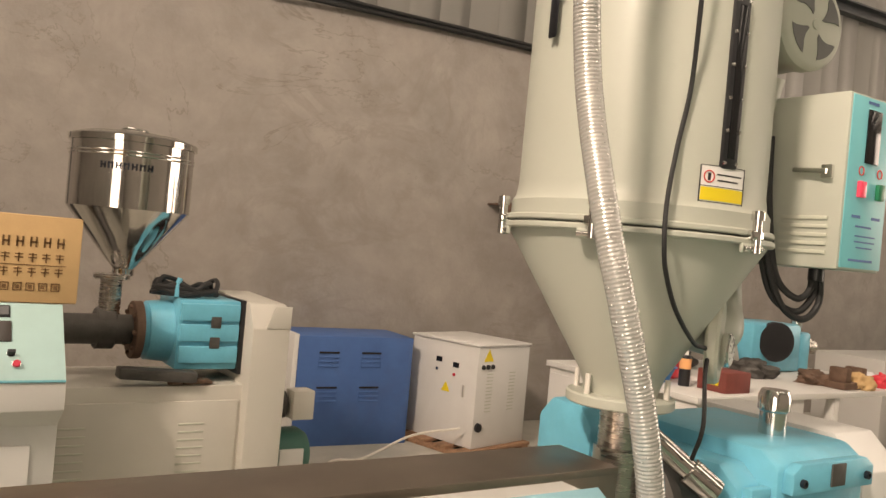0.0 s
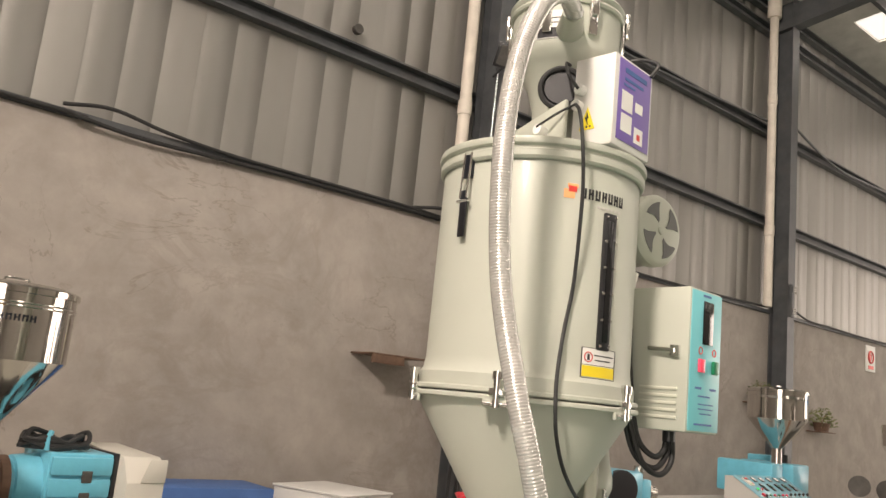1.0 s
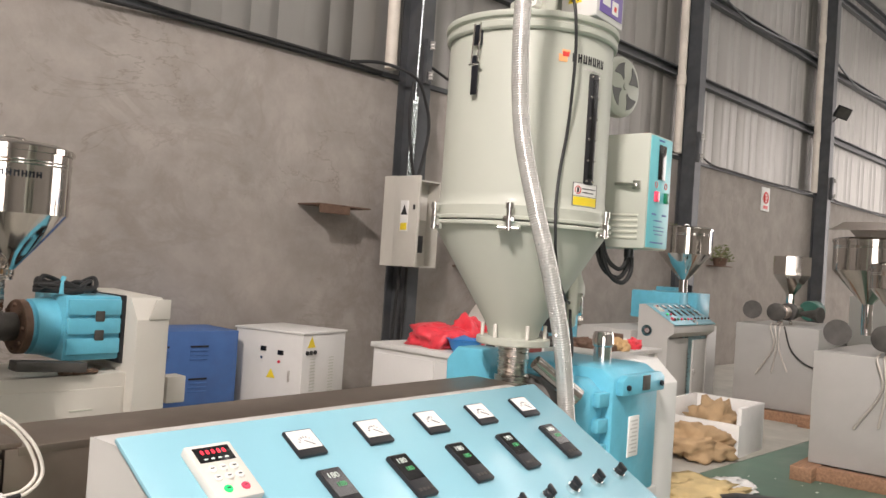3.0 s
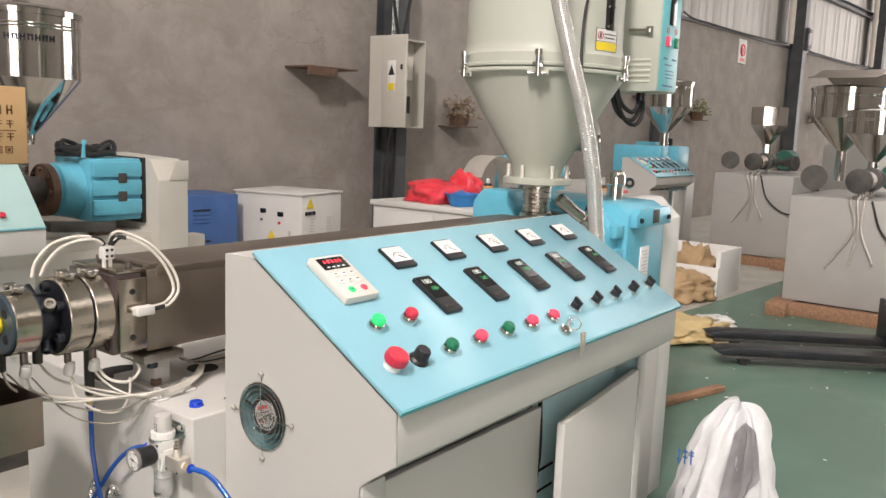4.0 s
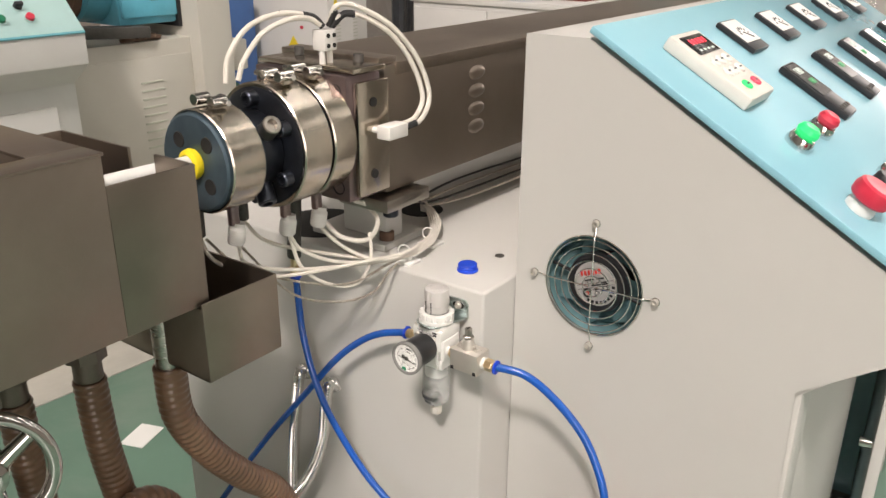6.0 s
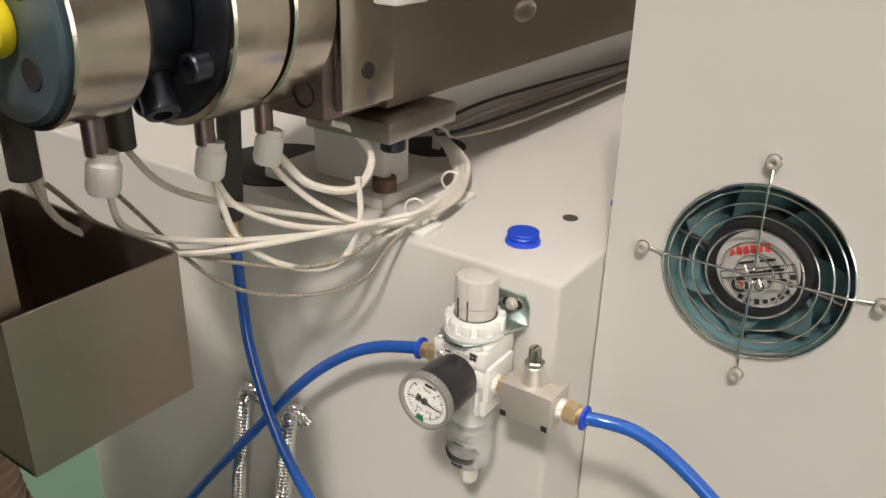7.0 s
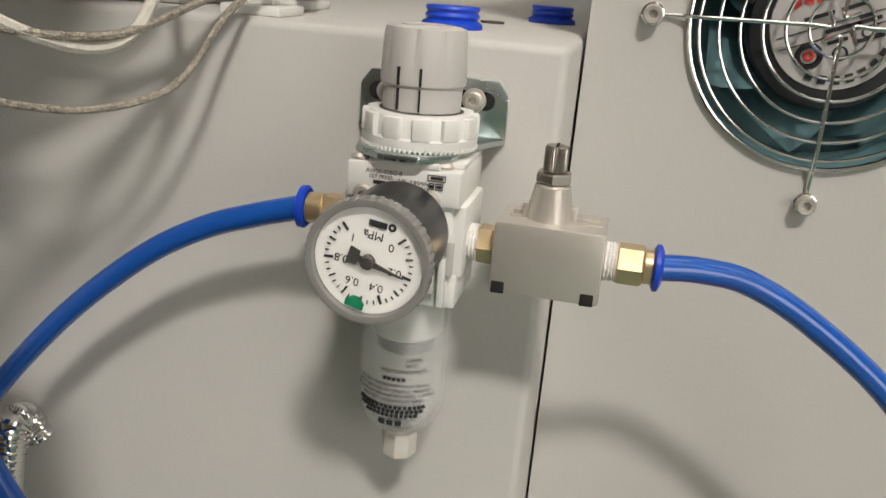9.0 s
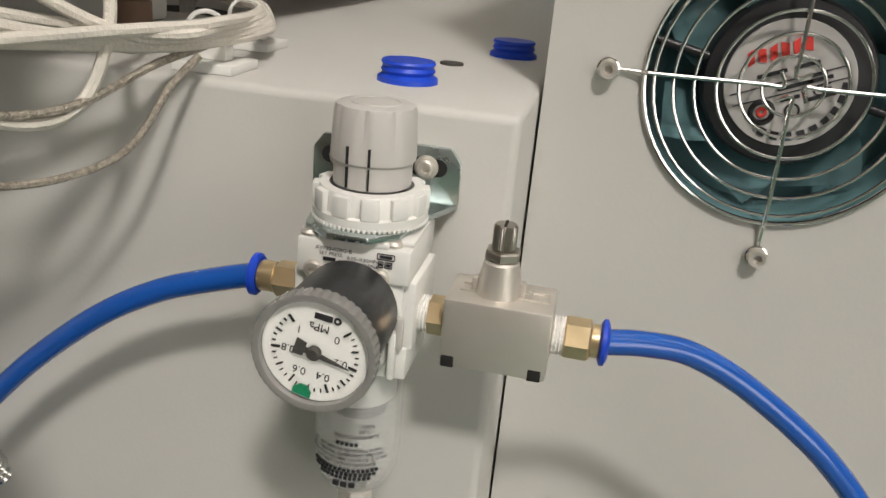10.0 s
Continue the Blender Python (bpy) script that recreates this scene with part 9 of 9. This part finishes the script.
    rod(k, (5.62, 3.7, 1.10), (5.62, 3.7, 1.20), 0.04)
    part("breather", k, chrome, gb)


build_bench()


def add_thrust_housing():
    ob = bpy.data.objects["extruder"]
    k = bmn()
    prism(k, [(1.38, 0.98), (1.38, 1.12), (1.42, 1.165), (1.52, 1.165), (1.56, 1.12), (1.56, 0.98)], 1.31, 1.435, "x", 0.012)
    part("thrust_housing", k, blue_gear, ob, "light blue thrust bearing housing")


add_thrust_housing()


# ---- floor things beside the cabinet ----
def build_floor_things():
    # woven sack, slumped, with its mouth folded shut at the top
    q = bmn()
    n, rings = 64, []
    prof = [(0.150, 0.0), (0.178, 0.03), (0.186, 0.08), (0.176, 0.15), (0.160, 0.23), (0.142, 0.30), (0.118, 0.37), (0.088, 0.42), (0.050, 0.452), (0.012, 0.458)]

    def sack_at(a, r, h, lift=0.0):
        fold = noise.noise(Vector((2.0 * math.cos(a), 2.0 * math.sin(a), 2.2 * h)))
        crease = abs(noise.noise(Vector((4.0 * math.cos(a), 4.0 * math.sin(a), 3.5 * h + 4))))
        f = 1 + 0.30 * fold - 0.42 * crease + 0.08 + lift / max(r, 0.02)
        skirt = 0.09 * max(0, math.cos(a - radians(292))) ** 4 * max(0, 1 - h / 0.16)
        x = 1.87 + 0.16 * h + (r * f + skirt) * math.cos(a)
        y = 0.80 - 0.10 * h + (r * f + skirt) * math.sin(a) * 0.92
        return Vector((x, y, FLOOR + 0.003 + max(0, h + 0.03 * fold * (h > 0.3))))
    for r, h in prof:
        rings.append([q.verts.new(sack_at(2 * math.pi * i / n, r, h)) for i in range(n)])
    for a, b in zip(rings, rings[1:]):
        for i in range(n):
            q.faces.new((a[i], a[(i + 1) % n], b[(i + 1) % n], b[i]))
    q.faces.new(rings[0][::-1])
    q.faces.new(rings[-1])
    bmesh.ops.recalc_face_normals(q, faces=q.faces[:])
    bmesh.ops.subdivide_edges(q, edges=q.edges[:], cuts=1, use_grid_fill=True, smooth=0.6)
    for v in q.verts:
        if v.co.z > FLOOR + 0.01:
            v.co += Vector((noise.noise(v.co * 18), noise.noise(v.co * 18 + Vector((9, 0, 0))), 0)) * 0.012
    sk = thing("sack", (1.87, 0.80, FLOOR), "white woven plastic sack with grey liner slumped on the floor", "sack")
    part("fabric", q, sack_white, sk)
    # grey liner that shows in the torn front
    q = bmn()
    cols = []
    for i in range(13):
        t_ = i / 12
        a = radians(196 + 40 * t_)
        lo_, hi_ = 0.05 + 0.20 * t_, 0.42 - 0.06 * abs(t_ - 0.4)
        cols.append([q.verts.new(sack_at(a, float(np.interp(lo_ + (hi_ - lo_) * j / 14, [p[1] for p in prof], [p[0] for p in prof])), lo_ + (hi_ - lo_) * j / 14, 0.012)) for j in range(15)])
    for a, b in zip(cols, cols[1:]):
        for j in range(14):
            q.faces.new((a[j], b[j], b[j + 1], a[j + 1]))
    bmesh.ops.solidify(q, geom=q.faces[:], thickness=0.002)
    part("liner", q, sack_liner, sk, "grey plastic liner")
    k = bmn()
    m = frame_of((1.712, 0.862, 0.25), (0.1, -0.99, 0.05), (-0.98, -0.08, 0.18))
    for i in range(3):
        box(k, -0.03 + 0.022 * i, -0.014 + 0.022 * i, -0.03 + 0.01 * i, -0.024 + 0.01 * i, 0, 0.001, m=m)
        box(k, -0.026 + 0.022 * i, -0.020 + 0.022 * i, -0.04, 0.012, 0, 0.001, m=m)
        box(k, -0.03 + 0.022 * i, -0.014 + 0.022 * i, 0.0, 0.006, 0, 0.001, m=m)
    part("print", k, cabinet_blue, sk)
    # second hose loop and a black cable on the floor
    k = bmn()
    tube(k, [(1.0, 0.86, -0.035), (1.2, 0.90, -0.035), (1.42, 0.90, -0.035), (1.60, 0.80, -0.035), (1.66, 0.66, -0.035), (1.62, 0.5, -0.035)], 0.024, 14, 8, 0.001, 0.0068)
    solo("hose_coil", k, hose_clear, "clear spiral hose lying on the floor", "hose")
    k = bmn()
    tube(k, [(1.2, 1.0, -0.05), (1.6, 1.0, -0.05), (2.0, 0.92, -0.05), (2.12, 0.6, -0.05), (2.2, 0.3, -0.05), (2.0, -0.4, -0.05)], 0.009, 8)
    solo("floor_cable", k, black_rubber, "black cable lying on the floor", "cable")
    k = bmn()
    box(k, 0, 0.64, -0.03, 0.03, FLOOR, FLOOR + 0.032, 0.004, m=pose(2.93, 1.52, 0, 0, 0, -16.5))
    solo("wooden_batten", k, wood, "rough wooden batten on the floor", "batten")
    k = bmn()
    box(k, 1.40, 1.55, 0.93, 1.02, FLOOR, FLOOR + 0.10, 0.004)
    solo("wooden_block", k, wood, "wooden block beside the cabinet", "block")
    rnd = random.Random(8)
    k = bmn()
    for i in range(60):
        x, y = rnd.uniform(1.8, 6.0), rnd.uniform(-0.5, 2.2)
        box(k, -0.012, 0.012, -0.007, 0.007, FLOOR, FLOOR + 0.003, m=pose(x, y, 0, 0, 0, rnd.uniform(0, 180)) @ Matrix.Scale(rnd.uniform(0.3, 1.0), 4))
    ob = solo("floor_litter", k, paper, "scattered pale paper and plastic crumbs on the floor", "litter", kind="stuff")
    k = bmn()
    box(k, -0.05, 0.05, -0.035, 0.035, FLOOR, FLOOR + 0.002, m=pose(0.10, 2.35, 0, 0, 0, 20))
    solo("paper_scrap", k, paper, "scrap of white and blue paper on the floor", "paper")

    # open foam box with crumpled paper sacks
    fb = thing("foam_box", (6.45, 2.6, FLOOR), "white box with crumpled brown paper sacks", "box")
    for a, b, c, d, e in ((6.20, 6.24, 2.30, 2.95, 0.22), (6.78, 6.82, 2.30, 2.95, 0.36), (6.24, 6.78, 2.30, 2.34, 0.36), (6.24, 6.78, 2.91, 2.95, 0.36)):
        k = bmn()
        box(k, a, b, c, d, FLOOR, e, 0.004)
        part("side", k, white_foam, fb)

    def crumple(name, c, sx, sy, sz, material, seed, label):
        q = bmn()
        bmesh.ops.create_icosphere(q, subdivisions=4, radius=1)
        for v in q.verts:
            n_ = noise.fractal(v.co * 2.0 + Vector((seed, 0, seed)), 0.6, 2.2, 6)
            cell = noise.cell(v.co * 2.3 + Vector((seed, seed, 0)))
            f = 1 + 0.35 * n_ + 0.22 * cell
            v.co = Vector((c[0] + sx * v.co.x * f, c[1] + sy * v.co.y * f, max(c[2], c[2] + sz * (v.co.z * f + 0.6))))
        return solo(name, q, material, label, "paper sack")
    crumple("paper_sack", (6.0, 2.60, FLOOR + 0.003), 0.32, 0.26, 0.16, sack_brown, 2.2, "crumpled brown paper sack by the white box")
    crumple("paper_sack", (6.48, 2.62, FLOOR + 0.02), 0.26, 0.22, 0.24, sack_brown, 5.2, "crumpled brown paper sack in the white box")
    crumple("paper_sack", (4.72, 2.02, FLOOR + 0.003), 0.42, 0.30, 0.05, sack_yellow, 9.1, "flat yellow paper sack on the floor")
    crumple("paper_sack", (5.15, 1.98, FLOOR + 0.003), 0.20, 0.14, 0.035, paper, 1.4, "flattened white paper sack on the floor")

    # pallet truck
    pt = thing("pallet_truck", (5.2, 1.2, FLOOR), "black hand pallet truck with low forks", "pallet truck")
    d = Vector((0.55, -0.84, 0)).normalized()
    for o in ((4.10, 1.60), (4.52, 1.80)):
        M = frame_of((o[0], o[1], 0), d, (0, 0, 1))
        k = bmn()
        prism(k, [(0.0, 0.035), (0.06, 0.005), (1.25, 0.005), (1.25, 0.055), (0.10, 0.055)], -0.075, 0.075, "y", 0.006, m=M)
        f = part("fork", k, pallet_black, pt)
        k = bmn()
        rod(k, M @ Vector((0.20, -0.05, -0.022)), M @ Vector((0.20, 0.05, -0.022)), 0.036)
        part("roller", k, black_rubber, f)
        k = bmn()
        box(k, 0.05, 1.2, -0.071, -0.060, -0.015, 0.006, 0.002, m=M)
        part("push_rod", k, cast_iron, f)
    M = frame_of((4.31, 1.70, 0), d, (0, 0, 1))
    k = bmn()
    box(k, 1.22, 1.40, -0.30, 0.30, 0.0, 0.32, 0.01, m=M)
    part("head", k, pallet_black, pt)
    k = bmn()
    rod(k, M @ Vector((1.45, 0, 0.05)), M @ Vector((1.45, 0, 0.45)), 0.05)
    part("pump", k, pallet_black, pt)
    k = bmn()
    tube(k, [M @ Vector((1.47, 0, 0.40)), M @ Vector((1.60, 0, 0.8)), M @ Vector((1.66, 0, 1.1))], 0.02, 10)
    part("drawbar", k, pallet_black, pt)
    for s in (-0.08, 0.08):
        k = bmn()
        rod(k, M @ Vector((1.46, s - 0.03, 0.03)), M @ Vector((1.46, s + 0.03, 0.03)), 0.088)
        part("wheel", k, black_rubber, pt)


build_floor_things()


# ---- machines further along the hall ----
def far_extruder(x0, y0, w, dpt, h, label, face="x", hoses=True, hop=(0.35, 0.30, 0.3), conical=True, chrome_hop=False):
    ex = thing("extruder", (x0 + w / 2, y0 + dpt / 2, FLOOR), label, "extruder", "far extruders")
    k = bmn()
    box(k, x0, x0 + w, y0, y0 + dpt, 0.05, h, 0.008)
    part("stand", k, far_grey, ex)
    for i, (a, b) in enumerate(((-0.25, y0 - 0.06), (-0.25, y0 + dpt - 0.1))):
        k = bmn()
        box(k, x0 + a, x0 + w, b, b + 0.16, FLOOR, 0.048, 0.004)
        part("wooden_skid", k, wood, ex)
    k = bmn()
    box(k, x0 - 0.12, x0 - 0.01, y0 - 0.05, y0 + dpt + 0.05, FLOOR, 0.045, 0.004)
    part("wooden_skid", k, wood, ex)
    cy, cz = y0 + dpt * 0.5, h + 0.15
    for x, r, l_ in ((x0 - 0.06, 0.10, 0.05), (x0 + 0.12, 0.075, 0.16), (x0 + 0.34, 0.10, 0.12), (x0 + 0.55, 0.07, 0.5)):
        k = bmn()
        lathe(k, [(0, 0), (r * 0.85, 0), (r, 0.006), (r, l_ - 0.006), (r * 0.9, l_), (0, l_)], (x, cy, cz), (1, 0, 0), 28)
        part("barrel_ring", k, cast_iron if r > 0.09 else stainless_dull, ex)
    k = bmn()
    lathe(k, [(0, 0), (0.082, 0), (0.086, 0.006), (0.086, 0.03), (0.065, 0.035), (0.02, 0.24), (0, 0.24)], (x0 + 0.1, y0 + 0.02, cz), (0.3, 1, 0), 30)
    part("head", k, cast_iron, ex)
    k = bmn()
    lathe(k, [(0, 0), (0.10, 0), (0.105, 0.006), (0.105, 0.04), (0, 0.04)], (x0 + 0.25, y0 + dpt * 0.9, cz), (-1, -0.3, 0), 30)
    part("head", k, cast_iron, ex)
    for dx in (0.05, 0.16, 0.5):
        k = bmn()
        rod(k, (x0 + dx, cy, h), (x0 + dx, cy, cz), 0.018)
        part("post", k, stainless, ex)
    k = bmn()
    lathe(k, [(0, 0), (0.11, 0), (0.12, 0.02), (0.12, 0.26), (0.10, 0.30), (0, 0.30)], (x0 + 0.75, cy - 0.12, cz + 0.02), (1, 0, 0), 28)
    part("motor", k, motor_green if hoses else blue_gear, ex)
    if hoses:
        for i in range(3):
            k = bmn()
            y = y0 + dpt * 0.45 + 0.05 * i
            tube(k, [(x0 + 0.05, y, h + 0.02), (x0 - 0.03, y, h - 0.02), (x0 - 0.025, y - 0.02 * i, h - 0.25), (x0 - 0.02, y - 0.10 + 0.12 * i, h - 0.5 - 0.03 * i)], 0.010, 8)
            part("conduit", k, nickel, ex)
        k = bmn()
        tube(k, [(x0 - 0.02, y0 + dpt * 0.4, h), (x0 - 0.04, y0 + dpt * 0.3, h - 0.25), (x0 - 0.04, y0 + dpt * 0.1, h - 0.4), (x0 - 0.02, y0 - 0.1, h - 0.42)], 0.008, 8)
        part("cable", k, black_rubber, ex)
    return ex


def build_far():
    far_extruder(6.12, 0.70, 1.6, 1.02, 0.93, "grey extruder without covers on wooden skids")
    far_extruder(8.62, 2.35, 1.8, 0.90, 0.98, "grey extruder by the wall on wooden skids")
    steel_hopper("feed_hopper", 6.95, 1.28, 0.24, 1.66, 1.46, 1.22, 1.05, "polished steel feed hopper on a far extruder", r_neck=0.04)
    steel_hopper("feed_hopper", 7.95, 1.75, 0.33, 1.92, 1.62, 1.30, 1.0, "polished steel feed hopper on a far extruder", r_neck=0.05)
    steel_hopper("feed_hopper", 9.45, 2.92, 0.22, 1.78, 1.56, 1.33, 1.1, "small square steel feed hopper on a far extruder", conical=True, r_neck=0.05)
    # another cabinet and extruder like the near one
    near = bpy.data.objects["control_cabinet"]
    far = copy_thing(near, Matrix.Translation(Vector(near.location) + Vector((7.42, 2.76, 0))))
    far["label"] = "grey control cabinet with light blue desk by the wall"
    ex = thing("extruder", (8.2, 4.3, FLOOR), "light blue and grey extruder beside the wall", "extruder", "far extruders")
    k = bmn()
    box(k, 7.2, 9.6, 3.85, 4.5, FLOOR, 0.85, 0.006)
    part("stand", k, grey_paint, ex)
    for x0, x1 in ((8.05, 8.30), (8.55, 8.95)):
        k = bmn()
        box(k, x0, x1, 3.70, 4.3, 0.95, 1.27, 0.02)
        part("gearbox", k, blue_gear, ex)
    k = bmn()
    rod(k, (8.75, 3.9, 1.27), (8.75, 3.9, 1.36), 0.05)
    part("breather", k, black_plastic, ex)
    steel_hopper("feed_hopper", 8.36, 3.80, 0.30, 2.02, 1.72, 1.42, 1.24, "polished steel feed hopper beside the wall", r_neck=0.05)
    # grey control housing and a blue-white board behind the far hoppers
    k = bmn()
    box(k, 9.6, 11.6, 0.9, 2.3, FLOOR, 1.36, 0.01)
    solo("machine_housing", k, grey_paint, "plain grey machine housing", "machine")
    bb = thing("notice_board", (14.0, 2.6, FLOOR), "white notice board with a blue heading on a stand", "notice board")
    k = bmn()
    box(k, 14.0, 14.05, 1.4, 3.0, 1.3, 2.35, 0.004)
    part("board", k, paper, bb)
    k = bmn()
    box(k, 13.994, 13.999, 1.4, 3.0, 2.10, 2.35, 0.001)
    part("heading", k, blue_bowl, bb)
    for y in (1.5, 2.9):
        k = bmn()
        box(k, 14.0, 14.05, y - 0.03, y + 0.03, FLOOR, 1.3, 0.003)
        part("leg", k, steel_dark, bb)
    k = bmn()
    box(k, 10.2, 10.7, 4.7, 5.0, FLOOR, 1.30, 0.01)
    solo("machine_block", k, blue_gear, "light blue machine block by the wall", "machine")
    k = bmn()
    prism(k, [(7.35, 1.98), (7.6, 2.02), (7.95, 2.10), (8.4, 2.0), (8.5, 1.97), (7.95, 2.07)], 1.4, 2.0, "y", 0.002)
    solo("hopper_cover", k, stainless_dull, "bent grey sheet lying over a hopper", "cover")


build_far()
